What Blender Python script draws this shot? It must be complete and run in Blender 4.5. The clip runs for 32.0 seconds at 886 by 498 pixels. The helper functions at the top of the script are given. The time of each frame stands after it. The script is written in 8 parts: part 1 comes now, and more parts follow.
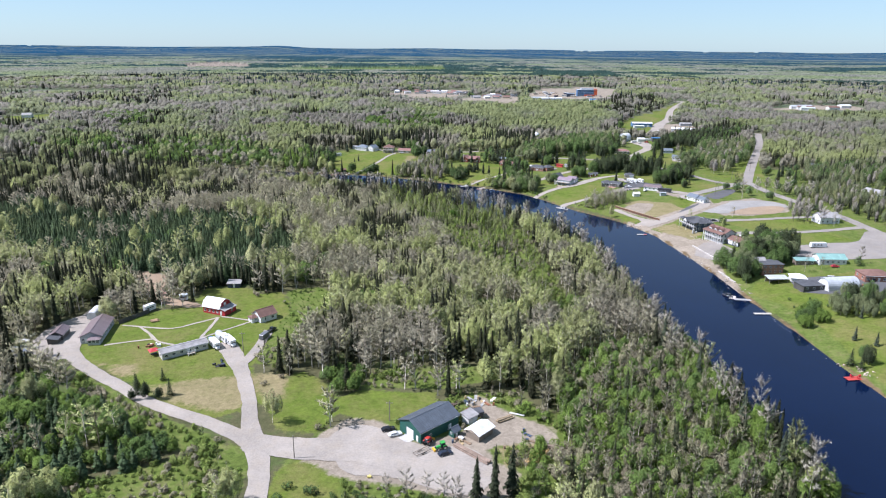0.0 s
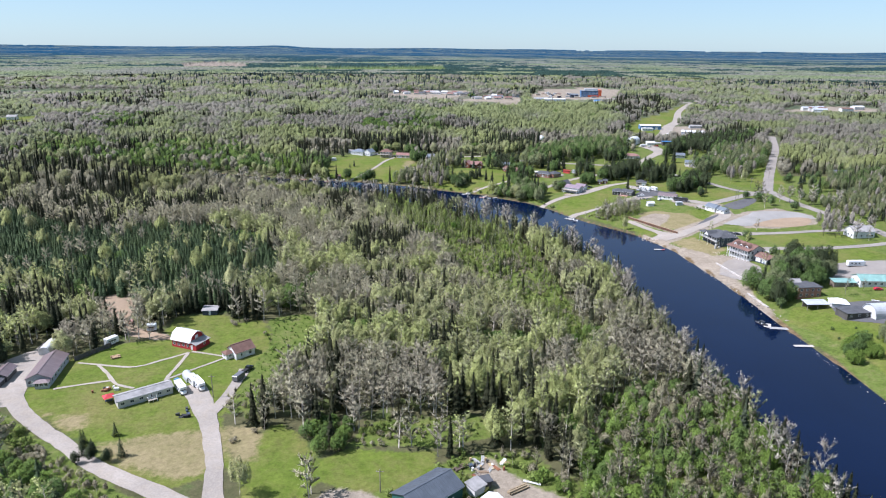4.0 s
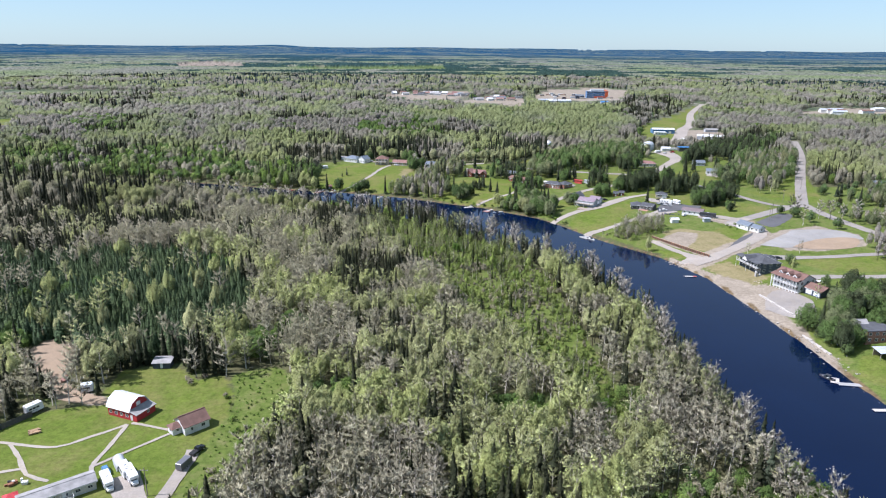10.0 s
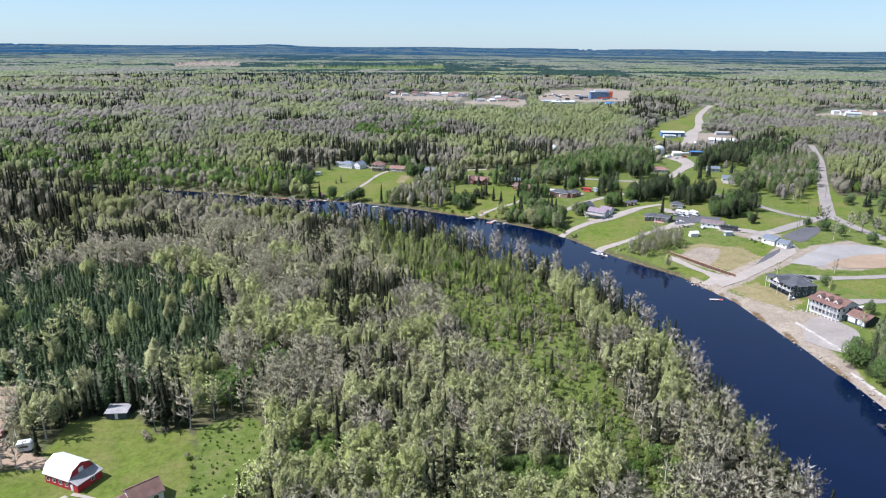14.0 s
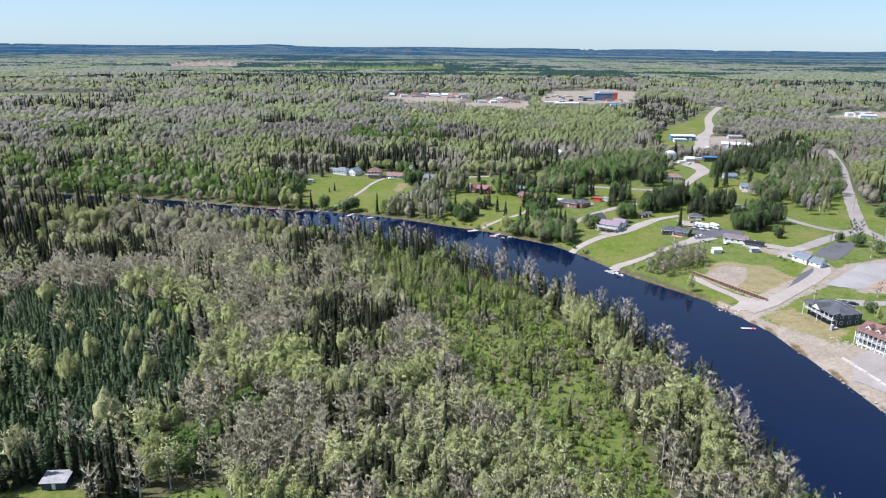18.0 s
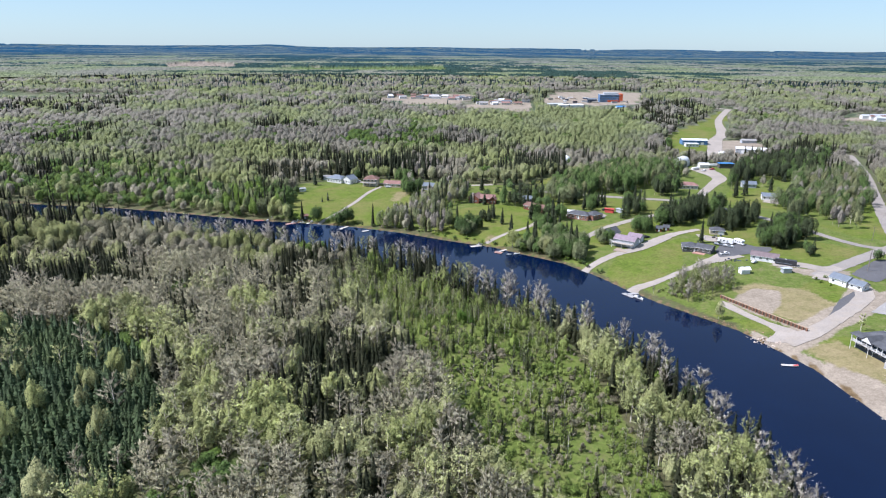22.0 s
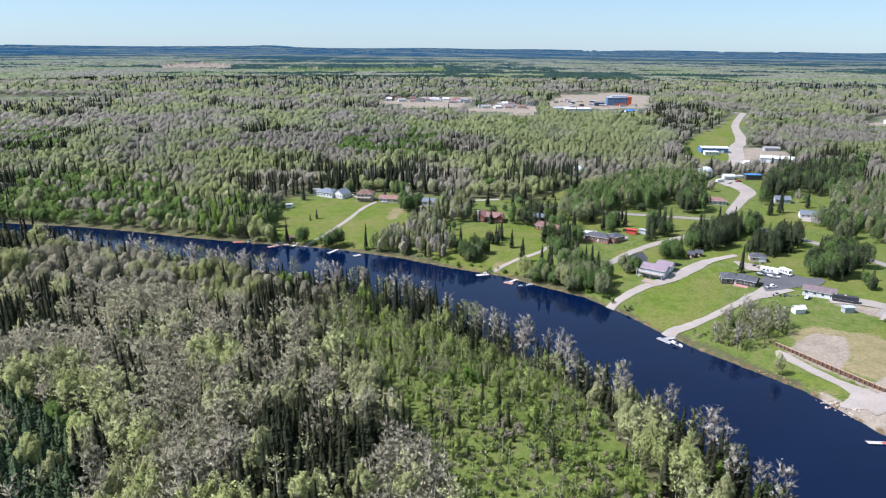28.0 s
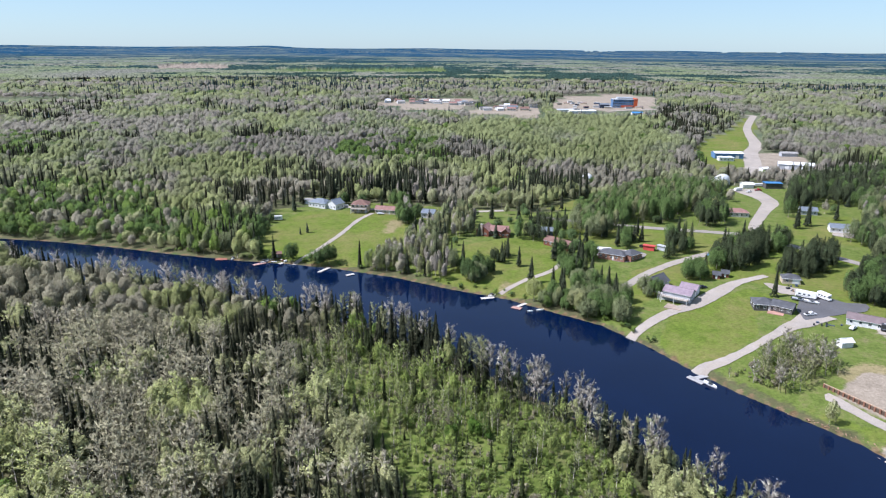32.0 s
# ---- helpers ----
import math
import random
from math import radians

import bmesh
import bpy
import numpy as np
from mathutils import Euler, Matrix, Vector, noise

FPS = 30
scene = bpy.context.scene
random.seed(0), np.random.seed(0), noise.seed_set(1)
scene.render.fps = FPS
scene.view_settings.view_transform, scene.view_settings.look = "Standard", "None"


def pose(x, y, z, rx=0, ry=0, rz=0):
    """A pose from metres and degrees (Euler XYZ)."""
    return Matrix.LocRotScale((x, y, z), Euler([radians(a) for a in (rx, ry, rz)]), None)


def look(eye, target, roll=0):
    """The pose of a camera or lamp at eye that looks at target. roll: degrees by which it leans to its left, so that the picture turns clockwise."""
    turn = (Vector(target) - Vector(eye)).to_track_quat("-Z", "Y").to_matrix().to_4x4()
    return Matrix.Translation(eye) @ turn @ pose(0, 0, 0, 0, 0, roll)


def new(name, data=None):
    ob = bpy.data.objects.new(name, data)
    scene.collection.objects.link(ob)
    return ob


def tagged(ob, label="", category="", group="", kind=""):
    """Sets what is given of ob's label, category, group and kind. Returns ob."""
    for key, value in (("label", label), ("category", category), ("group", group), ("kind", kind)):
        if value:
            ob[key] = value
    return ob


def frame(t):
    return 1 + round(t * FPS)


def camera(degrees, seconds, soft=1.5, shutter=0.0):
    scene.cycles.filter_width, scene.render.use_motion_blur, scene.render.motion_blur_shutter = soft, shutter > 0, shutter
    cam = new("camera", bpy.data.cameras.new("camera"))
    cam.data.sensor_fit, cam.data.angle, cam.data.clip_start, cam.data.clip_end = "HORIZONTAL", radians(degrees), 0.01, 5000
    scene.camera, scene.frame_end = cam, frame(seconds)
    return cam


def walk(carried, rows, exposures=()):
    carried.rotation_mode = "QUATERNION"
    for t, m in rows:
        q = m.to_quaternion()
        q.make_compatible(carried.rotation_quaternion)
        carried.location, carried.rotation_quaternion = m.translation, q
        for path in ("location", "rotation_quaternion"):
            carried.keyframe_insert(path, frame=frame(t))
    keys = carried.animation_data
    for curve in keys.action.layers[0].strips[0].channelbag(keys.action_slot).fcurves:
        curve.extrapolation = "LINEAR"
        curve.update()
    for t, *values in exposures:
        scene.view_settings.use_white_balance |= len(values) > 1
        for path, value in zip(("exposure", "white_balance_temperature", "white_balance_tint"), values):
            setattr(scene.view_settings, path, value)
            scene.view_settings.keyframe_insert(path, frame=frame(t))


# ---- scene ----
# camera: seconds, x, y, z, degrees below the horizontal
FLIGHT = [
    (0, 0.00, 0.00, 125.00, 16.85),
    (2, -0.20, 19.32, 124.76, 16.85),
    (4, -0.39, 38.51, 124.51, 16.87),
    (6, -0.57, 57.36, 124.21, 16.88),
    (8, -0.72, 76.00, 123.93, 16.90),
    (10, -0.79, 94.39, 123.78, 16.92),
    (12, -0.83, 112.77, 123.68, 16.94),
    (14, -0.83, 131.43, 123.58, 16.95),
    (16, -0.87, 150.14, 123.46, 16.95),
    (18, -1.02, 168.80, 123.21, 16.95),
    (20, -1.26, 187.39, 122.99, 16.94),
    (22, -1.67, 205.85, 123.02, 16.93),
    (24, -2.12, 224.23, 123.09, 16.90),
    (26, -2.55, 242.60, 123.00, 16.88),
    (28, -2.94, 260.88, 122.88, 16.86),
    (30, -3.26, 278.97, 122.79, 16.85),
    (32, -3.55, 296.99, 122.70, 16.83),
]
cam = camera(67.20, 32.0, 1.15)
walk(cam, [(t, look((x, y, z), (x, y + math.cos(radians(d)), z - math.sin(radians(d))), 0.52))
           for t, x, y, z, d in FLIGHT],
     [(0, 0.72, 5850, 16), (32, 0.72, 5850, 16)])

# ---- world and sun ----
SUN_ELEV, SUN_FROM = 52.0, Vector((-0.99, -0.11, 0)).normalized()
world = bpy.data.worlds.new("sky")
scene.world = world
world.use_nodes = True
wn = world.node_tree
wn.nodes.clear()
sky = wn.nodes.new("ShaderNodeTexSky")
sky.sky_type, sky.sun_disc = "NISHITA", False
sky.sun_elevation, sky.sun_rotation = radians(SUN_ELEV), radians(264)
sky.altitude, sky.air_density, sky.dust_density, sky.ozone_density = 300, 1.0, 0.3, 1.5
bg = wn.nodes.new("ShaderNodeBackground")
bg.inputs["Strength"].default_value = 0.0605
wo = wn.nodes.new("ShaderNodeOutputWorld")
cool = wn.nodes.new("ShaderNodeMix")
cool.data_type, cool.blend_type = "RGBA", "MULTIPLY"
cool.inputs[0].default_value, cool.inputs[7].default_value = 1.0, (0.83, 1.01, 1.15, 1)
wn.links.new(sky.outputs[0], cool.inputs[6])
haze = wn.nodes.new("ShaderNodeMix")
haze.data_type = "RGBA"
haze.inputs[0].default_value, haze.inputs[7].default_value = 0.40, (7.2, 9.4, 10.6, 1)
wn.links.new(cool.outputs[2], haze.inputs[6])
wn.links.new(haze.outputs[2], bg.inputs[0])
wn.links.new(bg.outputs[0], wo.inputs[0])
sun_data = bpy.data.lights.new("sun", "SUN")
sun_data.energy, sun_data.angle, sun_data.color = 5.3, radians(0.53), (1.0, 0.95, 0.93)
sun = new("sun", sun_data)
sun_way = SUN_FROM * math.cos(radians(SUN_ELEV)) + Vector((0, 0, math.sin(radians(SUN_ELEV))))
sun.matrix_world = look(sun_way * 600, (0, 0, 0))


# ---- materials ----
class Nodes:
    """Short hand for a node material."""

    def __init__(self, name, rough=0.8, metal=0.0, spec=0.3):
        self.mat = bpy.data.materials.new(name)
        self.mat.use_nodes = True
        self.tree = self.mat.node_tree
        self.bsdf = self.tree.nodes["Principled BSDF"]
        self.bsdf.inputs["Roughness"].default_value = rough
        self.bsdf.inputs["Metallic"].default_value = metal
        self.bsdf.inputs["Specular IOR Level"].default_value = spec
        self.pos = self.tree.nodes.new("ShaderNodeTexCoord").outputs["Object"]

    def node(self, kind, **values):
        n = self.tree.nodes.new(kind)
        for key, value in values.items():
            n.inputs[key].default_value = value
        return n

    def put(self, a, b):
        self.tree.links.new(a, b)

    def noise(self, scale, detail=4.0, rough=0.6, where=None):
        n = self.node("ShaderNodeTexNoise", Scale=scale, Detail=detail, Roughness=rough)
        self.put(where or self.pos, n.inputs["Vector"])
        return n.outputs["Fac"]

    def ramp(self, fac, *stops):
        n = self.tree.nodes.new("ShaderNodeValToRGB")
        while len(n.color_ramp.elements) < len(stops):
            n.color_ramp.elements.new(0.5)
        for e, (at, c) in zip(n.color_ramp.elements, stops):
            e.position = at
            e.color = (*c, 1) if isinstance(c, tuple) else (c, c, c, 1)
        self.put(fac, n.inputs["Fac"])
        return n.outputs["Color"]

    def mix(self, fac, a, b, blend="MIX"):
        n = self.tree.nodes.new("ShaderNodeMix")
        n.data_type, n.blend_type = "RGBA", blend
        for sock, v in ((n.inputs[0], fac), (n.inputs[6], a), (n.inputs[7], b)):
            if isinstance(v, bpy.types.NodeSocket):
                self.put(v, sock)
            elif isinstance(v, tuple):
                sock.default_value = (*v, 1)
            else:
                sock.default_value = v
        return n.outputs[2]

    def attr(self, name):
        n = self.tree.nodes.new("ShaderNodeAttribute")
        n.attribute_name = name
        return n

    def math(self, op, a, b):
        n = self.tree.nodes.new("ShaderNodeMath")
        n.operation = op
        for sock, v in ((n.inputs[0], a), (n.inputs[1], b)):
            if isinstance(v, bpy.types.NodeSocket):
                self.put(v, sock)
            else:
                sock.default_value = v
        return n.outputs[0]

    def bump(self, fac, strength, dist):
        n = self.node("ShaderNodeBump", Strength=strength, Distance=dist)
        self.put(fac, n.inputs["Height"])
        self.put(n.outputs[0], self.bsdf.inputs["Normal"])

    def color(self, c):
        if isinstance(c, tuple):
            self.bsdf.inputs["Base Color"].default_value = (*c, 1)
        else:
            self.put(c, self.bsdf.inputs["Base Color"])
        return self.mat


def scaled(c, k):
    return tuple(min(1.0, x * k) for x in c)


PAINTS = {}


def paint(name, c, rough=0.6, metal=0.0, spec=0.3, grain=3.0, amount=0.25):
    """A painted, clad or weathered surface with two scales of variation."""
    if name in PAINTS:
        return PAINTS[name]
    n = Nodes(name, rough, metal, spec)
    big = n.ramp(n.noise(grain * 0.15, 3), (0.3, scaled(c, 1 - amount)), (0.7, scaled(c, 1 + amount * 0.6)))
    fine = n.ramp(n.noise(grain * 3, 5, 0.7), (0.3, 0.75), (0.7, 1.1))
    PAINTS[name] = n.color(n.mix(0.6, big, fine, "MULTIPLY"))
    return n.mat


def ribbed(name, c, pitch=0.3, rough=0.45, metal=0.0, axis="X", depth=0.4):
    """Sheet metal, lap siding, boards or shingle courses: lines at a pitch, with dirt."""
    if name in PAINTS:
        return PAINTS[name]
    n = Nodes(name, rough, metal, 0.3)
    w = n.node("ShaderNodeTexWave", Scale=1.0 / pitch * 0.314, Distortion=0.3)
    w.bands_direction = axis
    w.inputs["Detail Scale"].default_value = 2.0
    n.put(n.pos, w.inputs["Vector"])
    lines = n.ramp(w.outputs["Fac"], (0.0, 1 - depth), (0.35, 1.0))
    big = n.ramp(n.noise(0.4, 4), (0.3, scaled(c, 0.8)), (0.7, scaled(c, 1.12)))
    PAINTS[name] = n.color(n.mix(0.8, big, lines, "MULTIPLY"))
    n.bump(w.outputs["Fac"], 0.3, 0.02)
    return n.mat


def ground_material():
    n = Nodes("ground_cover", 0.95, 0, 0.1)
    big, mid, fine = n.noise(0.012, 5), n.noise(0.09, 5), n.noise(0.7, 6, 0.75)
    litter = n.ramp(mid, (0.30, (0.060, 0.066, 0.028)), (0.5, (0.092, 0.088, 0.044)), (0.7, (0.070, 0.105, 0.028)))
    lawn = n.mix(n.ramp(n.noise(0.035, 6, 0.75), (0.42, 0.0), (0.64, 0.9)), n.ramp(n.noise(0.2, 6, 0.75), (0.3, (0.072, 0.108, 0.015)), (0.7, (0.128, 0.166, 0.028))),
                 n.ramp(n.noise(0.16, 6, 0.75), (0.3, (0.120, 0.130, 0.030)), (0.7, (0.190, 0.165, 0.068))))
    tall = n.ramp(n.noise(0.16, 7, 0.8), (0.32, (0.064, 0.088, 0.020)), (0.48, (0.100, 0.136, 0.028)), (0.60, (0.135, 0.146, 0.048)), (0.72, (0.165, 0.148, 0.078)))
    dry = n.ramp(n.noise(0.12, 6, 0.7), (0.3, (0.165, 0.150, 0.066)), (0.7, (0.260, 0.212, 0.118)))
    sand = n.ramp(n.noise(0.10, 6, 0.7), (0.3, (0.200, 0.168, 0.128)), (0.7, (0.310, 0.264, 0.205)))
    wet = n.ramp(n.noise(0.3, 5), (0.3, (0.090, 0.060, 0.030)), (0.7, (0.190, 0.140, 0.080)))
    grain = n.mix(0.7, n.ramp(fine, (0.32, 0.62), (0.68, 1.2)), n.ramp(n.noise(2.6, 4, 0.7), (0.3, 0.7), (0.7, 1.2)), "MULTIPLY")
    far = n.ramp(big, (0.35, (0.060, 0.085, 0.055)), (0.5, (0.110, 0.130, 0.070)), (0.65, (0.150, 0.145, 0.105)))
    ragged = n.math("MULTIPLY", n.math("SUBTRACT", n.math("ADD", n.noise(0.35, 5, 0.7), n.noise(0.07, 3, 0.6)), 1.0), 0.95)
    a, b = n.attr("cover_a"), n.attr("cover_b")
    sa, sb = n.tree.nodes.new("ShaderNodeSeparateColor"), n.tree.nodes.new("ShaderNodeSeparateColor")
    n.put(a.outputs["Color"], sa.inputs[0])
    n.put(b.outputs["Color"], sb.inputs[0])
    sheet = n.mix(sb.outputs[2], litter, far)
    for fac, c in ((sa.outputs[1], tall), (sa.outputs[0], lawn), (sa.outputs[2], dry), (sb.outputs[0], sand), (sb.outputs[1], wet)):
        edge = n.ramp(n.math("ADD", fac, ragged), (0.35, 0.0), (0.65, 1.0))
        sheet = n.mix(edge, sheet, c)
    n.bump(fine, 0.5, 0.3)
    return n.color(n.mix(0.8, sheet, grain, "MULTIPLY"))


def water_material():
    n = Nodes("river_water", 0.05, 0, 0.28)
    n.bsdf.inputs["IOR"].default_value = 1.333
    calm = n.noise(0.02, 3)
    n.bump(n.noise(0.9, 4), 0.05, 0.05)
    return n.color(n.ramp(calm, (0.3, (0.0009, 0.0046, 0.0205)), (0.7, (0.0013, 0.0062, 0.0260))))


def gravel_material(name, c):
    n = Nodes(name, 0.92, 0, 0.2)
    big = n.ramp(n.noise(0.07, 5, 0.7), (0.3, scaled(c, 0.8)), (0.7, scaled(c, 1.12)))
    tint = n.mix(n.ramp(n.noise(0.22, 4), (0.45, 0.0), (0.75, 0.5)), big, scaled((c[0], c[1] * 0.94, c[2] * 0.82), 1.0))
    fine = n.ramp(n.noise(1.6, 6, 0.8), (0.3, 0.7), (0.7, 1.16))
    n.bump(n.noise(3.0, 5), 0.4, 0.05)
    return n.color(n.mix(0.8, tint, fine, "MULTIPLY"))


def leaf_material(name, gloss=0.7, gaps=0.0, low=0.36, high=1.30, tousle=2.4):
    """Foliage, twigs and bark: the tint lies on each tree, grain and painted dark gaps come on top, and light goes
    through the leaves and the gaps between them.
    """
    n = Nodes(name, gloss, 0, 0.08 if gaps else 0.0)
    tint = n.attr("tint").outputs["Color"]
    stretch = n.node("ShaderNodeMapping", Scale=(1.0, 1.0, 0.95))
    n.put(n.pos, stretch.inputs["Vector"])
    upright = stretch.outputs[0]
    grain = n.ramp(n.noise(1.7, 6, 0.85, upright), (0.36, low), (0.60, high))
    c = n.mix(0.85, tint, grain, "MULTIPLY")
    # broad noise darkens the colour in patches, standing in for shaded crown gaps
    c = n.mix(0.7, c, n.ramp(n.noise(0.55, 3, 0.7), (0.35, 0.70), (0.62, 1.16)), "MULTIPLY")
    n.color(c)
    puff = n.attr("puff").outputs["Vector"]
    turn = n.tree.nodes.new("ShaderNodeVectorTransform")
    turn.vector_type, turn.convert_from, turn.convert_to = "NORMAL", "OBJECT", "WORLD"
    n.put(puff, turn.inputs[0])
    rough = n.node("ShaderNodeTexNoise", Scale=1.7, Detail=4.0, Roughness=0.75)
    n.put(upright, rough.inputs["Vector"])
    off = n.tree.nodes.new("ShaderNodeVectorMath")
    off.operation = "MULTIPLY_ADD"
    off.inputs[1].default_value, off.inputs[2].default_value = (tousle, tousle, tousle * 0.66), (-tousle / 2, -tousle / 2, -tousle / 3)
    n.put(rough.outputs["Color"], off.inputs[0])
    add = n.tree.nodes.new("ShaderNodeVectorMath")
    n.put(turn.outputs[0], add.inputs[0])
    n.put(off.outputs[0], add.inputs[1])
    unit = n.tree.nodes.new("ShaderNodeVectorMath")
    unit.operation = "NORMALIZE"
    n.put(add.outputs[0], unit.inputs[0])
    n.put(unit.outputs[0], n.bsdf.inputs["Normal"])
    see = n.tree.nodes.new("ShaderNodeBsdfTranslucent")
    n.put(c, see.inputs["Color"])
    m = n.tree.nodes.new("ShaderNodeMixShader")
    m.inputs[0].default_value = 0.22
    n.put(n.bsdf.outputs[0], m.inputs[1])
    n.put(see.outputs[0], m.inputs[2])
    last = m.outputs[0]
    if gaps:
        hole = n.tree.nodes.new("ShaderNodeBsdfTransparent")
        lace = n.ramp(n.noise(1.9, 5, 0.85, upright), (0.30 + 0.4 * gaps, 0.0), (0.33 + 0.4 * gaps, 1.0))
        weave = n.tree.nodes.new("ShaderNodeMixShader")
        n.put(lace, weave.inputs[0])
        n.put(hole.outputs[0], weave.inputs[1])
        n.put(last, weave.inputs[2])
        last = weave.outputs[0]
    n.put(last, n.tree.nodes["Material Output"].inputs["Surface"])
    return n.mat


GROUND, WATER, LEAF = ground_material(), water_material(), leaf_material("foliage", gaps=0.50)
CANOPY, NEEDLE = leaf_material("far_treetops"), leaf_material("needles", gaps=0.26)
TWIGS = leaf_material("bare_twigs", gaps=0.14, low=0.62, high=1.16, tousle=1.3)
GRAVEL, ASPHALT = gravel_material("pale_gravel", (0.300, 0.268, 0.232)), gravel_material("worn_asphalt", (0.250, 0.228, 0.205))
PATHWAY, DIRT, DARKLOT, PADGRAVEL = gravel_material("pale_concrete", (0.34, 0.305, 0.255)), gravel_material("sandy_dirt", (0.285, 0.215, 0.148)), gravel_material("dark_asphalt", (0.10, 0.10, 0.105)), gravel_material("blue_grey_gravel", (0.265, 0.255, 0.240))

# ---- terrain ----
FAR_BANK = [(170, -1500), (169, 100), (167, 226), (165, 255), (164, 284), (160, 323), (158, 363), (155, 395), (148, 449), (134, 486),
            (107, 521), (97, 537), (86, 559), (70, 583), (48, 600), (30, 615), (1, 629), (-30, 647), (-64, 661), (-92, 669),
            (-126, 675), (-171, 687), (-212, 700), (-254, 711), (-293, 717), (-420, 735), (-700, 800), (-1200, 1100)]
NEAR_BANK = [(114, -1500), (113, 100), (112, 160), (110, 201), (106, 235), (102, 269), (99, 313), (97, 360), (96, 385), (90, 408),
             (83, 436), (74, 456), (62, 478), (42, 502), (24, 522), (-1, 550), (-43, 581), (-83, 593), (-139, 614), (-189, 630),
             (-246, 650), (-420, 670), (-700, 735), (-1200, 1030)]


def to_line(px, py, line):
    """Distance of each point from a polyline."""
    best = np.full(np.shape(px), 1e9)
    for (ax, ay), (bx, by) in zip(line[:-1], line[1:]):
        dx, dy = bx - ax, by - ay
        u = np.clip(((px - ax) * dx + (py - ay) * dy) / (dx * dx + dy * dy), 0, 1)
        best = np.minimum(best, np.hypot(px - ax - u * dx, py - ay - u * dy))
    return best


def inside(px, py, poly):
    px, py = np.asarray(px, float), np.asarray(py, float)
    odd = np.zeros(px.shape, bool)
    for (ax, ay), (bx, by) in zip(poly, poly[1:] + poly[:1]):
        if ay != by:
            cut = ((ay > py) != (by > py)) & (px < (bx - ax) * (py - ay) / (by - ay) + ax)
            odd ^= cut
    return odd


CHANNEL = NEAR_BANK + FAR_BANK[::-1]
WEST_LAND = NEAR_BANK + [(-5200, 1030), (-5200, -1500)]


def swell(x, y):
    return (np.sin(x / 310.0 + 1.3) * np.cos(y / 270.0) + 0.6 * np.sin(x / 137.0 - y / 170.0)) * 1.0


def height(x, y):
    """Height of the ground above the river; past 3 km it is raised to fit the camera's horizon."""
    x, y = np.asarray(x, float), np.asarray(y, float)
    sf, sn = to_line(x, y, FAR_BANK), to_line(x, y, NEAR_BANK)
    wet = inside(x, y, CHANNEL)
    west = inside(x, y, WEST_LAND) & ~wet
    z_far = 0.2 + 8.4 * (1 - np.exp(-sf / 36)) + 0.022 * np.maximum(0, np.minimum(sf, 1000) - 50)
    z_near = 0.2 + 3.6 * (1 - np.exp(-sn / 14))
    r = np.hypot(x, y)
    rise = np.clip((r - 3000) / 1850, 0, 1.2)
    z = np.where(west, z_near, z_far)
    far_out = np.clip((r - 900) / 900, 0, 1)
    z = np.where(west, z + far_out * 22 * np.clip((y - 200) / 900, 0, 1), z) + swell(x, y) * np.clip((r - 900) / 1500, 0, 4)
    z = z + rise * 73
    z = z + 9 * np.exp(-(((x + 1130) / 140) ** 2)) * np.clip((r - 4300) / 500, 0, 1) + 4 * np.exp(-(((x + 1500) / 300) ** 2)) * np.clip((r - 4300) / 500, 0, 1)
    return np.where(wet, -np.minimum(2.0, np.minimum(sf, sn) * 0.25), z)


def h(x, y):
    return float(height(np.array([x]), np.array([y]))[0])


def link_mesh(name, verts, faces, mats, slots=None, parent=None):
    me = bpy.data.meshes.new(name)
    me.from_pydata([tuple(v) for v in verts], [], [tuple(f) for f in faces])
    for m in mats:
        me.materials.append(m)
    if slots is not None:
        me.polygons.foreach_set("material_index", np.asarray(slots, np.int32))
    me.update()
    ob = new(name, me)
    if parent:
        ob.parent = parent
    return ob


def array_mesh(name, verts, tris, mats, tint=None, puff=None, slots=None):
    """A large triangle mesh straight from arrays."""
    me = bpy.data.meshes.new(name)
    verts, tris = np.asarray(verts, np.float32), np.asarray(tris, np.int32)
    me.vertices.add(len(verts))
    me.vertices.foreach_set("co", verts.ravel())
    me.loops.add(tris.size)
    me.loops.foreach_set("vertex_index", tris.ravel())
    me.polygons.add(len(tris))
    me.polygons.foreach_set("loop_start", np.arange(0, tris.size, 3, dtype=np.int32))
    for mat in mats:
        me.materials.append(mat)
    if slots is not None:
        me.polygons.foreach_set("material_index", np.asarray(slots, np.int32))
    me.update(calc_edges=True)
    if puff is not None:
        a = me.attributes.new("puff", "FLOAT_VECTOR", "POINT")
        a.data.foreach_set("vector", np.asarray(puff, np.float32).ravel())
    if tint is not None:
        a = me.attributes.new("tint", "FLOAT_COLOR", "POINT")
        a.data.foreach_set("color", np.concatenate([tint, np.ones((len(tint), 1))], 1).astype(np.float32).ravel())
    return new(name, me)


def spaced(near0, near1, step, far0, far1, growth=1.09):
    xs = list(np.arange(near0, near1 + 0.1, step))
    s = step
    while xs[-1] < far1:
        s = min(s * growth, 120)
        xs.append(xs[-1] + s)
    s = step
    while xs[0] > far0:
        s = min(s * growth, 120)
        xs.insert(0, xs[0] - s)
    return np.array(xs)


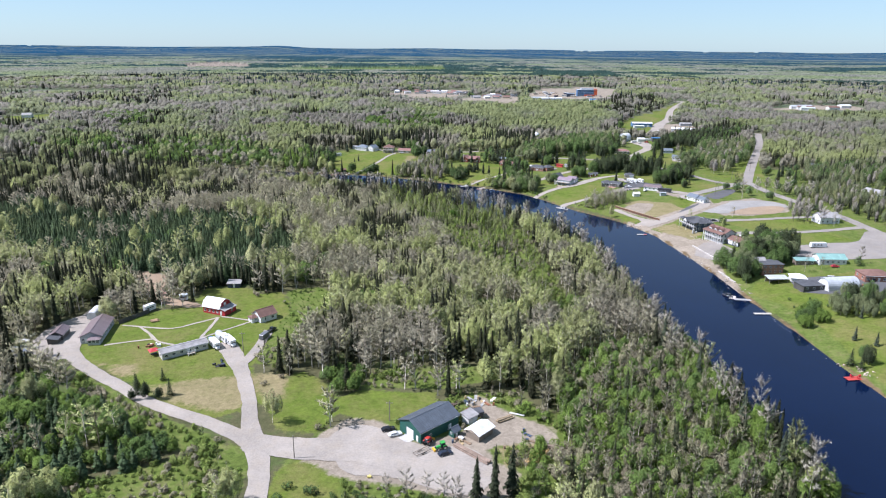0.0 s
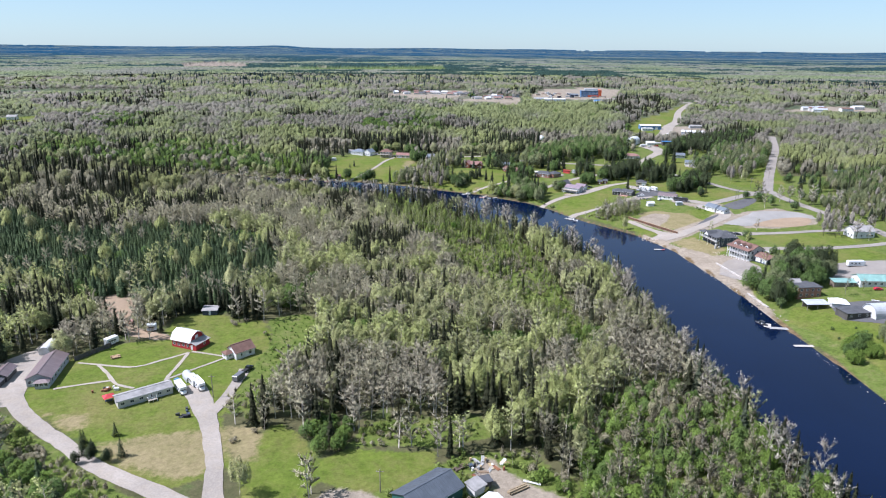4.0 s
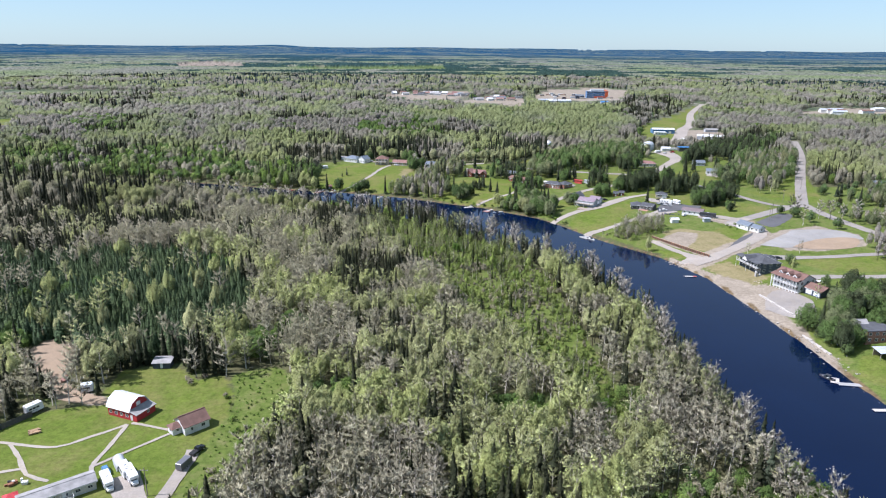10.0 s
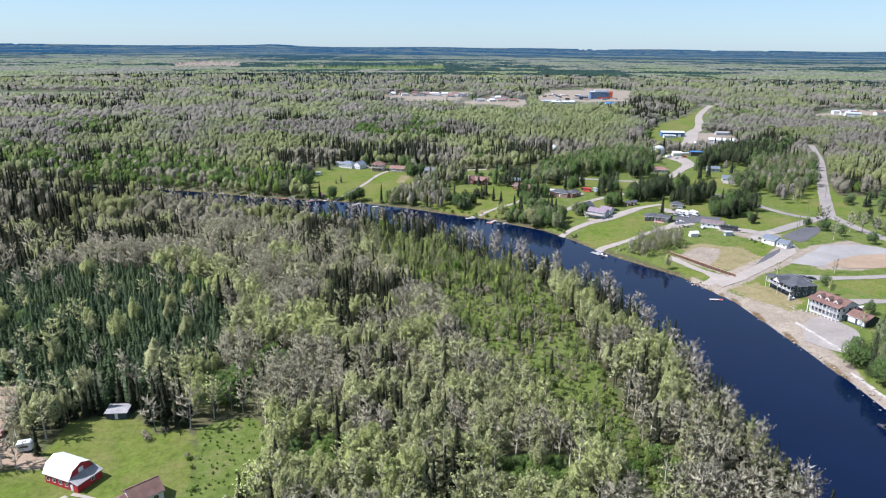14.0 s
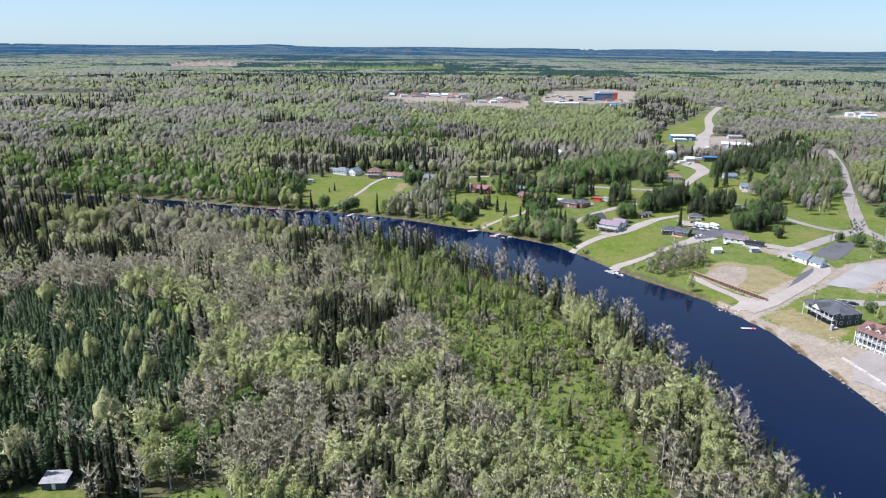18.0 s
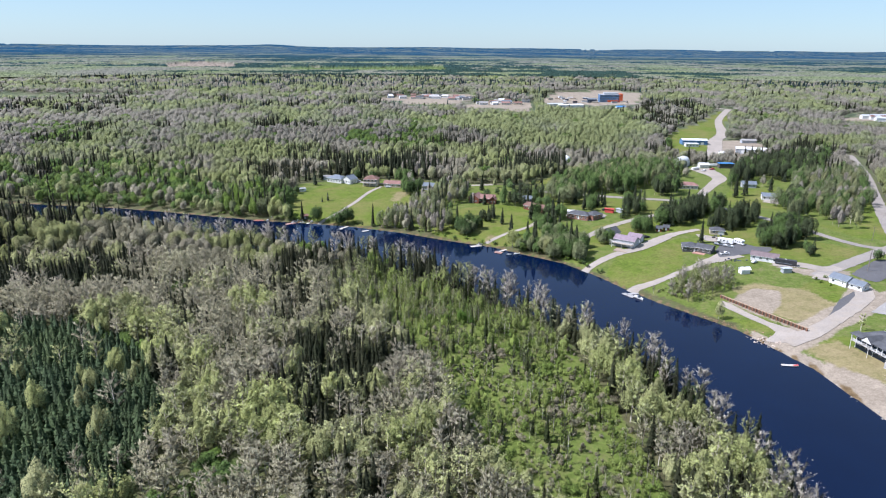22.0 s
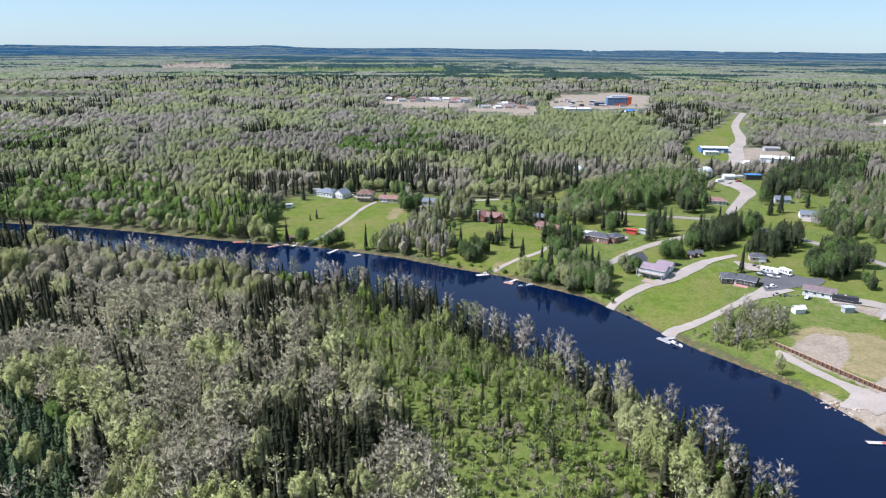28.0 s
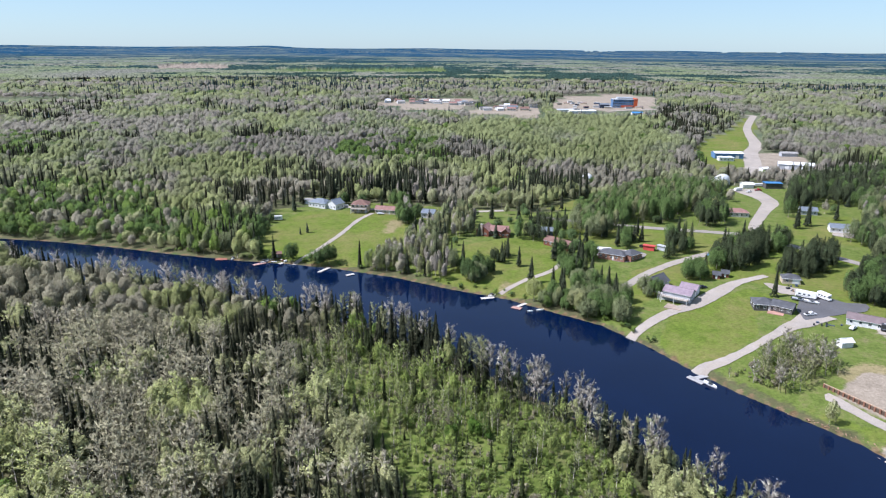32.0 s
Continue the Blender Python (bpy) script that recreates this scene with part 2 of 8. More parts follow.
LAWNS = {
    "farm": [(-150, 244), (-152, 262), (-148, 282), (-137, 294), (-121, 300), (-123, 325), (-102, 328), (-92, 318), (-84, 322), (-76, 310), (-73, 296), (-75, 276),
             (-74, 253), (-75, 238), (-62, 208), (-54, 193), (-41, 191), (-36, 205), (-38, 215), (-46, 228), (-56, 236), (-66, 205), (-80, 199), (-104, 214), (-130, 233)],
    "shop": [(-36, 203), (-37, 214), (-30, 220), (-2, 219), (-2, 209), (-13, 200), (-24, 198)],
    "corner": [(-49, 158), (-49, 171), (-42, 178), (-28, 168), (-30, 150), (-45, 140)],
    "slope": [(-113, 678), (-120, 722), (-106, 764), (-55, 766), (-24, 738), (-33, 685), (-46, 660), (-64, 663), (-90, 672)],
    "slope_east": [(-8, 666), (12, 690), (40, 700), (62, 690), (61, 660), (56, 622), (35, 614), (8, 627), (-10, 640)],
    "dockside": [(89, 560), (104, 588), (128, 601), (150, 612), (158, 600), (140, 580), (132, 560), (108, 541), (96, 540)],
    "houses": [(84, 612), (100, 640), (130, 655), (160, 640), (185, 690), (215, 672), (235, 640), (226, 600), (205, 560), (190, 556), (182, 590), (150, 625), (118, 622), (96, 600), (86, 590)],
    "upper": [(60, 700), (80, 745), (130, 716), (185, 698), (150, 660), (110, 680)],
    "park_a": [(199, 461), (213, 440), (255, 436), (272, 452), (247, 464)],
    "park_b": [(203, 427), (221, 406), (262, 408), (258, 426)],
    "bank_south": [(172, 240), (176, 300), (163, 332), (172, 345), (250, 352), (330, 330), (330, 150), (176, 150)],
    "verge": [(290, 592), (330, 700), (366, 786), (340, 780), (300, 700), (268, 620), (246, 640), (256, 604)],
    "field_east": [(362, 630), (374, 598), (397, 618), (396, 649)],
    "north": [(205, 700), (235, 745), (275, 745), (290, 705), (250, 670)],
    "works": [(250, 985), (300, 1085), (372, 1180), (440, 1304), (464, 1312), (398, 1165), (352, 1072), (310, 990), (285, 960)],
    "fen": [(-690, 2960), (-10, 3150), (10, 2764), (-300, 2640), (-500, 2621)],
    "works_front": [(238, 896), (258, 985), (300, 972), (272, 886)],
    "homestead": [(-700, 1010), (-600, 960), (-566, 975), (-640, 1097), (-700, 1090)],
    "lot_green": [(169, 515), (188, 526), (194, 514), (178, 494), (166, 491), (164, 500)],
    "triangle": [(190, 592), (222, 602), (247, 579), (200, 550), (188, 564)],
    "clearing": [(70, 770), (100, 800), (135, 790), (120, 755)],
    "church": [(160, 500), (185, 530), (196, 535), (202, 520), (180, 492), (165, 486)],
    "bank_grass": [(134, 500), (150, 485), (149, 478), (140, 484), (122, 510)],
    "foreshore": [(152, 470), (172, 470), (188, 440), (168, 430), (158, 440)],
    "strip": [(160, 345), (166, 372), (162, 385), (158, 370), (157, 345)],
}
TALL = {
    "farm_edge": [(-80, 322), (-66, 330), (-56, 320), (-52, 295), (-56, 275), (-61, 255), (-66, 240), (-75, 240), (-76, 280), (-73, 300)],
    "ditch": [(-56, 236), (-44, 222), (-38, 214), (-38, 192), (-44, 192), (-56, 226)],
    "meadow": [(-76, 556), (-43, 563), (-9, 534), (22, 519), (45, 485), (56, 440), (60, 400), (62, 350), (64, 300), (58, 280), (48, 300), (34, 345), (14, 372), (0, 413), (-14, 451), (-30, 487), (-49, 513)],
    "bushes": [(40, 150), (104, 150), (102, 235), (78, 262), (52, 240), (40, 205)],
    "hollow": [(-30, 221), (0, 222), (30, 232), (10, 240), (-25, 236)],
    "yard_verge": [(-48, 126), (-48, 176), (-40, 192), (8, 218), (24, 220), (37, 204), (43, 190), (40, 172), (30, 160), (32, 128)],
    "road_verge": [(-58, 182), (-73, 188), (-91, 198), (-119, 217), (-147, 238), (-172, 246), (-168, 237), (-145, 226), (-117, 205), (-92, 187), (-72, 176), (-57, 160)],
    "slash": [(-110, 160), (-66, 185), (-58, 160), (-70, 140)],
    "grove": [(106, 530), (120, 520), (148, 528), (146, 552), (128, 548)],
}
DRY = {
    "front": [(-110, 222), (-72, 232), (-68, 206), (-80, 204), (-104, 216)],
    "front_west": [(-138, 240), (-122, 238), (-116, 226), (-130, 234)],
    "front_east": [(-70, 232), (-60, 232), (-56, 214), (-64, 212)],
    "shore_dry": [(150, 466), (168, 466), (178, 440), (166, 428), (156, 440)],
    "lot_dry": [(146, 528), (152, 496), (166, 484), (188, 500), (182, 520), (162, 532)],
    "slope_dry": [(-44, 716), (-38, 744), (-31, 738), (-36, 712)],
    "landing_dry": [(24, 624), (30, 632), (34, 629), (27, 618)],
    "yard_edge": [(16, 184), (34, 192), (30, 178), (20, 172)],
}
BARE = {
    "yard": [(-40, 190), (-31, 201), (-20, 198), (-12, 187), (-6, 186), (6, 192), (16, 200), (8, 212), (14, 216), (24, 204), (36, 196), (40, 186), (24, 186), (15, 184), (17, 176),
             (24, 170), (20, 160), (8, 157), (-17, 165), (-30, 167), (-42, 176)],
    "sand_pit": [(-116, 299), (-120, 304), (-135, 311), (-144, 322), (-150, 345), (-168, 352), (-166, 330), (-150, 314), (-136, 303)],
    "shore": [(138, 484), (154, 452), (165, 434), (165, 405), (163, 389), (164, 377), (162, 344), (158, 325), (155, 355), (151, 374), (148, 419), (143, 445), (134, 480)],
    "terrace": [(160, 420), (168, 432), (178, 420), (180, 405), (168, 390), (160, 395)],
    "pad": [(201, 501), (222, 521), (251, 530), (266, 508), (258, 484), (228, 476), (207, 480)],
    "construction": [(138, 512), (156, 526), (169, 522), (161, 506), (152, 495), (160, 479), (174, 483), (188, 498), (190, 492), (176, 480), (160, 470), (150, 492)],
    "apron": [(178, 560), (194, 551), (216, 545), (208, 530), (196, 538), (184, 550)],
    "lane_edges": [(200, 542), (216, 532), (213, 512), (198, 492), (174, 476), (152, 462), (140, 467), (158, 484), (186, 503), (201, 520)],
    "factory": [(179, 1430), (185, 1500), (239, 1667), (365, 1765), (428, 1690), (348, 1440), (332, 1392), (260, 1385)],
    "works_lot": [(258, 878), (298, 960), (340, 1012), (366, 985), (338, 903), (300, 876)],
    "camp": [(-133, 1500), (-60, 1425), (20, 1418), (55, 1520), (50, 1620), (-70, 1570)],
    "camp_east": [(29, 1375), (110, 1325), (140, 1330), (160, 1440), (90, 1490)],
    "quarry": [(-1015, 2740), (-801, 2841), (-900, 3150), (-1080, 3250), (-1150, 3050)],
    "east_pit": [(560, 1180), (640, 1260), (760, 1240), (720, 1160)],
}


TOWN = [(168, 140), (164, 284), (157, 400), (134, 490), (97, 545), (60, 600), (-20, 650), (-70, 672), (-120, 680), (-125, 770), (-60, 790), (60, 760), (140, 770), (220, 850),
        (300, 830), (340, 740), (305, 650), (420, 640), (430, 300), (420, 140)]


def soft(x, y, polys, reach=2.0):
    """1 inside the patches, 0 outside, with a soft edge."""
    m = np.zeros(x.shape)
    for poly in polys.values():
        xs, ys = [p[0] for p in poly], [p[1] for p in poly]
        box = (x > min(xs) - 6) & (x < max(xs) + 6) & (y > min(ys) - 6) & (y < max(ys) + 6)
        if box.any():
            d = to_line(x[box], y[box], poly + poly[:1]) * np.where(inside(x[box], y[box], poly), 1, -1)
            m[box] = np.maximum(m[box], np.clip(d / (2 * reach) + 0.5, 0, 1))
    return m


def build_ground():
    xs, ys = spaced(-190, 300, 3.1, -3400, 3400), spaced(136, 780, 3.1, -1400, 4880)
    gx, gy = np.meshgrid(xs, ys)
    x, y = gx.ravel(), gy.ravel()
    keep_r = np.hypot(x, y)
    z = height(x, y)
    verts = np.stack([x, y, z], 1)
    nx, ny = len(xs), len(ys)
    i = (np.arange(ny - 1)[:, None] * nx + np.arange(nx - 1)[None]).ravel()
    quads = np.stack([i, i + 1, i + nx + 1, i + nx], 1)
    quads = quads[(keep_r[quads].max(1) < 4940)]
    tris = np.concatenate([quads[:, [0, 1, 2]], quads[:, [0, 2, 3]]])
    ob = array_mesh("ground", verts, tris, [GROUND])
    sf, sn = to_line(x, y, FAR_BANK), to_line(x, y, NEAR_BANK)
    wetness = np.clip(1.15 - np.minimum(sf, sn) / 1.7, 0, 1)
    far = np.clip((keep_r - 700) / 500, 0, 1)
    for name, cols in (("cover_a", (soft(x, y, LAWNS), np.maximum(soft(x, y, TALL), 0.9 * soft(x, y, {"town": TOWN})), soft(x, y, DRY, 4))), ("cover_b", (soft(x, y, BARE), wetness, far))):
        a = ob.data.attributes.new(name, "FLOAT_COLOR", "POINT")
        a.data.foreach_set("color", np.stack([*cols, np.ones(len(x))], 1).astype(np.float32).ravel())
    ob.data.polygons.foreach_set("use_smooth", np.ones(len(tris), bool))
    return tagged(ob, "forest floor with mown lawns, tall grass, dry patches and bare sand", "ground", kind="structure")


ground = build_ground()


def build_water():
    poly = [(x, y) for x, y in NEAR_BANK] + [(x, y) for x, y in FAR_BANK[::-1]]
    bm = bmesh.new()
    n = len(NEAR_BANK)
    left = [bm.verts.new((x - 6 * (1 if y < 500 else 0), y - 6, 0.0)) for x, y in NEAR_BANK]
    # matching points on the far bank, by share of its length
    fl = np.array(FAR_BANK, float)
    seg = np.concatenate([[0], np.cumsum(np.hypot(*np.diff(fl, axis=0).T))])
    nl = np.array(NEAR_BANK, float)
    right = []
    last = 0.0
    for x, y in NEAR_BANK:
        us = np.linspace(0, seg[-1], 1500)
        px, py = np.interp(us, seg, fl[:, 0]), np.interp(us, seg, fl[:, 1])
        k = max(last, us[np.argmin(np.hypot(px - x, py - y))])
        last = k
        right.append(k)
    rv = [bm.verts.new((float(np.interp(k, seg, fl[:, 0])) + 6, float(np.interp(k, seg, fl[:, 1])) + 6, 0.0)) for k in right]
    for a, b, c, d in zip(left[:-1], rv[:-1], rv[1:], left[1:]):
        bm.faces.new((a, b, c, d))
    me = bpy.data.meshes.new("water")
    bm.to_mesh(me)
    me.materials.append(WATER)
    return tagged(new("water", me), "calm dark blue river water between wooded banks", "river", kind="structure")


water = build_water()
PONDS = [(-126, 2360, 75, 40), (112, 2380, 55, 30), (-60, 2440, 30, 20)]  # x, y, half sizes
for px, py, a, b in PONDS:
    line = [(px + a * math.cos(k * 0.314), py + b * math.sin(k * 0.314), h(px, py) + 3.0) for k in range(20)]
    tagged(link_mesh("pond", line, [list(range(20))], [WATER]), "far bright pond in the flat woods", "pond", kind="structure")


def smooth_line(pts, step=3.0):
    """A rounded line through the points."""
    p = np.array([pts[0], *pts, pts[-1]], float)
    out = []
    for i in range(1, len(p) - 2):
        n = max(2, int(np.hypot(*(p[i + 1] - p[i])) / step))
        for u in np.linspace(0, 1, n, endpoint=False):
            out.append(0.5 * (2 * p[i] + (p[i + 1] - p[i - 1]) * u + (2 * p[i - 1] - 5 * p[i] + 4 * p[i + 1] - p[i + 2]) * u * u
                              + (3 * p[i] - p[i - 1] - 3 * p[i + 1] + p[i + 2]) * u ** 3))
    out.append(p[-2])
    return np.array(out)


def ribbon(name, pts, width, mat, label, category="road", lift=0.16, ragged=0.25, kind="structure"):
    """A road or path draped over the ground, with uneven edges."""
    rng = random.Random(name + str(pts[0]))
    line = smooth_line(pts)
    t = np.gradient(line, axis=0)
    t /= np.maximum(np.hypot(t[:, 0], t[:, 1]), 1e-6)[:, None]
    side = np.stack([-t[:, 1], t[:, 0]], 1)
    ws = np.interp(np.linspace(0, 1, len(line)), np.linspace(0, 1, len(width)), width) if isinstance(width, (list, tuple)) else np.full(len(line), width)
    cuts = 4
    verts, faces = [], []
    for i in range(len(line)):
        for k in range(cuts + 1):
            u = k / cuts * 2 - 1
            w = ws[i] / 2 * u
            if k in (0, cuts):
                w *= 1 + rng.uniform(-ragged, ragged) * min(1.0, 1.5 / ws[i] + 0.1)
            q = line[i] + side[i] * w
            verts.append((q[0], q[1], 0))
    v = np.array(verts)
    v[:, 2] = height(v[:, 0], v[:, 1]) + lift
    for i in range(len(line) - 1):
        for k in range(cuts):
            a = i * (cuts + 1) + k
            faces.append((a, a + 1, a + cuts + 2, a + cuts + 1))
    ob = link_mesh(name, v, faces, [mat])
    return tagged(ob, label, category, kind=kind)


def sheet(name, poly, mat, label, category="yard", lift=0.13, step=3.0):
    """A paved or gravelled patch draped over the ground, with an uneven outline."""
    rng = random.Random(name + str(poly[0]))
    line = smooth_line(poly + poly[:1], step)[:-1]
    line = line + np.array([[rng.uniform(-0.35, 0.35), rng.uniform(-0.35, 0.35)] for _ in line])
    c = line.mean(0)
    bm = bmesh.new()
    edge = [bm.verts.new((x, y, 0)) for x, y in line]
    f = bm.faces.new(edge)
    bmesh.ops.triangulate(bm, faces=[f])
    bmesh.ops.subdivide_edges(bm, edges=bm.edges[:], cuts=3, use_grid_fill=True)
    z = height(np.array([v.co.x for v in bm.verts]), np.array([v.co.y for v in bm.verts])) + lift
    for v, zz in zip(bm.verts, z):
        v.co.z = zz
    me = bpy.data.meshes.new(name)
    bm.to_mesh(me)
    me.materials.append(mat)
    return tagged(new(name, me), label, category, kind="structure")

# ---- roads, drives, paths ----
ROADS = [
    ("road", [(-50, 120), (-51, 150), (-54, 170), (-60, 184), (-75, 195), (-89, 202), (-104, 210), (-119, 221), (-133, 231), (-145, 241), (-154, 252), (-160, 265), (-163, 280), (-164, 296)], [6, 6, 6.5, 5.5, 5, 5.5, 7, 8],
     GRAVEL, "pale gravel road curving past the farmyard", 0.16),
    ("driveway", [(-58, 182), (-64, 196), (-68, 210), (-72, 220), (-77, 232), (-82, 242), (-87, 251), (-93, 260)], [9, 5.5, 5, 5.5, 7.5, 9], GRAVEL, "pale gravel farm drive", 0.19),
    ("driveway", [(-80, 238), (-78, 247), (-77, 260), (-77, 273)], [4.5, 4, 4, 4.5], GRAVEL, "gravel spur to the cottage", 0.22),
    ("road", [(-62, 186), (-50, 183), (-38, 182), (-25, 182), (-10, 178)], [9, 11, 12, 14, 16], GRAVEL, "dusty gravel track to the workshop yard", 0.2),
    ("road", [(420, 900), (377, 800), (338, 723), (301, 650), (272, 590)], 8.5, ASPHALT, "straight pale asphalt road out of the village", 0.16),
    ("road", [(272, 592), (272, 560), (276, 526), (282, 498), (286, 468), (287, 437), (287, 410), (288, 330)], 7.5, ASPHALT, "asphalt village road", 0.17),
    ("road", [(272, 588), (254, 578), (230, 562), (206, 546), (196, 539)], 8, ASPHALT, "pale asphalt side road", 0.18),
    ("road", [(196, 541), (208, 528), (206, 514), (196, 502), (176, 486), (160, 475), (147, 470)], [12, 10, 8, 7, 7, 8, 9], GRAVEL, "gravel lane down to the shore", 0.2),
    ("road", [(262, 581), (250, 587), (241, 602), (234, 622), (228, 640)], 5.5, ASPHALT, "narrow asphalt lane", 0.2),
    ("road", [(61, 747), (94, 734), (130, 720), (171, 708), (189, 700), (206, 676), (222, 650), (232, 632)], 6, ASPHALT, "village street between lawns", 0.17),
    ("driveway", [(196, 702), (200, 720), (226, 762), (242, 790), (240, 832)], [6, 7, 9, 14, 24], GRAVEL, "gravel drive to the yard", 0.2),
    ("driveway", [(78, 566), (89, 577), (103, 587), (117, 594), (130, 605), (147, 619), (166, 628)], [5, 5, 6, 8, 8, 5, 4], GRAVEL, "gravel drive by the shore house", 0.2),
    ("driveway", [(97, 534), (101, 538), (110, 541), (124, 549), (145, 564), (156, 570), (168, 578)], [7, 5, 4, 4, 5, 9, 14], GRAVEL, "gravel drive down to the dock", 0.2),
    ("driveway", [(90, 619), (100, 630), (110, 639), (130, 654), (152, 667)], 5, GRAVEL, "gravel house drive", 0.2),
    ("driveway", [(182, 560), (196, 556), (206, 549), (214, 552)], [8, 9, 8, 6], GRAVEL, "gravel apron", 0.19),
    ("road", [(190, 470), (201, 467), (223, 465), (247, 467), (276, 468)], [9, 5, 5, 5, 5], ASPHALT, "narrow lane across the lawn", 0.17),
    ("road", [(190, 428), (200, 434), (229, 430), (256, 432), (284, 438)], [8, 5, 5, 5, 6], ASPHALT, "narrow park lane", 0.17),
    ("footpath", [(-91, 668), (-87, 675), (-79, 688), (-70, 712), (-62, 742), (-54, 759)], 3.2, GRAVEL, "pale gravel path up the lawn", 0.16),
    ("footpath", [(26, 620), (39, 632), (56, 644), (66, 660)], 3.0, GRAVEL, "gravel path over the grass", 0.16),
    ("driveway", [(-100, 792), (-78, 778), (-60, 770), (-40, 768), (-10, 760), (40, 765)], 4.5, GRAVEL, "gravel drive behind the houses", 0.18),
    ("road", [(272, 882), (298, 945), (322, 1005), (351, 1058), (397, 1188), (470, 1334)], [14, 16, 14, 10, 10, 10], GRAVEL, "gravel road to the works", 0.3),
    ("road", [(262, 1400), (367, 1425), (470, 1334)], 9, GRAVEL, "far gravel road", 0.3),
    ("footpath", [(-144, 277), (-132, 275), (-120, 274), (-112, 280), (-104, 287)], 1.3, PATHWAY, "narrow pale concrete path", 0.14),
    ("footpath", [(-135, 275), (-128, 268), (-121, 260), (-113, 257)], 1.3, PATHWAY, "narrow pale concrete path", 0.15),
    ("footpath", [(-142, 256), (-132, 260), (-123, 263)], 1.2, PATHWAY, "narrow pale concrete path", 0.14),
    ("footpath", [(-103, 288), (-96, 286), (-89, 284)], 1.2, PATHWAY, "narrow pale concrete path", 0.16),
    ("footpath", [(-104, 287), (-104, 276), (-104, 264), (-101, 259)], 1.4, PATHWAY, "narrow pale concrete path", 0.17),
    ("footpath", [(-104, 264), (-97, 272), (-88, 282)], 1.2, PATHWAY, "narrow pale concrete path", 0.18),
]
for name, pts, width, mat, label, lift in ROADS:
    ribbon(name, pts, width, mat, label, "path" if name == "footpath" else "road", lift)
SHEETS = [
    ("yard", [(-172, 250), (-175, 272), (-168, 287), (-158, 284), (-156, 268), (-149, 246), (-158, 243)], GRAVEL, "pale gravel parking yard", 0.13),
    ("yard", [(-38, 187), (-30, 196), (-20, 194), (-12, 188), (-5, 184), (8, 184), (14, 178), (16, 168), (6, 160), (-14, 168), (-28, 170)], GRAVEL, "trampled pale gravel work yard", 0.15),
    ("sand_track", [(-116, 299), (-120, 304), (-135, 311), (-144, 322), (-150, 345), (-168, 352), (-166, 330), (-150, 314), (-136, 303)], DIRT, "bare orange sand track into the woods", 0.14),
    ("parking_lot", [(212, 400), (240, 404), (262, 406), (281, 428), (292, 420), (276, 388), (262, 372), (230, 372), (211, 376)], ASPHALT, "wide pale asphalt parking lot", 0.13),
    ("terrace", [(158, 400), (165, 414), (176, 420), (182, 404), (174, 384), (166, 386)], ASPHALT, "paved waterside terrace", 0.15),
    ("yard", [(186, 326), (190, 342), (206, 346), (224, 342), (238, 336), (232, 322), (206, 318)], DARKLOT, "dark asphalt yard", 0.13),
    ("yard", [(158, 572), (160, 584), (170, 598), (180, 598), (186, 590), (194, 588), (190, 580), (174, 576)], DARKLOT, "dark asphalt yard with parked trailers", 0.22),
    ("parking_lot", [(173, 487), (190, 507), (205, 518), (199, 507), (186, 493), (175, 484)], DARKLOT, "dark gravel patch", 0.15),
    ("parking_lot", [(215, 541), (241, 562), (249, 558), (232, 537), (220, 529)], DARKLOT, "dark gravel patch", 0.13),
    ("ramp", [(137, 514), (148, 490), (156, 477), (150, 470), (140, 474), (147, 480), (143, 492), (134, 510)], GRAVEL, "gravel ramp under the retaining wall", 0.15),
    ("yard", [(84, 668), (96, 676), (114, 668), (106, 656), (96, 654)], ASPHALT, "paved forecourt", 0.16),
    ("yard", [(162, 604), (160, 618), (170, 612), (178, 604), (172, 598)], GRAVEL, "pale gravel yard", 0.16),
    ("yard", [(240, 700), (252, 715), (262, 706), (252, 692)], GRAVEL, "pale gravel yard", 0.16),
    ("sand_pad", [(196, 492), (222, 513), (232, 521), (258, 518), (264, 498), (246, 500), (228, 494), (212, 484)], PADGRAVEL, "blue-grey levelled gravel pad", 0.13),
    ("sand_pad", [(213, 486), (228, 496), (246, 502), (260, 499), (248, 481), (226, 479)], DIRT, "reddish bare soil on the gravel pad", 0.17),
]
for name, poly, mat, label, lift in SHEETS:
    sheet(name, poly, mat, label, "yard", lift)

# ---- trees ----
BARK_PALE, BARK_DARK = (0.40, 0.37, 0.32), (0.07, 0.06, 0.045)


GOLD = (1 + 5 ** 0.5) / 2
ICO = ([Vector(p).normalized() for p in ((-1, GOLD, 0), (1, GOLD, 0), (-1, -GOLD, 0), (1, -GOLD, 0), (0, -1, GOLD), (0, 1, GOLD), (0, -1, -GOLD), (0, 1, -GOLD), (GOLD, 0, -1), (GOLD, 0, 1), (-GOLD, 0, -1), (-GOLD, 0, 1))],
       [(0, 11, 5), (0, 5, 1), (0, 1, 7), (0, 7, 10), (0, 10, 11), (1, 5, 9), (5, 11, 4), (11, 10, 2), (10, 7, 6), (7, 1, 8), (3, 9, 4), (3, 4, 2), (3, 2, 6), (3, 6, 8), (3, 8, 9), (4, 9, 5), (2, 4, 11), (6, 2, 10), (8, 6, 7), (9, 8, 1)])
OCT = ([Vector(p) for p in ((1, 0, 0), (0, 1, 0), (-1, 0, 0), (0, -1, 0), (0, 0, 1), (0, 0, -1))],
       [(0, 1, 4), (1, 2, 4), (2, 3, 4), (3, 0, 4), (1, 0, 5), (2, 1, 5), (3, 2, 5), (0, 3, 5)])


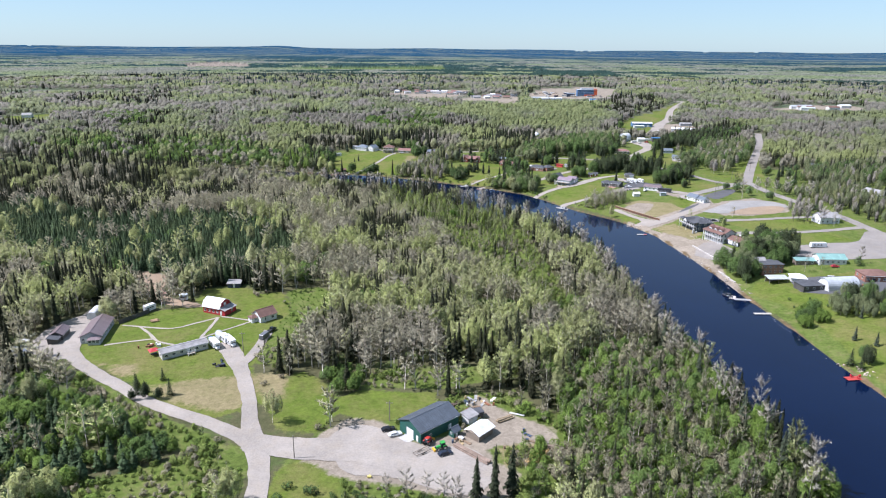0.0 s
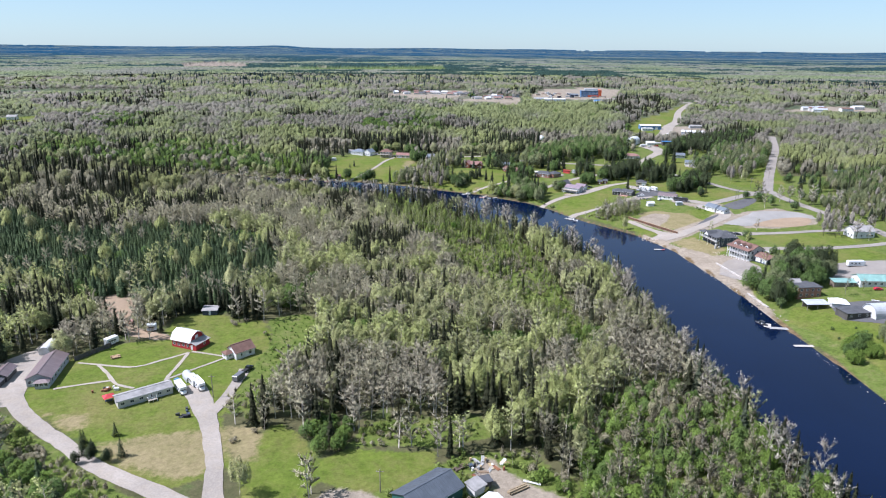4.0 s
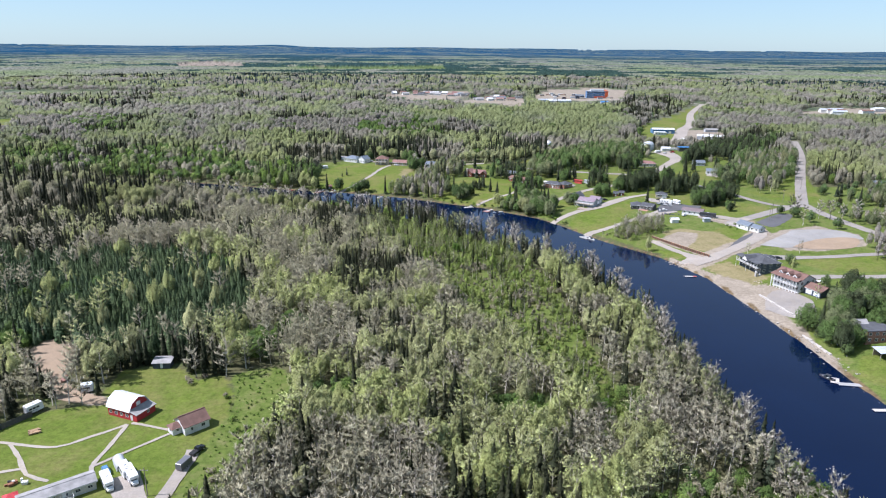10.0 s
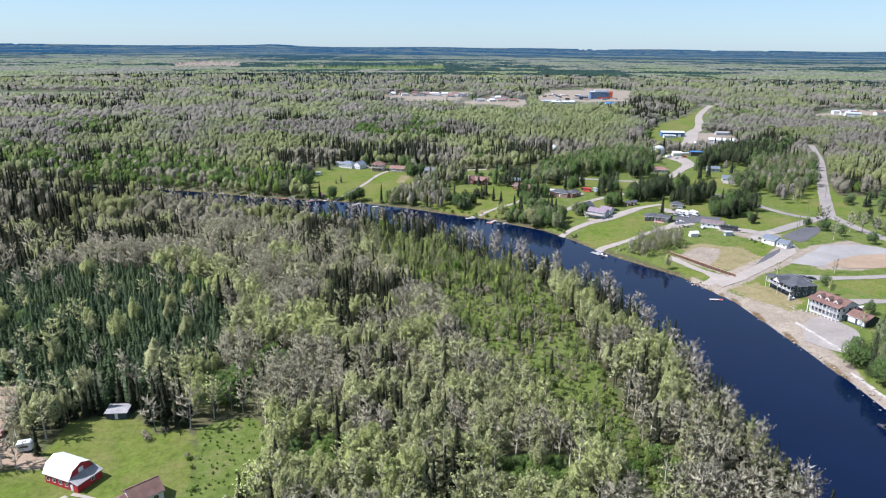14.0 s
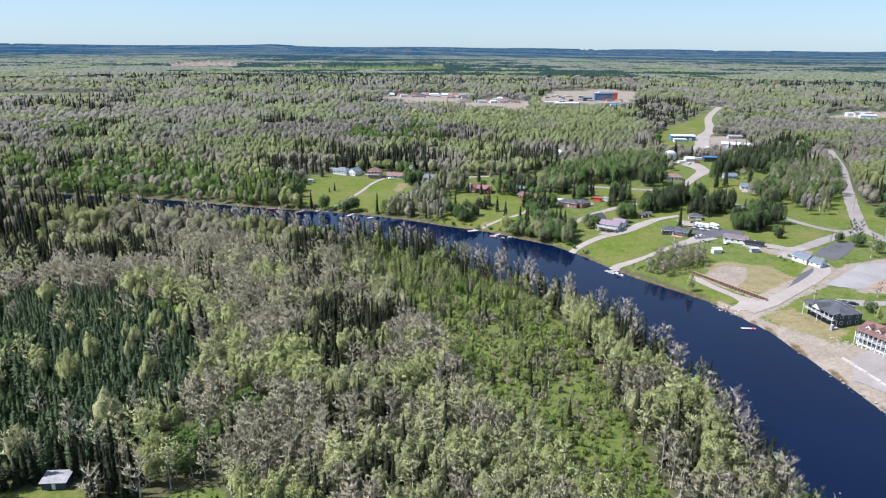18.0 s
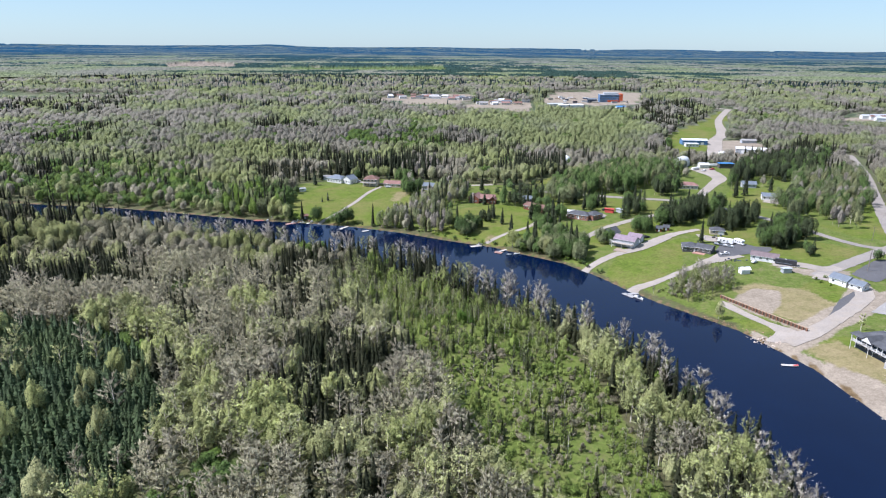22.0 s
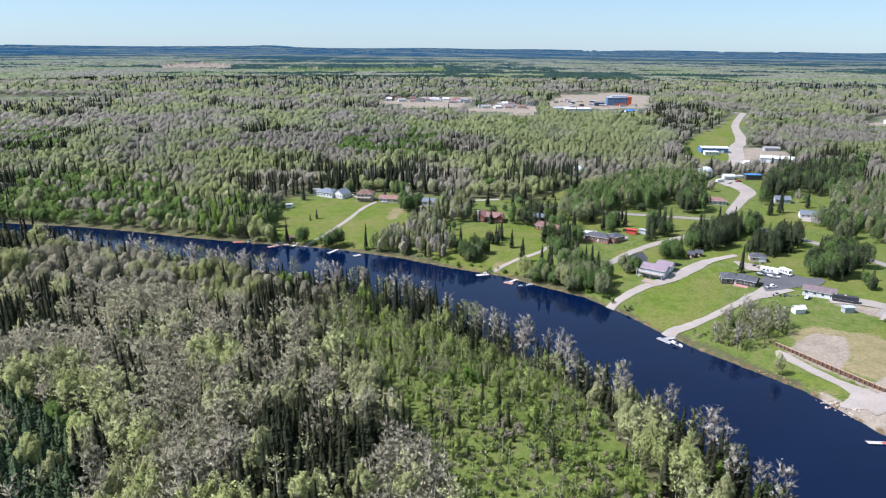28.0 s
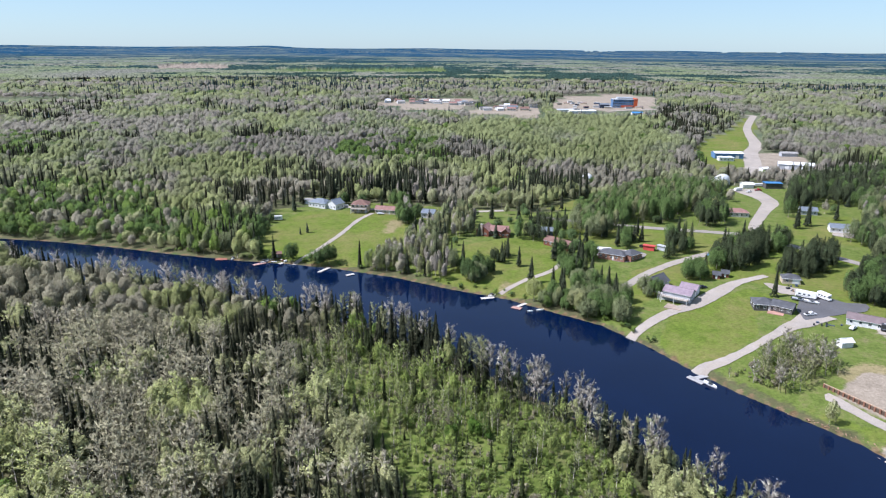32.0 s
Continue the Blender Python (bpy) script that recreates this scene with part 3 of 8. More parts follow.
class Tree:
    """A tree shape: points, triangles, and for each point its share of leaf (1) or wood (0) and its shade."""

    def __init__(self):
        self.v, self.t, self.leaf, self.shade, self.core = [], [], [], [], []

    def tri(self, a, b, c, leaf, shade, core=None):
        i = len(self.v)
        self.core += [tuple(core) if core is not None else (math.nan,) * 3] * 3
        self.v += [a, b, c]
        self.t.append((i, i + 1, i + 2))
        self.leaf += [leaf] * 3
        self.shade += [shade] * 3

    def stick(self, a, b, r0, r1, shade, sides=3):
        a, b = Vector(a), Vector(b)
        ax = (b - a).normalized()
        u = ax.orthogonal().normalized()
        w = ax.cross(u)
        ring = [u * math.cos(2 * math.pi * k / sides) + w * math.sin(2 * math.pi * k / sides) for k in range(sides)]
        for k in range(sides):
            p, q = ring[k], ring[(k + 1) % sides]
            self.tri(a + p * r0, a + q * r0, b + q * r1, 0, shade)
            if r1 > 0.01:
                self.tri(a + p * r0, b + q * r1, b + p * r1, 0, shade)

    def lobe(self, c, r, tall, rng, shade, fine):
        """A lumpy bough of foliage."""
        c = Vector(c)
        pts, tris = ICO if fine else OCT
        ps = [c + Vector((p[0] * r, p[1] * r, p[2] * r * tall)) * rng.uniform(0.84, 1.12) for p in pts]
        for a, b, d in tris:
            self.tri(ps[a], ps[b], ps[d], 1, shade * rng.uniform(0.88, 1.1), c)

    def leaf_at(self, c, size, rng, shade, lift=0.3, core=None):
        c = Vector(c)
        n = Vector((rng.gauss(0, 1), rng.gauss(0, 1), rng.gauss(lift, 1))).normalized()
        u = n.orthogonal().normalized()
        w = n.cross(u)
        a0 = rng.uniform(0, 6.28)
        pts = [c + (u * math.cos(a0 + k * 2.1) + w * math.sin(a0 + k * 2.1)) * size * rng.uniform(0.6, 1.2) for k in range(3)]
        self.tri(*pts, 1, shade, core)

    def arrays(self, up=0.48):
        """Points, triangles, leaf share, shade, and soft normals that bulge out from the crown with some scatter from each blade."""
        v, t = np.array([tuple(p) for p in self.v]), np.array(self.t)
        flat = np.cross(v[t[:, 1]] - v[t[:, 0]], v[t[:, 2]] - v[t[:, 0]])
        flat /= np.maximum(np.linalg.norm(flat, axis=1), 1e-9)[:, None]
        leafy_pts = np.array(self.leaf) > 0.5
        crown = v[leafy_pts] if leafy_pts.any() else v
        lo, hi = crown.min(0), crown.max(0)
        mid = (lo + hi) / 2 - np.array([0, 0, (hi[2] - lo[2]) * 0.15])
        out = (v - mid) / np.maximum((hi - lo) / 2, 0.2)
        out /= np.maximum(np.linalg.norm(out, axis=1), 1e-6)[:, None]
        core = np.array(self.core)
        has = ~np.isnan(core[:, 0])
        lump = np.where(has[:, None], v - np.nan_to_num(core), out)
        lump /= np.maximum(np.linalg.norm(lump, axis=1), 1e-6)[:, None]
        out = out * 0.5 + lump * 0.6
        blade = np.repeat(flat, 3, 0)
        blade *= np.sign((blade * out).sum(1) + 1e-9)[:, None]
        soft_n = out * 0.42 + blade * 0.08 + np.array([0, 0, up])
        soft_n /= np.linalg.norm(soft_n, axis=1)[:, None]
        return self.packed() + (soft_n.astype(np.float32),)

    def packed(self):
        return np.array([tuple(p) for p in self.v], np.float32), np.array(self.t, np.int32), np.array(self.leaf, np.float32), np.array(self.shade, np.float32)


def wisp(seed, height_m, radius, foot, limbs, twigs, leaves, leaf=0.26, twig_w=0.07, green=0.6):
    """A slender aspen or birch in spring: pale trunk, upswept limbs, a haze of fine twigs and small young leaves under a rounded top."""
    rng, t = random.Random(seed), Tree()
    lean = Vector((rng.uniform(-0.7, 0.7), rng.uniform(-0.7, 0.7), 0))
    t.stick((0, 0, 0), lean + Vector((0, 0, height_m * 0.96)), 0.17, 0.0, 1.0)
    boughs = []
    for k in range(limbs):
        u = foot + (0.93 - foot) * (k + rng.random()) / limbs
        wide = radius * math.sin(math.pi * min(0.96, 0.24 + 0.66 * (u - foot) / (0.93 - foot))) ** 0.75
        a = k * 2.4 + rng.uniform(-0.4, 0.4)
        out = Vector((math.cos(a), math.sin(a), 0))
        root = lean * u + Vector((0, 0, height_m * u * 0.88))
        tip = root + out * wide * rng.uniform(0.65, 1.0) + Vector((0, 0, height_m * rng.uniform(0.09, 0.17)))
        t.stick(root, tip, 0.055, 0.0, 0.95)
        boughs.append((root, tip, out))
    for k in range(twigs + leaves):
        root, tip, out = boughs[k % limbs]
        c = root + (tip - root) * rng.uniform(0.3, 1.08)
        way = (out * rng.uniform(-0.2, 0.8) + Vector((rng.gauss(0, 0.35), rng.gauss(0, 0.35), rng.uniform(0.55, 1.1)))).normalized()
        reach = height_m * rng.uniform(0.05, 0.12)
        if k < twigs:
            side = way.cross(Vector((rng.gauss(0, 1), rng.gauss(0, 1), rng.gauss(0, 1)))).normalized() * twig_w * rng.uniform(0.6, 1.3)
            t.tri(c - side, c + side, c + way * reach, green, rng.uniform(0.82, 1.14), tip - out * radius * 0.4)
        else:
            t.leaf_at(c + way * reach * rng.uniform(0.2, 1.1), leaf * rng.uniform(0.7, 1.3), rng, rng.uniform(0.84, 1.18), 0.4, tip - out * radius * 0.4)
    return t.arrays()


def dome(seed, lobes, fringe, blade, height_m=15.0, radius=2.5, foot=0.22, twig=0.0, spread=0.6, up=0.48):
    """A rounded crown: upright lobes of close twigs and leaves, each with a top of its own, and a loose fringe of single sprays."""
    rng, t = random.Random(seed), Tree()
    lean = Vector((rng.uniform(-0.5, 0.5), rng.uniform(-0.5, 0.5), 0))
    if lobes > 1:
        t.stick((0, 0, 0), lean + Vector((0, 0, height_m * 0.7)), 0.17, 0.0, 1.0)
    boughs = []
    for k in range(lobes):
        a = k * 2.4 + rng.uniform(-0.5, 0.5)
        off = 0.0 if lobes == 1 or k == 0 else radius * spread * rng.uniform(0.7, 1.1)
        r = radius * (0.95 if lobes == 1 else rng.uniform(0.46, 0.62))
        top = height_m * (1.0 - 0.30 * (off / radius) * rng.uniform(0.4, 1.5))
        low = height_m * (foot + 0.10 * rng.random()) if k else height_m * (foot + 0.06)
        c = Vector((math.cos(a) * off, math.sin(a) * off, (top + low) / 2)) + lean * 0.8
        tall = (top - low) / 2 / r
        boughs.append((c, r, tall))
        t.lobe(c, r, tall, rng, rng.uniform(0.92, 1.04), True)
    for k in range(fringe):
        c, r, tall = boughs[k % lobes]
        d = Vector((rng.gauss(0, 1), rng.gauss(0, 1), rng.gauss(0.45, 0.8))).normalized()
        q = c + Vector((d[0] * r, d[1] * r, d[2] * r * tall)) * rng.uniform(0.92, 1.12)
        if rng.random() < twig:
            side = Vector((-d[1], d[0], 0.05)).normalized() * blade * rng.uniform(0.12, 0.22)
            tip = q + (Vector((d[0], d[1], 0)) * 0.45 + Vector((0, 0, 1.0))) * blade * rng.uniform(1.2, 2.4)
            t.tri(q - side, q + side, tip, 1, rng.uniform(0.9, 1.12), c)
        else:
            t.leaf_at(q, blade * rng.uniform(0.6, 1.2), rng, rng.uniform(0.88, 1.12), 0.4, c)
    return t.arrays(up)


def spruce(seed, tiers, blades, height_m=13.0, radius=1.7, base=0.10, droop=0.45):
    """A narrow spruce with ragged drooping whorls."""
    rng, t = random.Random(seed), Tree()
    t.stick((0, 0, 0), (0, 0, height_m), 0.13, 0.0, 0.5)
    ring = [Vector((math.cos(k * 1.257) * radius * 0.6, math.sin(k * 1.257) * radius * 0.6, height_m * (base + rng.uniform(0, 0.06)))) for k in range(5)]
    for k in range(5):
        t.tri(ring[k], ring[(k + 1) % 5], Vector((0, 0, height_m * 0.94)), 1, 0.8)
    for k in range(tiers):
        u = base + (0.97 - base) * k / tiers
        z = height_m * u
        r = radius * (1 - u) ** 0.8 * rng.uniform(0.8, 1.15) + 0.12
        for j in range(blades):
            a = 6.283 * (j + rng.uniform(-0.3, 0.3)) / blades + k
            rr = r * rng.uniform(0.65, 1.2)
            wdt = 6.283 / blades * 0.95
            top = Vector((0, 0, z + height_m * 0.8 / tiers * rng.uniform(0.9, 1.5)))
            p = Vector((math.cos(a - wdt / 2) * rr, math.sin(a - wdt / 2) * rr, z - droop * rr * rng.uniform(0.4, 1.1)))
            q = Vector((math.cos(a + wdt / 2) * rr * 0.85, math.sin(a + wdt / 2) * rr * 0.85, z - droop * rr * rng.uniform(0.2, 0.9)))
            t.tri(top, p, q, 1, rng.uniform(0.7, 1.25))
    t.tri((0, 0, height_m * 1.03), (0.2, 0, height_m * 0.88), (-0.15, 0.15, height_m * 0.88), 1, 1.0)
    return t.arrays()


def leafy(seed, lobes, leaves, size, height_m=9.0, radius=3.0):
    """A full-leaved round tree or willow bush in several lobes."""
    rng, t = random.Random(seed), Tree()
    t.stick((0, 0, 0), (0, 0, height_m * 0.6), 0.2, 0.08, 1.0)
    cs = []
    for k in range(lobes):
        a, rr = rng.uniform(0, 6.28), radius * rng.uniform(0.1, 0.75)
        cs.append((Vector((math.cos(a) * rr, math.sin(a) * rr, height_m * rng.uniform(0.3, 0.82))), radius * rng.uniform(0.38, 0.62)))
        t.stick((0, 0, height_m * 0.2), cs[-1][0], 0.07, 0.0, 0.9)
    for k in range(leaves):
        c, r = rng.choice(cs)
        d = Vector((rng.gauss(0, 1), rng.gauss(0, 1), rng.gauss(0.25, 1))).normalized()
        t.leaf_at(c + d * r * rng.uniform(0.75, 1.1), size * rng.uniform(0.6, 1.3), rng, rng.uniform(0.75, 1.25), 0.5)
    return t.arrays()


SHAPES = {
    "aspen": [[dome(s, 5, 90, 0.33, 14.0, 2.4, 0.18, 0.3, 0.7) for s in range(5)] + [wisp(9 + s, 14.5, 2.6, 0.20, 11, 150, 150, 0.26, 0.14, 0.75) for s in range(6)], [dome(20 + s, 3, 12, 0.5, 13.5, 2.5, 0.14, 0.2, 0.42, 0.85) for s in range(9)], [dome(40 + s, 1, 3, 0.6, 12.0, 2.5, 0.12, up=0.9) for s in range(6)]],
    "spruce": [[spruce(s, 13, 8, 15.5, 2.15) for s in range(6)], [spruce(20 + s, 8, 5, 16.5, 2.0) for s in range(5)], [spruce(40 + s, 4, 4, 15.0, 2.0) for s in range(4)]],
    "leafy": [[dome(60 + s, 6, 90, 0.36, 9.5, 3.0, 0.10) for s in range(6)], [dome(65 + s, 3, 16, 0.55, 11.5, 3.1, 0.05, up=0.7) for s in range(6)], [dome(70 + s, 1, 6, 0.7, 10.5, 3.0, 0.08) for s in range(4)]],
    "bush": [[dome(160 + s, 2, 22, 0.26, 2.3, 1.5, 0.0, 0.3) for s in range(6)], [leafy(70 + s, 3, 18, 0.75, 2.8, 1.8) for s in range(3)], [leafy(80 + s, 2, 8, 1.2, 3.0, 2.0) for s in range(3)]],
    "broom": [[wisp(80 + s, 14.5, 2.4, 0.22, 12, 240, 40, 0.20, 0.14, 0.9) for s in range(10)], [dome(90 + s, 3, 12, 0.75, 13.0, 2.4, 0.16, 0.9, 0.42, 0.85) for s in range(8)], [dome(95 + s, 1, 3, 0.8, 11.5, 2.5, 0.14, 0.7, up=0.9) for s in range(5)]],
    "pine": [[spruce(30 + s, 8, 8, 9.2, 1.9, 0.06, 0.15) for s in range(6)], [spruce(50 + s, 6, 5, 10.0, 2.1, 0.10, 0.10) for s in range(4)], [spruce(55 + s, 3, 4, 10.0, 2.2) for s in range(3)]],
    "airy": [[wisp(150 + s, 15.5, 2.8, 0.28, 14, 330, 170, 0.25, 0.12, 0.9) for s in range(7)]],
    "full": [[dome(110 + s, 9, 260, 0.40, 11.5, 3.5, 0.06, 0.0, 0.72) for s in range(6)]],
    "conifer": [[dome(130 + s, 8, 240, 0.42, 13.0, 2.9, 0.05, 0.3, 0.7) for s in range(3)] + [spruce(140 + s, 11, 10, 13.5, 3.3, 0.06, 0.22) for s in range(4)]],
}
KINDS = ("aspen", "spruce", "leafy", "bush", "broom", "pine")


def lattice(rng, x0, x1, y0, y1, step):
    xs, ys = np.arange(x0, x1, step), np.arange(y0, y1, step)
    gx, gy = np.meshgrid(xs, ys)
    x = gx.ravel() + rng.uniform(-0.48, 0.48, gx.size) * step
    y = gy.ravel() + rng.uniform(-0.48, 0.48, gx.size) * step
    return x, y


def field(x, y, scale, seed):
    """A smooth uneven field, about -1 to 1."""
    r = np.random.RandomState(seed)
    out = np.zeros(x.shape)
    for k in range(7):
        a, f, ph = r.uniform(0, 6.28), r.uniform(0.5, 1.9) / scale, r.uniform(0, 6.28)
        out += np.sin((x * math.cos(a) + y * math.sin(a)) * f * 6.28 + ph)
    return out / 3.0


def blob(x, y, cx, cy, rx, ry, turn=0.0):
    c, s = math.cos(radians(turn)), math.sin(radians(turn))
    u, w = (x - cx) * c + (y - cy) * s, -(x - cx) * s + (y - cy) * c
    return np.clip(2.6 - 2.0 * np.hypot(u / rx, w / ry), 0, 1)




def open_land(x, y, margin=2.0):
    """True where no wild tree stands."""
    m = np.zeros(x.shape, bool)
    for polys, grow in ((LAWNS, 0.5), (TALL, 0.5), (DRY, 0.5), (BARE, 0.5)):
        m |= soft(x, y, polys, margin) > grow * 0.9
    for name, pts, width, *_ in ROADS:
        w = max(width) if isinstance(width, list) else width
        xs, ys = [p[0] for p in pts], [p[1] for p in pts]
        box = (x > min(xs) - 15) & (x < max(xs) + 15) & (y > min(ys) - 15) & (y < max(ys) + 15)
        if box.any():
            m[box] |= to_line(x[box], y[box], pts) < w / 2 + 2.2
    for name, poly, *_ in SHEETS:
        m |= inside(x, y, poly)
    for cx, cy, r in FOOTPRINTS:
        m |= np.hypot(x - cx, y - cy) < r
    wet = inside(x, y, CHANNEL)
    m |= wet | (np.minimum(to_line(x, y, FAR_BANK), to_line(x, y, NEAR_BANK)) < 2.0)
    return m


def built_on(x, y):
    """True on roads, yards, bare ground, lawns and under buildings."""
    m = (soft(x, y, BARE) > 0.25) | (soft(x, y, LAWNS) > 0.5)
    for name, pts, width, *_ in ROADS:
        w = max(width) if isinstance(width, list) else width
        m |= to_line(x, y, pts) < w / 2 + 1.2
    for name, poly, *_ in SHEETS:
        m |= inside(x, y, poly)
    for cx, cy, r in FOOTPRINTS:
        m |= np.hypot(x - cx, y - cy) < r
    return m


def clones(x, y, size, seed):
    """Uneven patches, each grown from one root: how far out in its patch a point lies (0 middle, 1 edge) and three numbers of the patch."""
    def chance(ix, iy, k):
        v = np.sin(ix * 127.1 + iy * 311.7 + k * 74.7 + seed * 19.19) * 43758.5453
        return v - np.floor(v)
    gx, gy = np.floor(x / size), np.floor(y / size)
    d1, d2 = np.full(x.shape, 1e9), np.full(x.shape, 1e9)
    ax, ay = np.zeros(x.shape), np.zeros(x.shape)
    for i in (-1, 0, 1):
        for j in (-1, 0, 1):
            cx, cy = gx + i, gy + j
            d = np.hypot((cx + 0.5 + 0.9 * (chance(cx, cy, 1) - 0.5)) * size - x, (cy + 0.5 + 0.9 * (chance(cx, cy, 2) - 0.5)) * size - y)
            nearer = d < d1
            d2 = np.where(nearer, d1, np.minimum(d2, d))
            ax, ay = np.where(nearer, cx, ax), np.where(nearer, cy, ay)
            d1 = np.where(nearer, d, d1)
    return d1 / np.maximum(d2, 1e-6), chance(ax, ay, 3), chance(ax, ay, 4), chance(ax, ay, 5)


# stands that stand out: x, y, half sizes, turn
DARK_STANDS = [(-173, 523, 30, 26, 28), (-119, 549, 34, 15, 19), (-43, 556, 52, 14, -14), (-55, 457, 7, 56, 12), (-27, 435, 10, 16, 6), (-127, 528, 44, 22, 16), (-32, 379, 11, 43, 6),
               (-280, 540, 50, 90, 30), (-370, 560, 90, 80, 30), (-260, 470, 60, 50, 20), (-285, 618, 70, 34, 12), (-13, 333, 12, 13, 3), (-57, 392, 8, 16, 13), (-83, 535, 13, 30, 17), (-44, 398, 8, 17, 12), (-114, 476, 11, 20, 22), (78, 425, 8, 60, 28)]
BARE_STANDS = [(-73, 429, 13, 19, 14), (-50, 346, 14, 22, 13), (-68, 342, 8, 15, 19), (-178, 484, 40, 16, 28), (-150, 560, 26, 22, 20), (-131, 541, 16, 14, 25),
               (-10, 417, 11, 21, 2), (-61, 360, 20, 14, 10), (-24, 268, 12, 21, 6), (-10, 250, 11, 22, 3)]
LIME_STANDS = [(-59, 395, 8, 15, 13), (-88, 421, 7, 24, 18), (-82, 342, 9, 14, 23), (-11, 396, 8, 22, 2), (-122, 450, 10, 22, 24), (-56, 293, 7, 22, 15), (-45, 312, 14, 18, 9),
               (-107, 560, 14, 14, 20), (-88, 490, 9, 12, 21), (-20, 290, 14, 20, 0)]
FAR_GREEN = [(-470, 1032, 40, 84, 31), (-55, 1000, 60, 84, 4), (-120, 700, 70, 26, -15), (-270, 745, 130, 32, -12), (-340, 800, 120, 40, 5)]
FAR_DARK = [(-615, 1348, 110, 150, 29), (60, 1000, 80, 90, -4), (328, 1231, 70, 150, -19), (-69, 823, 90, 30, 0), (-130, 790, 60, 30, 0), (-330, 560, 60, 60, 30)]
PLANTATION = [(-330, 520), (-234, 455), (-191, 474), (-150, 466), (-116, 440), (-90, 396), (-87, 362), (-101, 342), (-122, 329), (-152, 332), (-176, 350), (-250, 370), (-330, 420)]


def within(x, y, stands):
    m = np.zeros(x.shape)
    for stand in stands:
        m = np.maximum(m, blob(x, y, *stand))
    return m


def species(x, y, rng):
    """Which kind stands where, its tint and its height: patches of one clone each, as aspens grow, with spruces between
    them; distant tints have haze painted in.
    """
    n = len(x)
    r = np.hypot(x, y)
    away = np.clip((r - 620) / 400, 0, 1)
    edge, c1, c2, c3 = clones(x, y, 17.0, 2)
    _, w1, w2, w3 = clones(x + 9 * field(x, y, 60, 41), y + 9 * field(x, y, 60, 42), 52.0, 5)
    u, v = rng.random_sample(n), rng.random_sample(n)
    dark = 0.27 + 0.24 * field(x, y, 120, 3) + 0.16 * (w1 - 0.5)
    dark = dark * (1 - away) + away * (0.17 + 0.26 * field(x * 0.6, y, 330, 17) + 0.20 * field(x * 0.8, y, 120, 18))
    dark += 0.3 * blob(x, y, -200, 290, 60, 60) + 0.16 * blob(x, y, -110, 485, 90, 70) + 0.52 * within(x, y, DARK_STANDS) + 0.6 * within(x, y, FAR_DARK) + 0.5 * blob(x, y, -95, 152, 34, 24) + 0.4 * blob(x, y, -125, 184, 26, 18)
    bare_stand, lime_stand = within(x, y, BARE_STANDS), within(x, y, LIME_STANDS)
    dark = dark * (1 - 0.8 * np.maximum(bare_stand, lime_stand))
    young = blob(x, y, 143, 1110, 110, 190, -9)
    dark = np.clip(dark - 0.8 * young, 0.01, 0.9)
    # whole dark clumps, and single spruces where two patches meet
    is_dark = ((w3 * 0.5 + c1 * 0.5 < dark * 0.75) & (u < 0.85)) | (u < dark * (1 - 0.75 * away) * (0.18 + 0.8 * np.clip(edge - 0.40, 0, 0.5) * 2))
    green = 0.03 + 0.10 * field(x, y, 260, 7) + 0.75 * blob(x, y, 75, 190, 36, 60) + 0.9 * within(x, y, FAR_GREEN) + 0.4 * blob(x, y, 180, 640, 80, 80) + 0.45 * blob(x, y, -105, 165, 60, 40, -25)
    is_green = (c2 < np.clip(green, 0.01, 0.8)) & (v < 0.86)
    leaf_out = 0.5 + (0.9 - 0.5 * away) * (c3 - 0.5) + (0.55 + 0.45 * away) * (w2 - 0.5) + 0.35 * field(x, y, 210, 13) - 0.9 * bare_stand + 0.9 * lime_stand + 0.8 * young + rng.normal(0, 0.07, n)
    kind = np.where(is_dark, 1, np.where(is_green, 2, np.where(leaf_out < 0.45 + 0.02 * away, 4, 0)))
    pine = inside(x, y, PLANTATION)
    kind = np.where(pine & (u < 0.95), 5, kind)
    kind = np.where((kind == 1) & (blob(x, y, -105, 165, 60, 45, -25) > 0.1) & (v < 0.7), 5, kind)
    kind = np.where((blob(x, y, -105, 165, 70, 45, -25) > 0.1) & (v > 0.68), 2, kind)
    w = np.clip(w3 * 0.55 + c2 * 0.45 + rng.normal(0, 0.06, n), 0, 1)[:, None]
    lo = np.clip(leaf_out * 1.25 - 0.35, 0, 1)[:, None]
    mauve, drab = np.array([0.348, 0.322, 0.240]), np.array([0.346, 0.336, 0.204])
    olive, lime = np.array([0.316, 0.320, 0.166]), np.array([0.317, 0.354, 0.128])
    # cooler, duller leaf colours with distance, painted as aerial haze
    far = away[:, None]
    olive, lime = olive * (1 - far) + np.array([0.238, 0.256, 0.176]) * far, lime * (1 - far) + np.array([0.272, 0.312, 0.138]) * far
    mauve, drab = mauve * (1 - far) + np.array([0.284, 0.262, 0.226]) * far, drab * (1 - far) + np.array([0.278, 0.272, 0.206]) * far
    tint = np.where((kind == 4)[:, None], mauve + (drab - mauve) * w, olive + (lime - olive) * lo)
    tint = np.where((kind == 1)[:, None], np.array([0.032, 0.040, 0.020]) + np.array([0.016, 0.010, 0.006]) * w, tint)
    tint = np.where((kind == 5)[:, None], np.array([0.060, 0.094, 0.048]) + np.array([0.030, 0.032, 0.004]) * (c2[:, None] * 0.6 + 0.4 * v[:, None]), tint)
    fresh = np.array([0.150, 0.225, 0.045]) * v[:, None] + np.array([0.075, 0.125, 0.040]) * (1 - v[:, None])
    tint = np.where((kind == 2)[:, None], fresh, tint)
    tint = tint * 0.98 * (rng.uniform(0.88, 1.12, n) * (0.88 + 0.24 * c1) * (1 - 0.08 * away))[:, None]
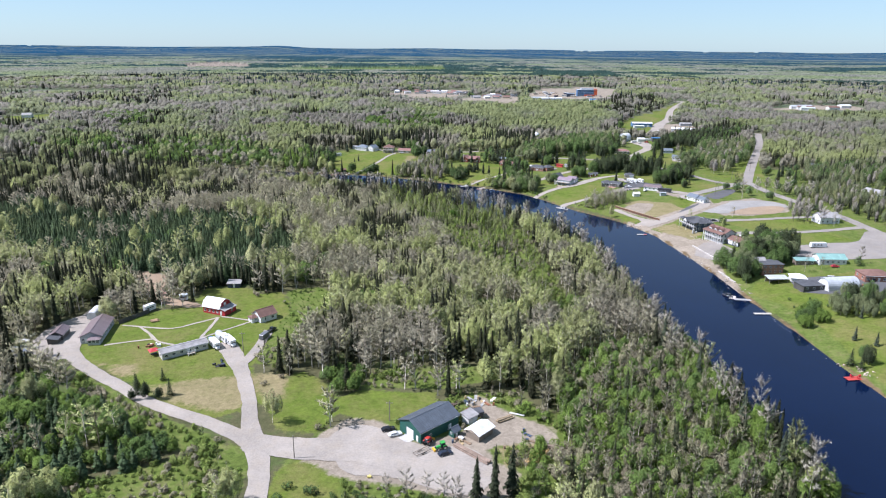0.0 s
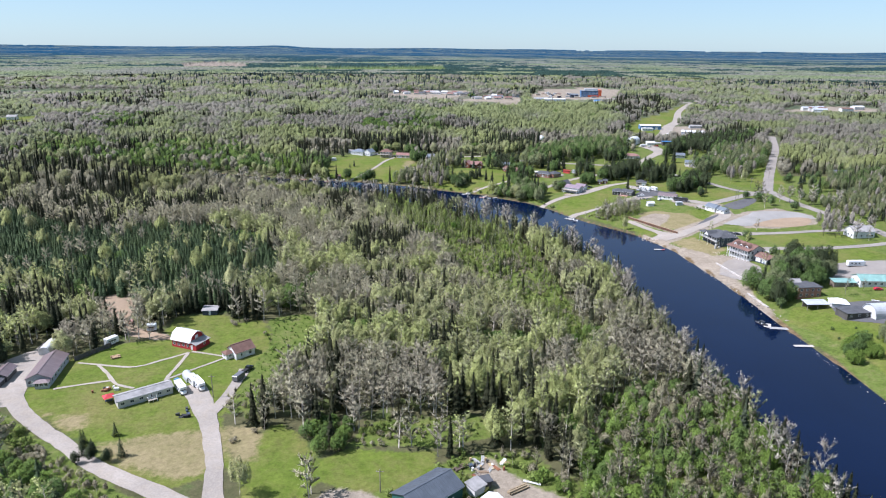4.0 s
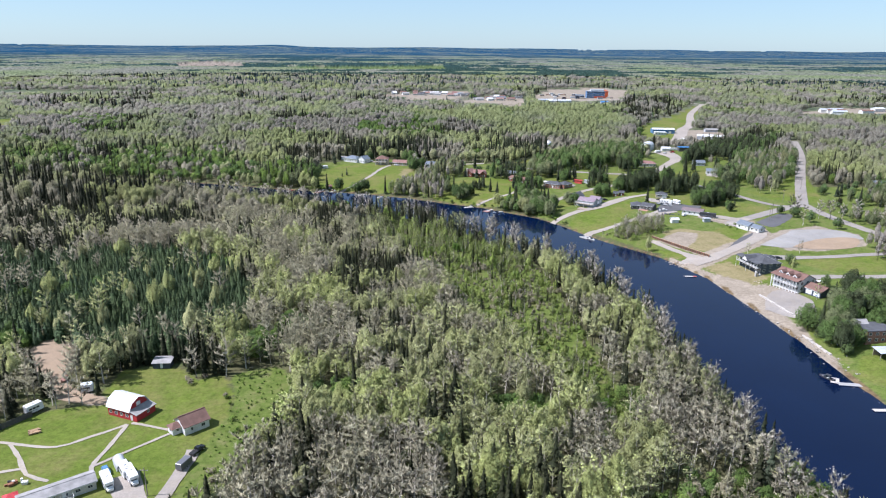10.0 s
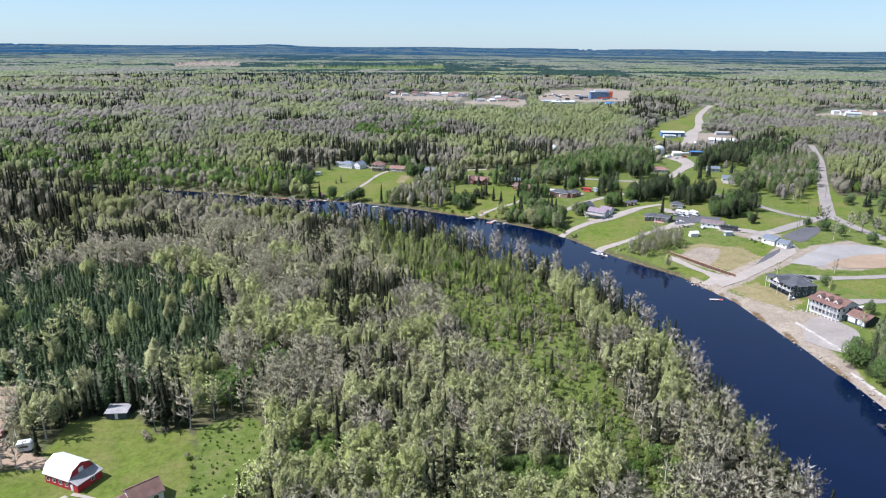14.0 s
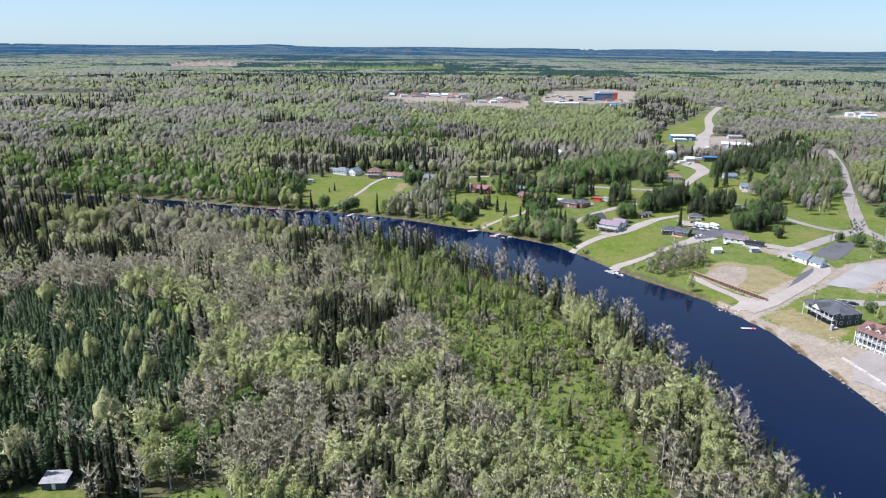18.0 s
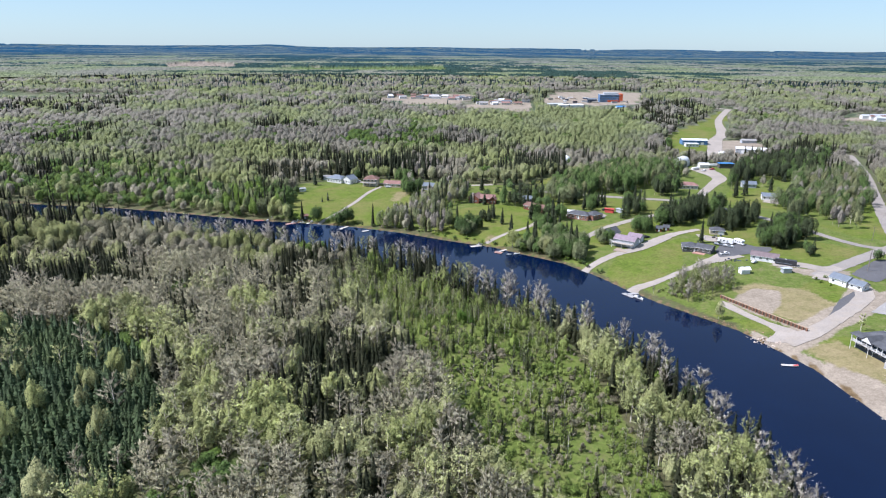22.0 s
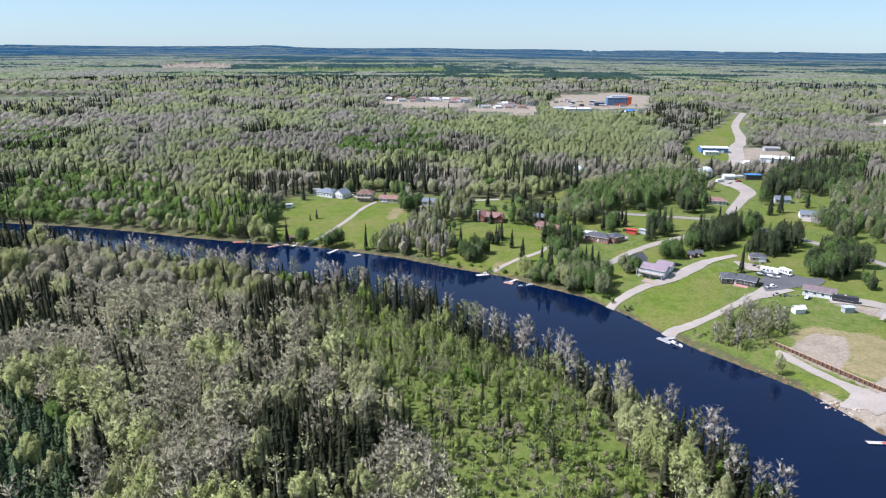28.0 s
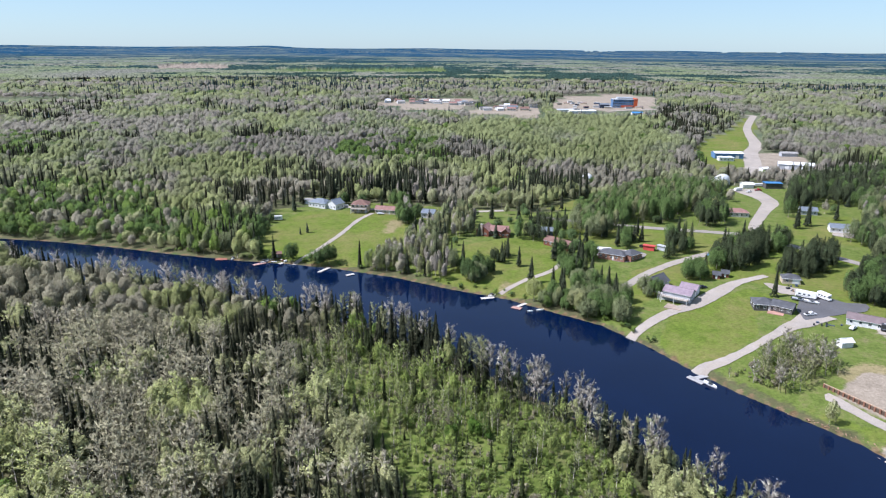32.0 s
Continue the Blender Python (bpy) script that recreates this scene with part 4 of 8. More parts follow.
    # every patch swells to a dome, and patches differ in age
    tall = (0.88 + 0.24 * c3) * (1.10 - 0.26 * edge ** 2) * (0.92 + 0.16 * w1) * rng.uniform(0.93, 1.07, n)
    tall = np.where(kind == 1, (0.80 + 0.32 * w2) * rng.uniform(0.75, 1.18, n), np.where(kind == 5, rng.uniform(0.75, 1.12, n), np.where(kind == 2, tall * 0.95, tall)))
    tall = tall * (1 + 0.42 * blob(x, y, -310, 632, 130, 60, -8))
    return kind, tint, tall


def plant(name, x, y, kind, tint, lod, rng, label, size=None, wide=None):
    """All trees of a stand in one mesh."""
    V, T, C, N, M = [], [], [], [], []
    base = 0
    z = height(x, y)
    sc = size if size is not None else np.ones(len(x))
    wd = wide if wide is not None else np.ones(len(x))
    for k, key in enumerate(KINDS):
        shapes = SHAPES[key][lod]
        pick = rng.randint(0, len(shapes), len(x))
        for s, (tv, tt, tl, ts, tn_) in enumerate(shapes):
            idx = np.nonzero((kind == k) & (pick == s))[0]
            if not len(idx):
                continue
            a = rng.uniform(0, 6.28, len(idx))
            hs = sc[idx] * rng.uniform(0.92, 1.08, len(idx))
            ws = sc[idx] * wd[idx] * rng.uniform(0.8, 1.25, len(idx))
            ca, sa = np.cos(a)[:, None] * ws[:, None], np.sin(a)[:, None] * ws[:, None]
            vx = tv[None, :, 0] * ca - tv[None, :, 1] * sa + x[idx][:, None]
            vy = tv[None, :, 0] * sa + tv[None, :, 1] * ca + y[idx][:, None]
            vz = tv[None, :, 2] * hs[:, None] + z[idx][:, None] - 0.15
            V.append(np.stack([vx, vy, vz], -1).reshape(-1, 3))
            c1, s1 = np.cos(a)[:, None], np.sin(a)[:, None]
            N.append(np.stack([tn_[None, :, 0] * c1 - tn_[None, :, 1] * s1, tn_[None, :, 0] * s1 + tn_[None, :, 1] * c1, np.repeat(tn_[None, :, 2], len(idx), 0)], -1).reshape(-1, 3))
            T.append((tt[None] + (np.arange(len(idx)) * len(tv))[:, None, None] + base).reshape(-1, 3))
            bark = np.array(BARK_DARK if k in (1, 3, 5) else BARK_PALE)
            wispy = lod == 0 and (k == 4 or (k == 0 and s >= 5))
            col = (tint[idx][:, None, :] * tl[None, :, None] + bark[None, None] * (1 - tl[None, :, None])) * ts[None, :, None]
            C.append(np.clip(col * (1.32 if wispy else 1.0), 0, 0.75).reshape(-1, 3))
            M.append(np.full(len(idx) * len(tt), 2 if wispy else 1 if k in (1, 5) else 0))
            base += len(idx) * len(tv)
    ob = array_mesh(name, np.concatenate(V), np.concatenate(T), [LEAF, NEEDLE, TWIGS], np.concatenate(C), np.concatenate(N), np.concatenate(M))
    return tagged(ob, label, "forest", kind="stuff")


def in_view(x, y):
    return (np.abs(x) < 0.74 * y + 25) & (y > 132)


NO_TREES = {
    "farm_side": [(-76, 234), (-65, 236), (-60, 255), (-56, 275), (-52, 295), (-58, 320), (-70, 330), (-82, 324), (-76, 280)],
    "work_yard": [(-48, 126), (-48, 176), (-40, 192), (8, 218), (24, 220), (37, 204), (43, 190), (40, 172), (30, 160), (32, 128)],
    "road_side": [(-58, 182), (-73, 188), (-91, 198), (-119, 217), (-147, 238), (-172, 246), (-168, 237), (-145, 226), (-117, 205), (-92, 187), (-72, 176), (-57, 160)],
}


def far_belt(x, y):
    """Share of dark spruce in the far woods: long belts, more of them towards the horizon."""
    return np.clip(0.36 + 0.62 * field(x * 0.5, y, 620, 21) + 0.40 * field(x * 0.6, y, 210, 22), 0, 0.97)


def build_canopy():
    """The closed tops of the woods towards the horizon, one uneven sheet with blue haze painted into its tint; the
    plain beyond is drawn in on ground raised to fit the camera's view.
    """
    rng = np.random.RandomState(12)
    radii = [2260.0]
    while radii[-1] < 4870:
        radii.append(radii[-1] + 0.0050 * radii[-1])
    radii = np.array(radii)
    ang = np.linspace(-0.66, 0.66, 800)
    rr, aa = np.meshgrid(radii, ang, indexing="ij")
    rr, aa = rr + rng.uniform(-5, 5, rr.shape), aa + rng.uniform(-0.0005, 0.0005, aa.shape)
    x, y = (np.sin(aa) * rr).ravel(), (np.cos(aa) * rr).ravel()
    r, land = np.hypot(x, y), height(x, y)
    out = np.clip(105.0 * r / np.maximum(123.0 - 12.0 - land, 14.0), r, 36000.0) / r
    X, Y = x * out, y * out
    fade = np.clip((9000 - out * r) / 5000, 0, 1)
    belt = 0.36 + 0.52 * field(X * 0.7, Y, 1900, 21) + 0.50 * field(X * 0.8, Y, 680, 22) + 0.34 * fade * field(X, Y, 250, 23) + 0.22 * np.clip((out * r - 4500) / 6000, 0, 1)
    _, c1, c2, c3 = clones(X, Y, 42.0, 9)
    c1, c2 = 0.5 + (c1 - 0.5) * fade, 0.5 + (c2 - 0.5) * fade
    spike = rng.uniform(0, 1, len(x))
    dark = belt + 0.16 * (c1 - 0.5) + 0.10 * fade * (spike - 0.5) > 0.42
    field_land = (soft(x, y, BARE) > 0.4) | (soft(x, y, LAWNS) > 0.4)
    meadow = field(X * 0.5, Y, 1900, 31) + 0.3 * field(X, Y, 500, 32) > 1.05
    z = land + np.where(field_land, 1.0, np.where(meadow, 3.0, 9.0 + fade * np.where(dark, 5.5 * spike ** 2, 3.0 * c3 + 1.5 * spike)))
    hue = np.clip(0.45 + 0.5 * field(X, Y, 900, 24) + 0.5 * (c2 - 0.5), 0, 1)[:, None]
    light = np.array([0.215, 0.215, 0.175]) * (1 - hue) + np.array([0.190, 0.230, 0.115]) * hue
    b = np.clip((belt + 0.16 * (c1 - 0.5) - 0.42) * (3 + 9 * fade) + 0.5, 0, 1)[:, None]
    tn = np.array([0.040, 0.070, 0.052]) * b + light * (1 - b)
    # distance haze painted into the tint: bluer the farther out
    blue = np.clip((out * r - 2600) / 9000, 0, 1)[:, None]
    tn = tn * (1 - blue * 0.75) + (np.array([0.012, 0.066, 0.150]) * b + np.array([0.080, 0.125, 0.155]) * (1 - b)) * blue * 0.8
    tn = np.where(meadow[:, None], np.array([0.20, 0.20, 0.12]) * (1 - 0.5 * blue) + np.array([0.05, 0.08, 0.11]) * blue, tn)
    tn = np.where((soft(x, y, BARE) > 0.4)[:, None], np.array([0.30, 0.255, 0.21]), tn)
    tn = np.where((soft(x, y, LAWNS) > 0.4)[:, None], np.array([0.135, 0.185, 0.075]), tn) * (1 + (0.08 + 0.20 * fade) * rng.uniform(-1, 1, len(x)))[:, None]
    m = len(ang)
    i = (np.arange(len(radii) - 1)[:, None] * m + np.arange(m - 1)[None]).ravel()
    tris = np.concatenate([np.stack([i, i + 1, i + m + 1], 1), np.stack([i, i + m + 1, i + m], 1)])
    nrm = np.stack([rng.normal(0, 0.4, len(x)) * fade, rng.normal(0, 0.4, len(x)) * fade, np.ones(len(x))], 1)
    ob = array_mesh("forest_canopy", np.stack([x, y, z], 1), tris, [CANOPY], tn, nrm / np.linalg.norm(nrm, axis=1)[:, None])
    ob.data.polygons.foreach_set("use_smooth", np.ones(len(tris), bool))
    tagged(ob, "rolling tops of far spruce woods with pale birch belts, blue haze painted in", "forest", kind="stuff")


def build_forest():
    build_canopy()
    rng = np.random.RandomState(5)

    # near stand
    x, y = lattice(rng, -430, 130, 128, 560, 3.9)
    k = in_view(x, y) & (np.abs(x) < 0.74 * (y - 130) + 130) & inside(x, y, WEST_LAND) & ~inside(x, y, PLANTATION) & ~open_land(x, y) & ~(soft(x, y, NO_TREES) > 0.5) & (rng.random_sample(len(x)) < 0.95)
    x, y = x[k], y[k]
    k = (to_line(x, y, NEAR_BANK) > 4.5) | (y < 262)
    x, y = x[k], y[k]
    kd, tn, tall = species(x, y, rng)
    plant("forest_near", x, y, kd, tn, 0, rng, "mixed spring forest of bare grey aspens, pale green birches and dark spruces", 0.92 * tall * np.where(kd == 2, 0.8, 1.0), np.where(kd == 1, 1.0, 1.32))
    # young pine plantation
    x, y = lattice(rng, -330, -85, 325, 525, 3.1)
    k = in_view(x, y) & inside(x, y, PLANTATION) & ~open_land(x, y)
    x, y = x[k], y[k]
    kd, tn, tall = species(x, y, rng)
    plant("pine_plantation", x, y, kd, tn, 0, rng, "dense young plantation of blue-green pines", tall, np.full(len(x), 1.3))
    # behind the start
    x, y = lattice(rng, -260, 108, -60, 132, 6.5)
    k = (np.abs(x + 51) > 7) & (x < 106)
    x, y = x[k], y[k]
    kd, tn, tall = species(x, y, rng)
    plant("forest_south", x, y, kd, tn, 2, rng, "mixed spring forest south of the yard", wide=np.full(len(x), 1.3))
    # undergrowth in the meadow, the bushes and along the ditches
    x, y = lattice(rng, -180, 160, 130, 600, 2.5)
    thick = blob(x, y, 75, 190, 45, 70)
    edge = (soft(x, y, NO_TREES) > 0.5) & ~open_land(x, y, 1.0) & ~inside(x, y, TALL["farm_edge"])
    wet_meadow = inside(x, y, TALL["meadow"])
    clump = field(x, y, 24, 63) + 0.5 * field(x, y, 9, 64)
    k = ((soft(x, y, TALL) > 0.5) | edge) & ~inside(x, y, CHANNEL) & ~built_on(x, y) & (rng.random_sample(len(x)) < np.where(edge, 0.4, np.where(wet_meadow, np.clip(0.80 + 0.4 * clump, 0.3, 1.0), 0.85)))
    x, y, thick, wet_meadow = x[k], y[k], thick[k], wet_meadow[k]
    n = len(x)
    _, c1, c2, _ = clones(x, y, 8.0, 31)
    mix = np.clip(c1 + rng.normal(0, 0.2, n), 0, 1)[:, None]
    tn = np.where(mix < 0.36, np.array([0.255, 0.232, 0.155]), np.where(mix < 0.72, np.array([0.200, 0.255, 0.066]), np.array([0.140, 0.200, 0.045]))) * rng.uniform(0.8, 1.2, n)[:, None]
    tn = np.where((thick[:, None] > 0.4) & (mix > 0.35), np.array([0.165, 0.245, 0.050]) * rng.uniform(0.65, 1.2, n)[:, None], tn)
    lush = inside(x, y, TALL["farm_edge"])
    tn = np.where(lush[:, None], np.array([0.120, 0.205, 0.032]) * rng.uniform(0.8, 1.15, n)[:, None], tn)
    kd = np.where(lush | (rng.random_sample(n) < 0.86), 3, np.where(rng.random_sample(n) < 0.6, 4, 2))
    plant("meadow_bushes", x, y, kd, tn, 0, rng, "fresh green willow bushes and bare saplings in tall grass", np.where(lush, rng.uniform(0.25, 0.5, n), np.where(kd == 3, 0.55 + 1.0 * c2 * rng.uniform(0.6, 1.2, n), 0.34)) + 0.45 * thick)
    # thicket of green willows and grey aspens between the yard and the river
    x, y = lattice(rng, 38, 106, 150, 264, 4.0)
    k = inside(x, y, TALL["bushes"]) & ~inside(x, y, CHANNEL)
    x, y = x[k], y[k]
    u, v = rng.random_sample(len(x)), rng.random_sample(len(x))[:, None]
    kd = np.where(u < 0.56, 2, np.where(u < 0.76, 4, np.where(u < 0.95, 0, 1)))
    tn = np.where((kd == 2)[:, None], np.array([0.200, 0.290, 0.065]) * v + np.array([0.120, 0.185, 0.055]) * (1 - v), np.where((kd == 1)[:, None], np.array([0.055, 0.065, 0.032]), np.array([0.290, 0.280, 0.165])))
    plant("river_thicket", x, y, kd, tn, 0, rng, "dense thicket of fresh green willows and grey aspens by the river", np.where(kd == 2, rng.uniform(0.40, 0.85, len(x)), rng.uniform(0.40, 0.80, len(x))))
    # thin stand of saplings over the meadow
    x, y = lattice(rng, -90, 70, 270, 570, 3.2)
    clump = field(x, y, 34, 61) + 0.5 * field(x, y, 12, 62)
    k = inside(x, y, TALL["meadow"]) & (rng.random_sample(len(x)) < np.clip(0.55 + 0.6 * clump + 0.7 * np.clip((y - 455) / 40, 0, 1), 0.14, 0.97))
    x, y = x[k], y[k]
    kd, tn, tall = species(x, y, rng)
    kd = np.where(kd == 1, np.where(rng.random_sample(len(x)) < 0.3, 1, 4), np.where(rng.random_sample(len(x)) < 0.4, 4, kd))
    plant("meadow_saplings", x, y, kd, tn * np.where(kd == 1, 1.0, 0.9)[:, None] * np.array([0.84, 0.98, 0.62]), 0, rng, "scattered saplings and small spruces on the wet meadow", 0.16 + 0.5 * rng.random_sample(len(x)) ** 1.6 + 0.2 * np.clip((y - 455) / 60, 0, 1))
    # middle distance, both banks
    x, y = lattice(rng, -800, 830, 470, 1080, 6.2)
    town = inside(x, y, TOWN)
    near = inside(x, y, WEST_LAND) & (y < 558) & (np.abs(x) < 0.74 * (y - 130) + 130)
    k = in_view(x, y) & ~near & ~open_land(x, y) & (rng.random_sample(len(x)) < np.where(town, np.where((y > 650) | (x > 240), 0.10, 0.0), 0.97))
    x, y = x[k], y[k]
    kd, tn, tall = species(x, y, rng)
    town = inside(x, y, TOWN)
    u = rng.random_sample(len(x))
    kd = np.where(town & (u < 0.72), np.where(u < 0.50, 2, 1), np.where(town, 0, kd))
    tn = np.where((town & (u < 0.50))[:, None], np.array([0.090, 0.138, 0.050]) * rng.uniform(0.7, 1.4, len(x))[:, None], tn)
    tn = np.where((town & (u >= 0.50) & (u < 0.72))[:, None], np.array([0.048, 0.064, 0.036])[None], tn)
    close = town & (y < 790)
    plant("village_grove", x[close], y[close], kd[close], tn[close], 0, rng, "dark pines and green leafy trees between the village houses", rng.uniform(0.6, 1.05, close.sum()) * np.where(kd[close] == 1, 0.75, 1.0), np.where(kd[close] == 1, 1.7, 1.15))
    x, y, kd, tn, tall = x[~close], y[~close], kd[~close], tn[~close], tall[~close]
    tn = tn * np.where(inside(x, y, WEST_LAND) & (kd != 1), 0.74, 1.0)[:, None]
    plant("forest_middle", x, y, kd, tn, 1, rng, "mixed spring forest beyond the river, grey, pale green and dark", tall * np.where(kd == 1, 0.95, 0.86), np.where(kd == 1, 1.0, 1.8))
    x, y = lattice(rng, 150, 480, 136, 480, 6.0)
    k = in_view(x, y) & ~inside(x, y, WEST_LAND) & ~open_land(x, y) & (rng.random_sample(len(x)) < 0.10)
    x, y = x[k], y[k]
    kd, tn, tall = species(x, y, rng)
    tn = np.where((kd == 1)[:, None], np.array([0.104, 0.150, 0.054]), tn)
    kd = np.where(kd == 1, 2, kd)
    plant("village_trees", x, y, kd, tn, 0, rng, "scattered village trees in first leaf", rng.uniform(0.55, 0.85, len(x)), np.full(len(x), 1.2))
    # far woods, ever wider apart
    xs, ys, ss = [], [], []
    r0 = 1060.0
    while r0 < 2350:
        step = max(6.6, 0.0063 * r0)
        a = np.arange(-0.64, 0.64, step / r0)
        a = a + rng.uniform(-0.5, 0.5, len(a)) * step / r0
        rr = r0 + rng.uniform(-0.5, 0.5, len(a)) * step
        xs.append(np.sin(a) * rr)
        ys.append(np.cos(a) * rr)
        ss.append(np.full(len(a), step))
        r0 += step * (1.0 + 0.00012 * r0)
    x, y, s = np.concatenate(xs), np.concatenate(ys), np.concatenate(ss)
    k = ~(soft(x, y, BARE) > 0.4) & ~(soft(x, y, LAWNS) > 0.4) & ~(soft(x, y, TALL) > 0.4) & (field(x * 0.4, y, 700, 31) < 0.9) & (to_line(x, y, ROADS[20][1]) > 12) & (to_line(x, y, ROADS[21][1]) > 12)
    for px, py, a, b in PONDS:
        k &= np.hypot((x - px) / (a + 15), (y - py) / (b + 60)) > 1
    x, y, s = x[k], y[k], s[k]
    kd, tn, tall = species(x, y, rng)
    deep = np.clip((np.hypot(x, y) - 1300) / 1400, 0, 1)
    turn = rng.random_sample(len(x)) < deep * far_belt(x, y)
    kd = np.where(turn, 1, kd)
    # blue in this spruce tint is painted haze; more trees take it farther out
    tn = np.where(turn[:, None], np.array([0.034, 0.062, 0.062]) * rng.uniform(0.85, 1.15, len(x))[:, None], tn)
    low = np.zeros(len(x), bool)
    rad = np.hypot(x, y)
    for reach in (25, 50, 75, 105):
        low |= soft(x * (1 + reach / rad), y * (1 + reach / rad), {k: BARE[k] for k in ("factory", "quarry", "east_pit", "camp", "camp_east")}) > 0.4
    plant("forest_far", x, y, kd, tn, 2, rng, "endless far forest, dark spruce and pale birch belts, haze tinted in", tall * np.where(low, 0.3, 1.0), np.where(kd == 1, np.clip(s / 6.5, 1.0, 2.4), np.clip(s / 4.6, 1.4, 4.0)))

# ---- kinds of things ----
GLASS = paint("dark_window_glass", (0.03, 0.04, 0.05), 0.08, 0, 0.6, 6, 0.2)
WHITE = paint("white_trim", (0.74, 0.74, 0.72), 0.5)
BLACK = paint("black_rubber", (0.025, 0.025, 0.026), 0.85)
CHROME = paint("bare_metal", (0.55, 0.56, 0.57), 0.35, 0.8)
TIMBER = ribbed("weathered_planks", (0.33, 0.29, 0.24), 0.16, 0.85)
CONCRETE = paint("grey_concrete", (0.42, 0.41, 0.39), 0.9)


def box(bm, x0, x1, y0, y1, z0, z1, bevel=0.0):
    vs = [bm.verts.new(c) for c in ((x0, y0, z0), (x1, y0, z0), (x1, y1, z0), (x0, y1, z0), (x0, y0, z1), (x1, y0, z1), (x1, y1, z1), (x0, y1, z1))]
    fs = [bm.faces.new([vs[i] for i in f]) for f in ((3, 2, 1, 0), (4, 5, 6, 7), (0, 1, 5, 4), (1, 2, 6, 5), (2, 3, 7, 6), (3, 0, 4, 7))]
    if bevel:
        es = list({e for f in fs for e in f.edges})
        bmesh.ops.bevel(bm, geom=es, offset=bevel, segments=1, affect="EDGES")
    return bm


def one_box(*a, bevel=0.0):
    return box(bmesh.new(), *a, bevel=bevel)


def prism(bm, profile, x0, x1):
    """An outline of (y, z) drawn out along x."""
    a = [bm.verts.new((x0, y, z)) for y, z in profile]
    b = [bm.verts.new((x1, y, z)) for y, z in profile]
    n = len(profile)
    bm.faces.new(a[::-1])
    bm.faces.new(b)
    for i in range(n):
        bm.faces.new((a[i], a[(i + 1) % n], b[(i + 1) % n], b[i]))
    return bm


def slabs(bm, line, thick, x0, x1):
    """A bent sheet: an open (y, z) line with a thickness, drawn out along x."""
    return prism(bm, list(line) + [(y, z + thick) for y, z in reversed(line)], x0, x1)


def tube(bm, a, b, r0, r1=None, sides=8):
    a, b = Vector(a), Vector(b)
    ax = (b - a).normalized()
    u = ax.orthogonal().normalized()
    w = ax.cross(u)
    r1 = r0 if r1 is None else r1
    rings = [[bm.verts.new(p + (u * math.cos(6.283 * k / sides) + w * math.sin(6.283 * k / sides)) * r) for k in range(sides)] for p, r in ((a, r0), (b, r1))]
    for k in range(sides):
        bm.faces.new((rings[0][k], rings[0][(k + 1) % sides], rings[1][(k + 1) % sides], rings[1][k]))
    bm.faces.new(rings[0][::-1])
    bm.faces.new(rings[1])
    return bm


def part(name, bm, material, parent, label=""):
    bmesh.ops.recalc_face_normals(bm, faces=bm.faces[:])
    me = bpy.data.meshes.new(name)
    bm.to_mesh(me)
    bm.free()
    me.materials.append(material)
    ob = new(name, me)
    ob.parent = parent
    if label:
        ob["label"] = label
    return ob


def thing(name, x, y, turn, label, category, z=None, group="", free=0.0):
    ob = new(name)
    ob.empty_display_size = 0.5
    ob.matrix_basis = pose(x, y, h(x, y) + 0.12 if z is None else z, 0, 0, turn)
    if free:
        FOOTPRINTS.append((x, y, free))
    return tagged(ob, label, category, group)


FOOTPRINTS = []
WINDOW_MESH = {}


def add_window(parent, x, y, z, w, hgt, face, sill=True):
    """A framed window on a wall that looks along face (0: -y, 1: +x, 2: +y, 3: -x), standing proud of it."""
    key = (round(w, 2), round(hgt, 2))
    if key not in WINDOW_MESH:
        bm = bmesh.new()
        for x0, x1, z0, z1 in ((-w / 2 - 0.09, -w / 2, -0.09, hgt + 0.09), (w / 2, w / 2 + 0.09, -0.09, hgt + 0.09), (-w / 2, w / 2, -0.09, 0), (-w / 2, w / 2, hgt, hgt + 0.09), (-0.03, 0.03, 0, hgt)):
            box(bm, x0, x1, -0.07, 0.02, z0, z1)
        me = bpy.data.meshes.new("window")
        bm.to_mesh(me)
        me.materials.append(WHITE)
        pane = bpy.data.meshes.new("pane")
        pb = one_box(-w / 2, w / 2, -0.03, 0.0, 0, hgt)
        pb.to_mesh(pane)
        pane.materials.append(GLASS)
        WINDOW_MESH[key] = (me, pane)
    me, pane = WINDOW_MESH[key]
    ob = new("window", me)
    ob.parent = parent
    ob.matrix_basis = pose(x, y, z, 0, 0, face * 90)
    p = new("pane", pane)
    p.parent = ob
    return ob


def add_door(parent, x, y, w, hgt, face, mat=None, name="door"):
    bm = one_box(-w / 2, w / 2, -0.06, 0.02, 0, hgt, bevel=0.01)
    for k in range(3):
        box(bm, -w / 2 + 0.1, w / 2 - 0.1, -0.085, -0.06, 0.2 + k * (hgt - 0.3) / 3, 0.2 + (k + 0.8) * (hgt - 0.3) / 3)
    d = part(name, bm, mat or WHITE, parent)
    d.matrix_basis = pose(x, y, 0.02, 0, 0, face * 90)
    return d


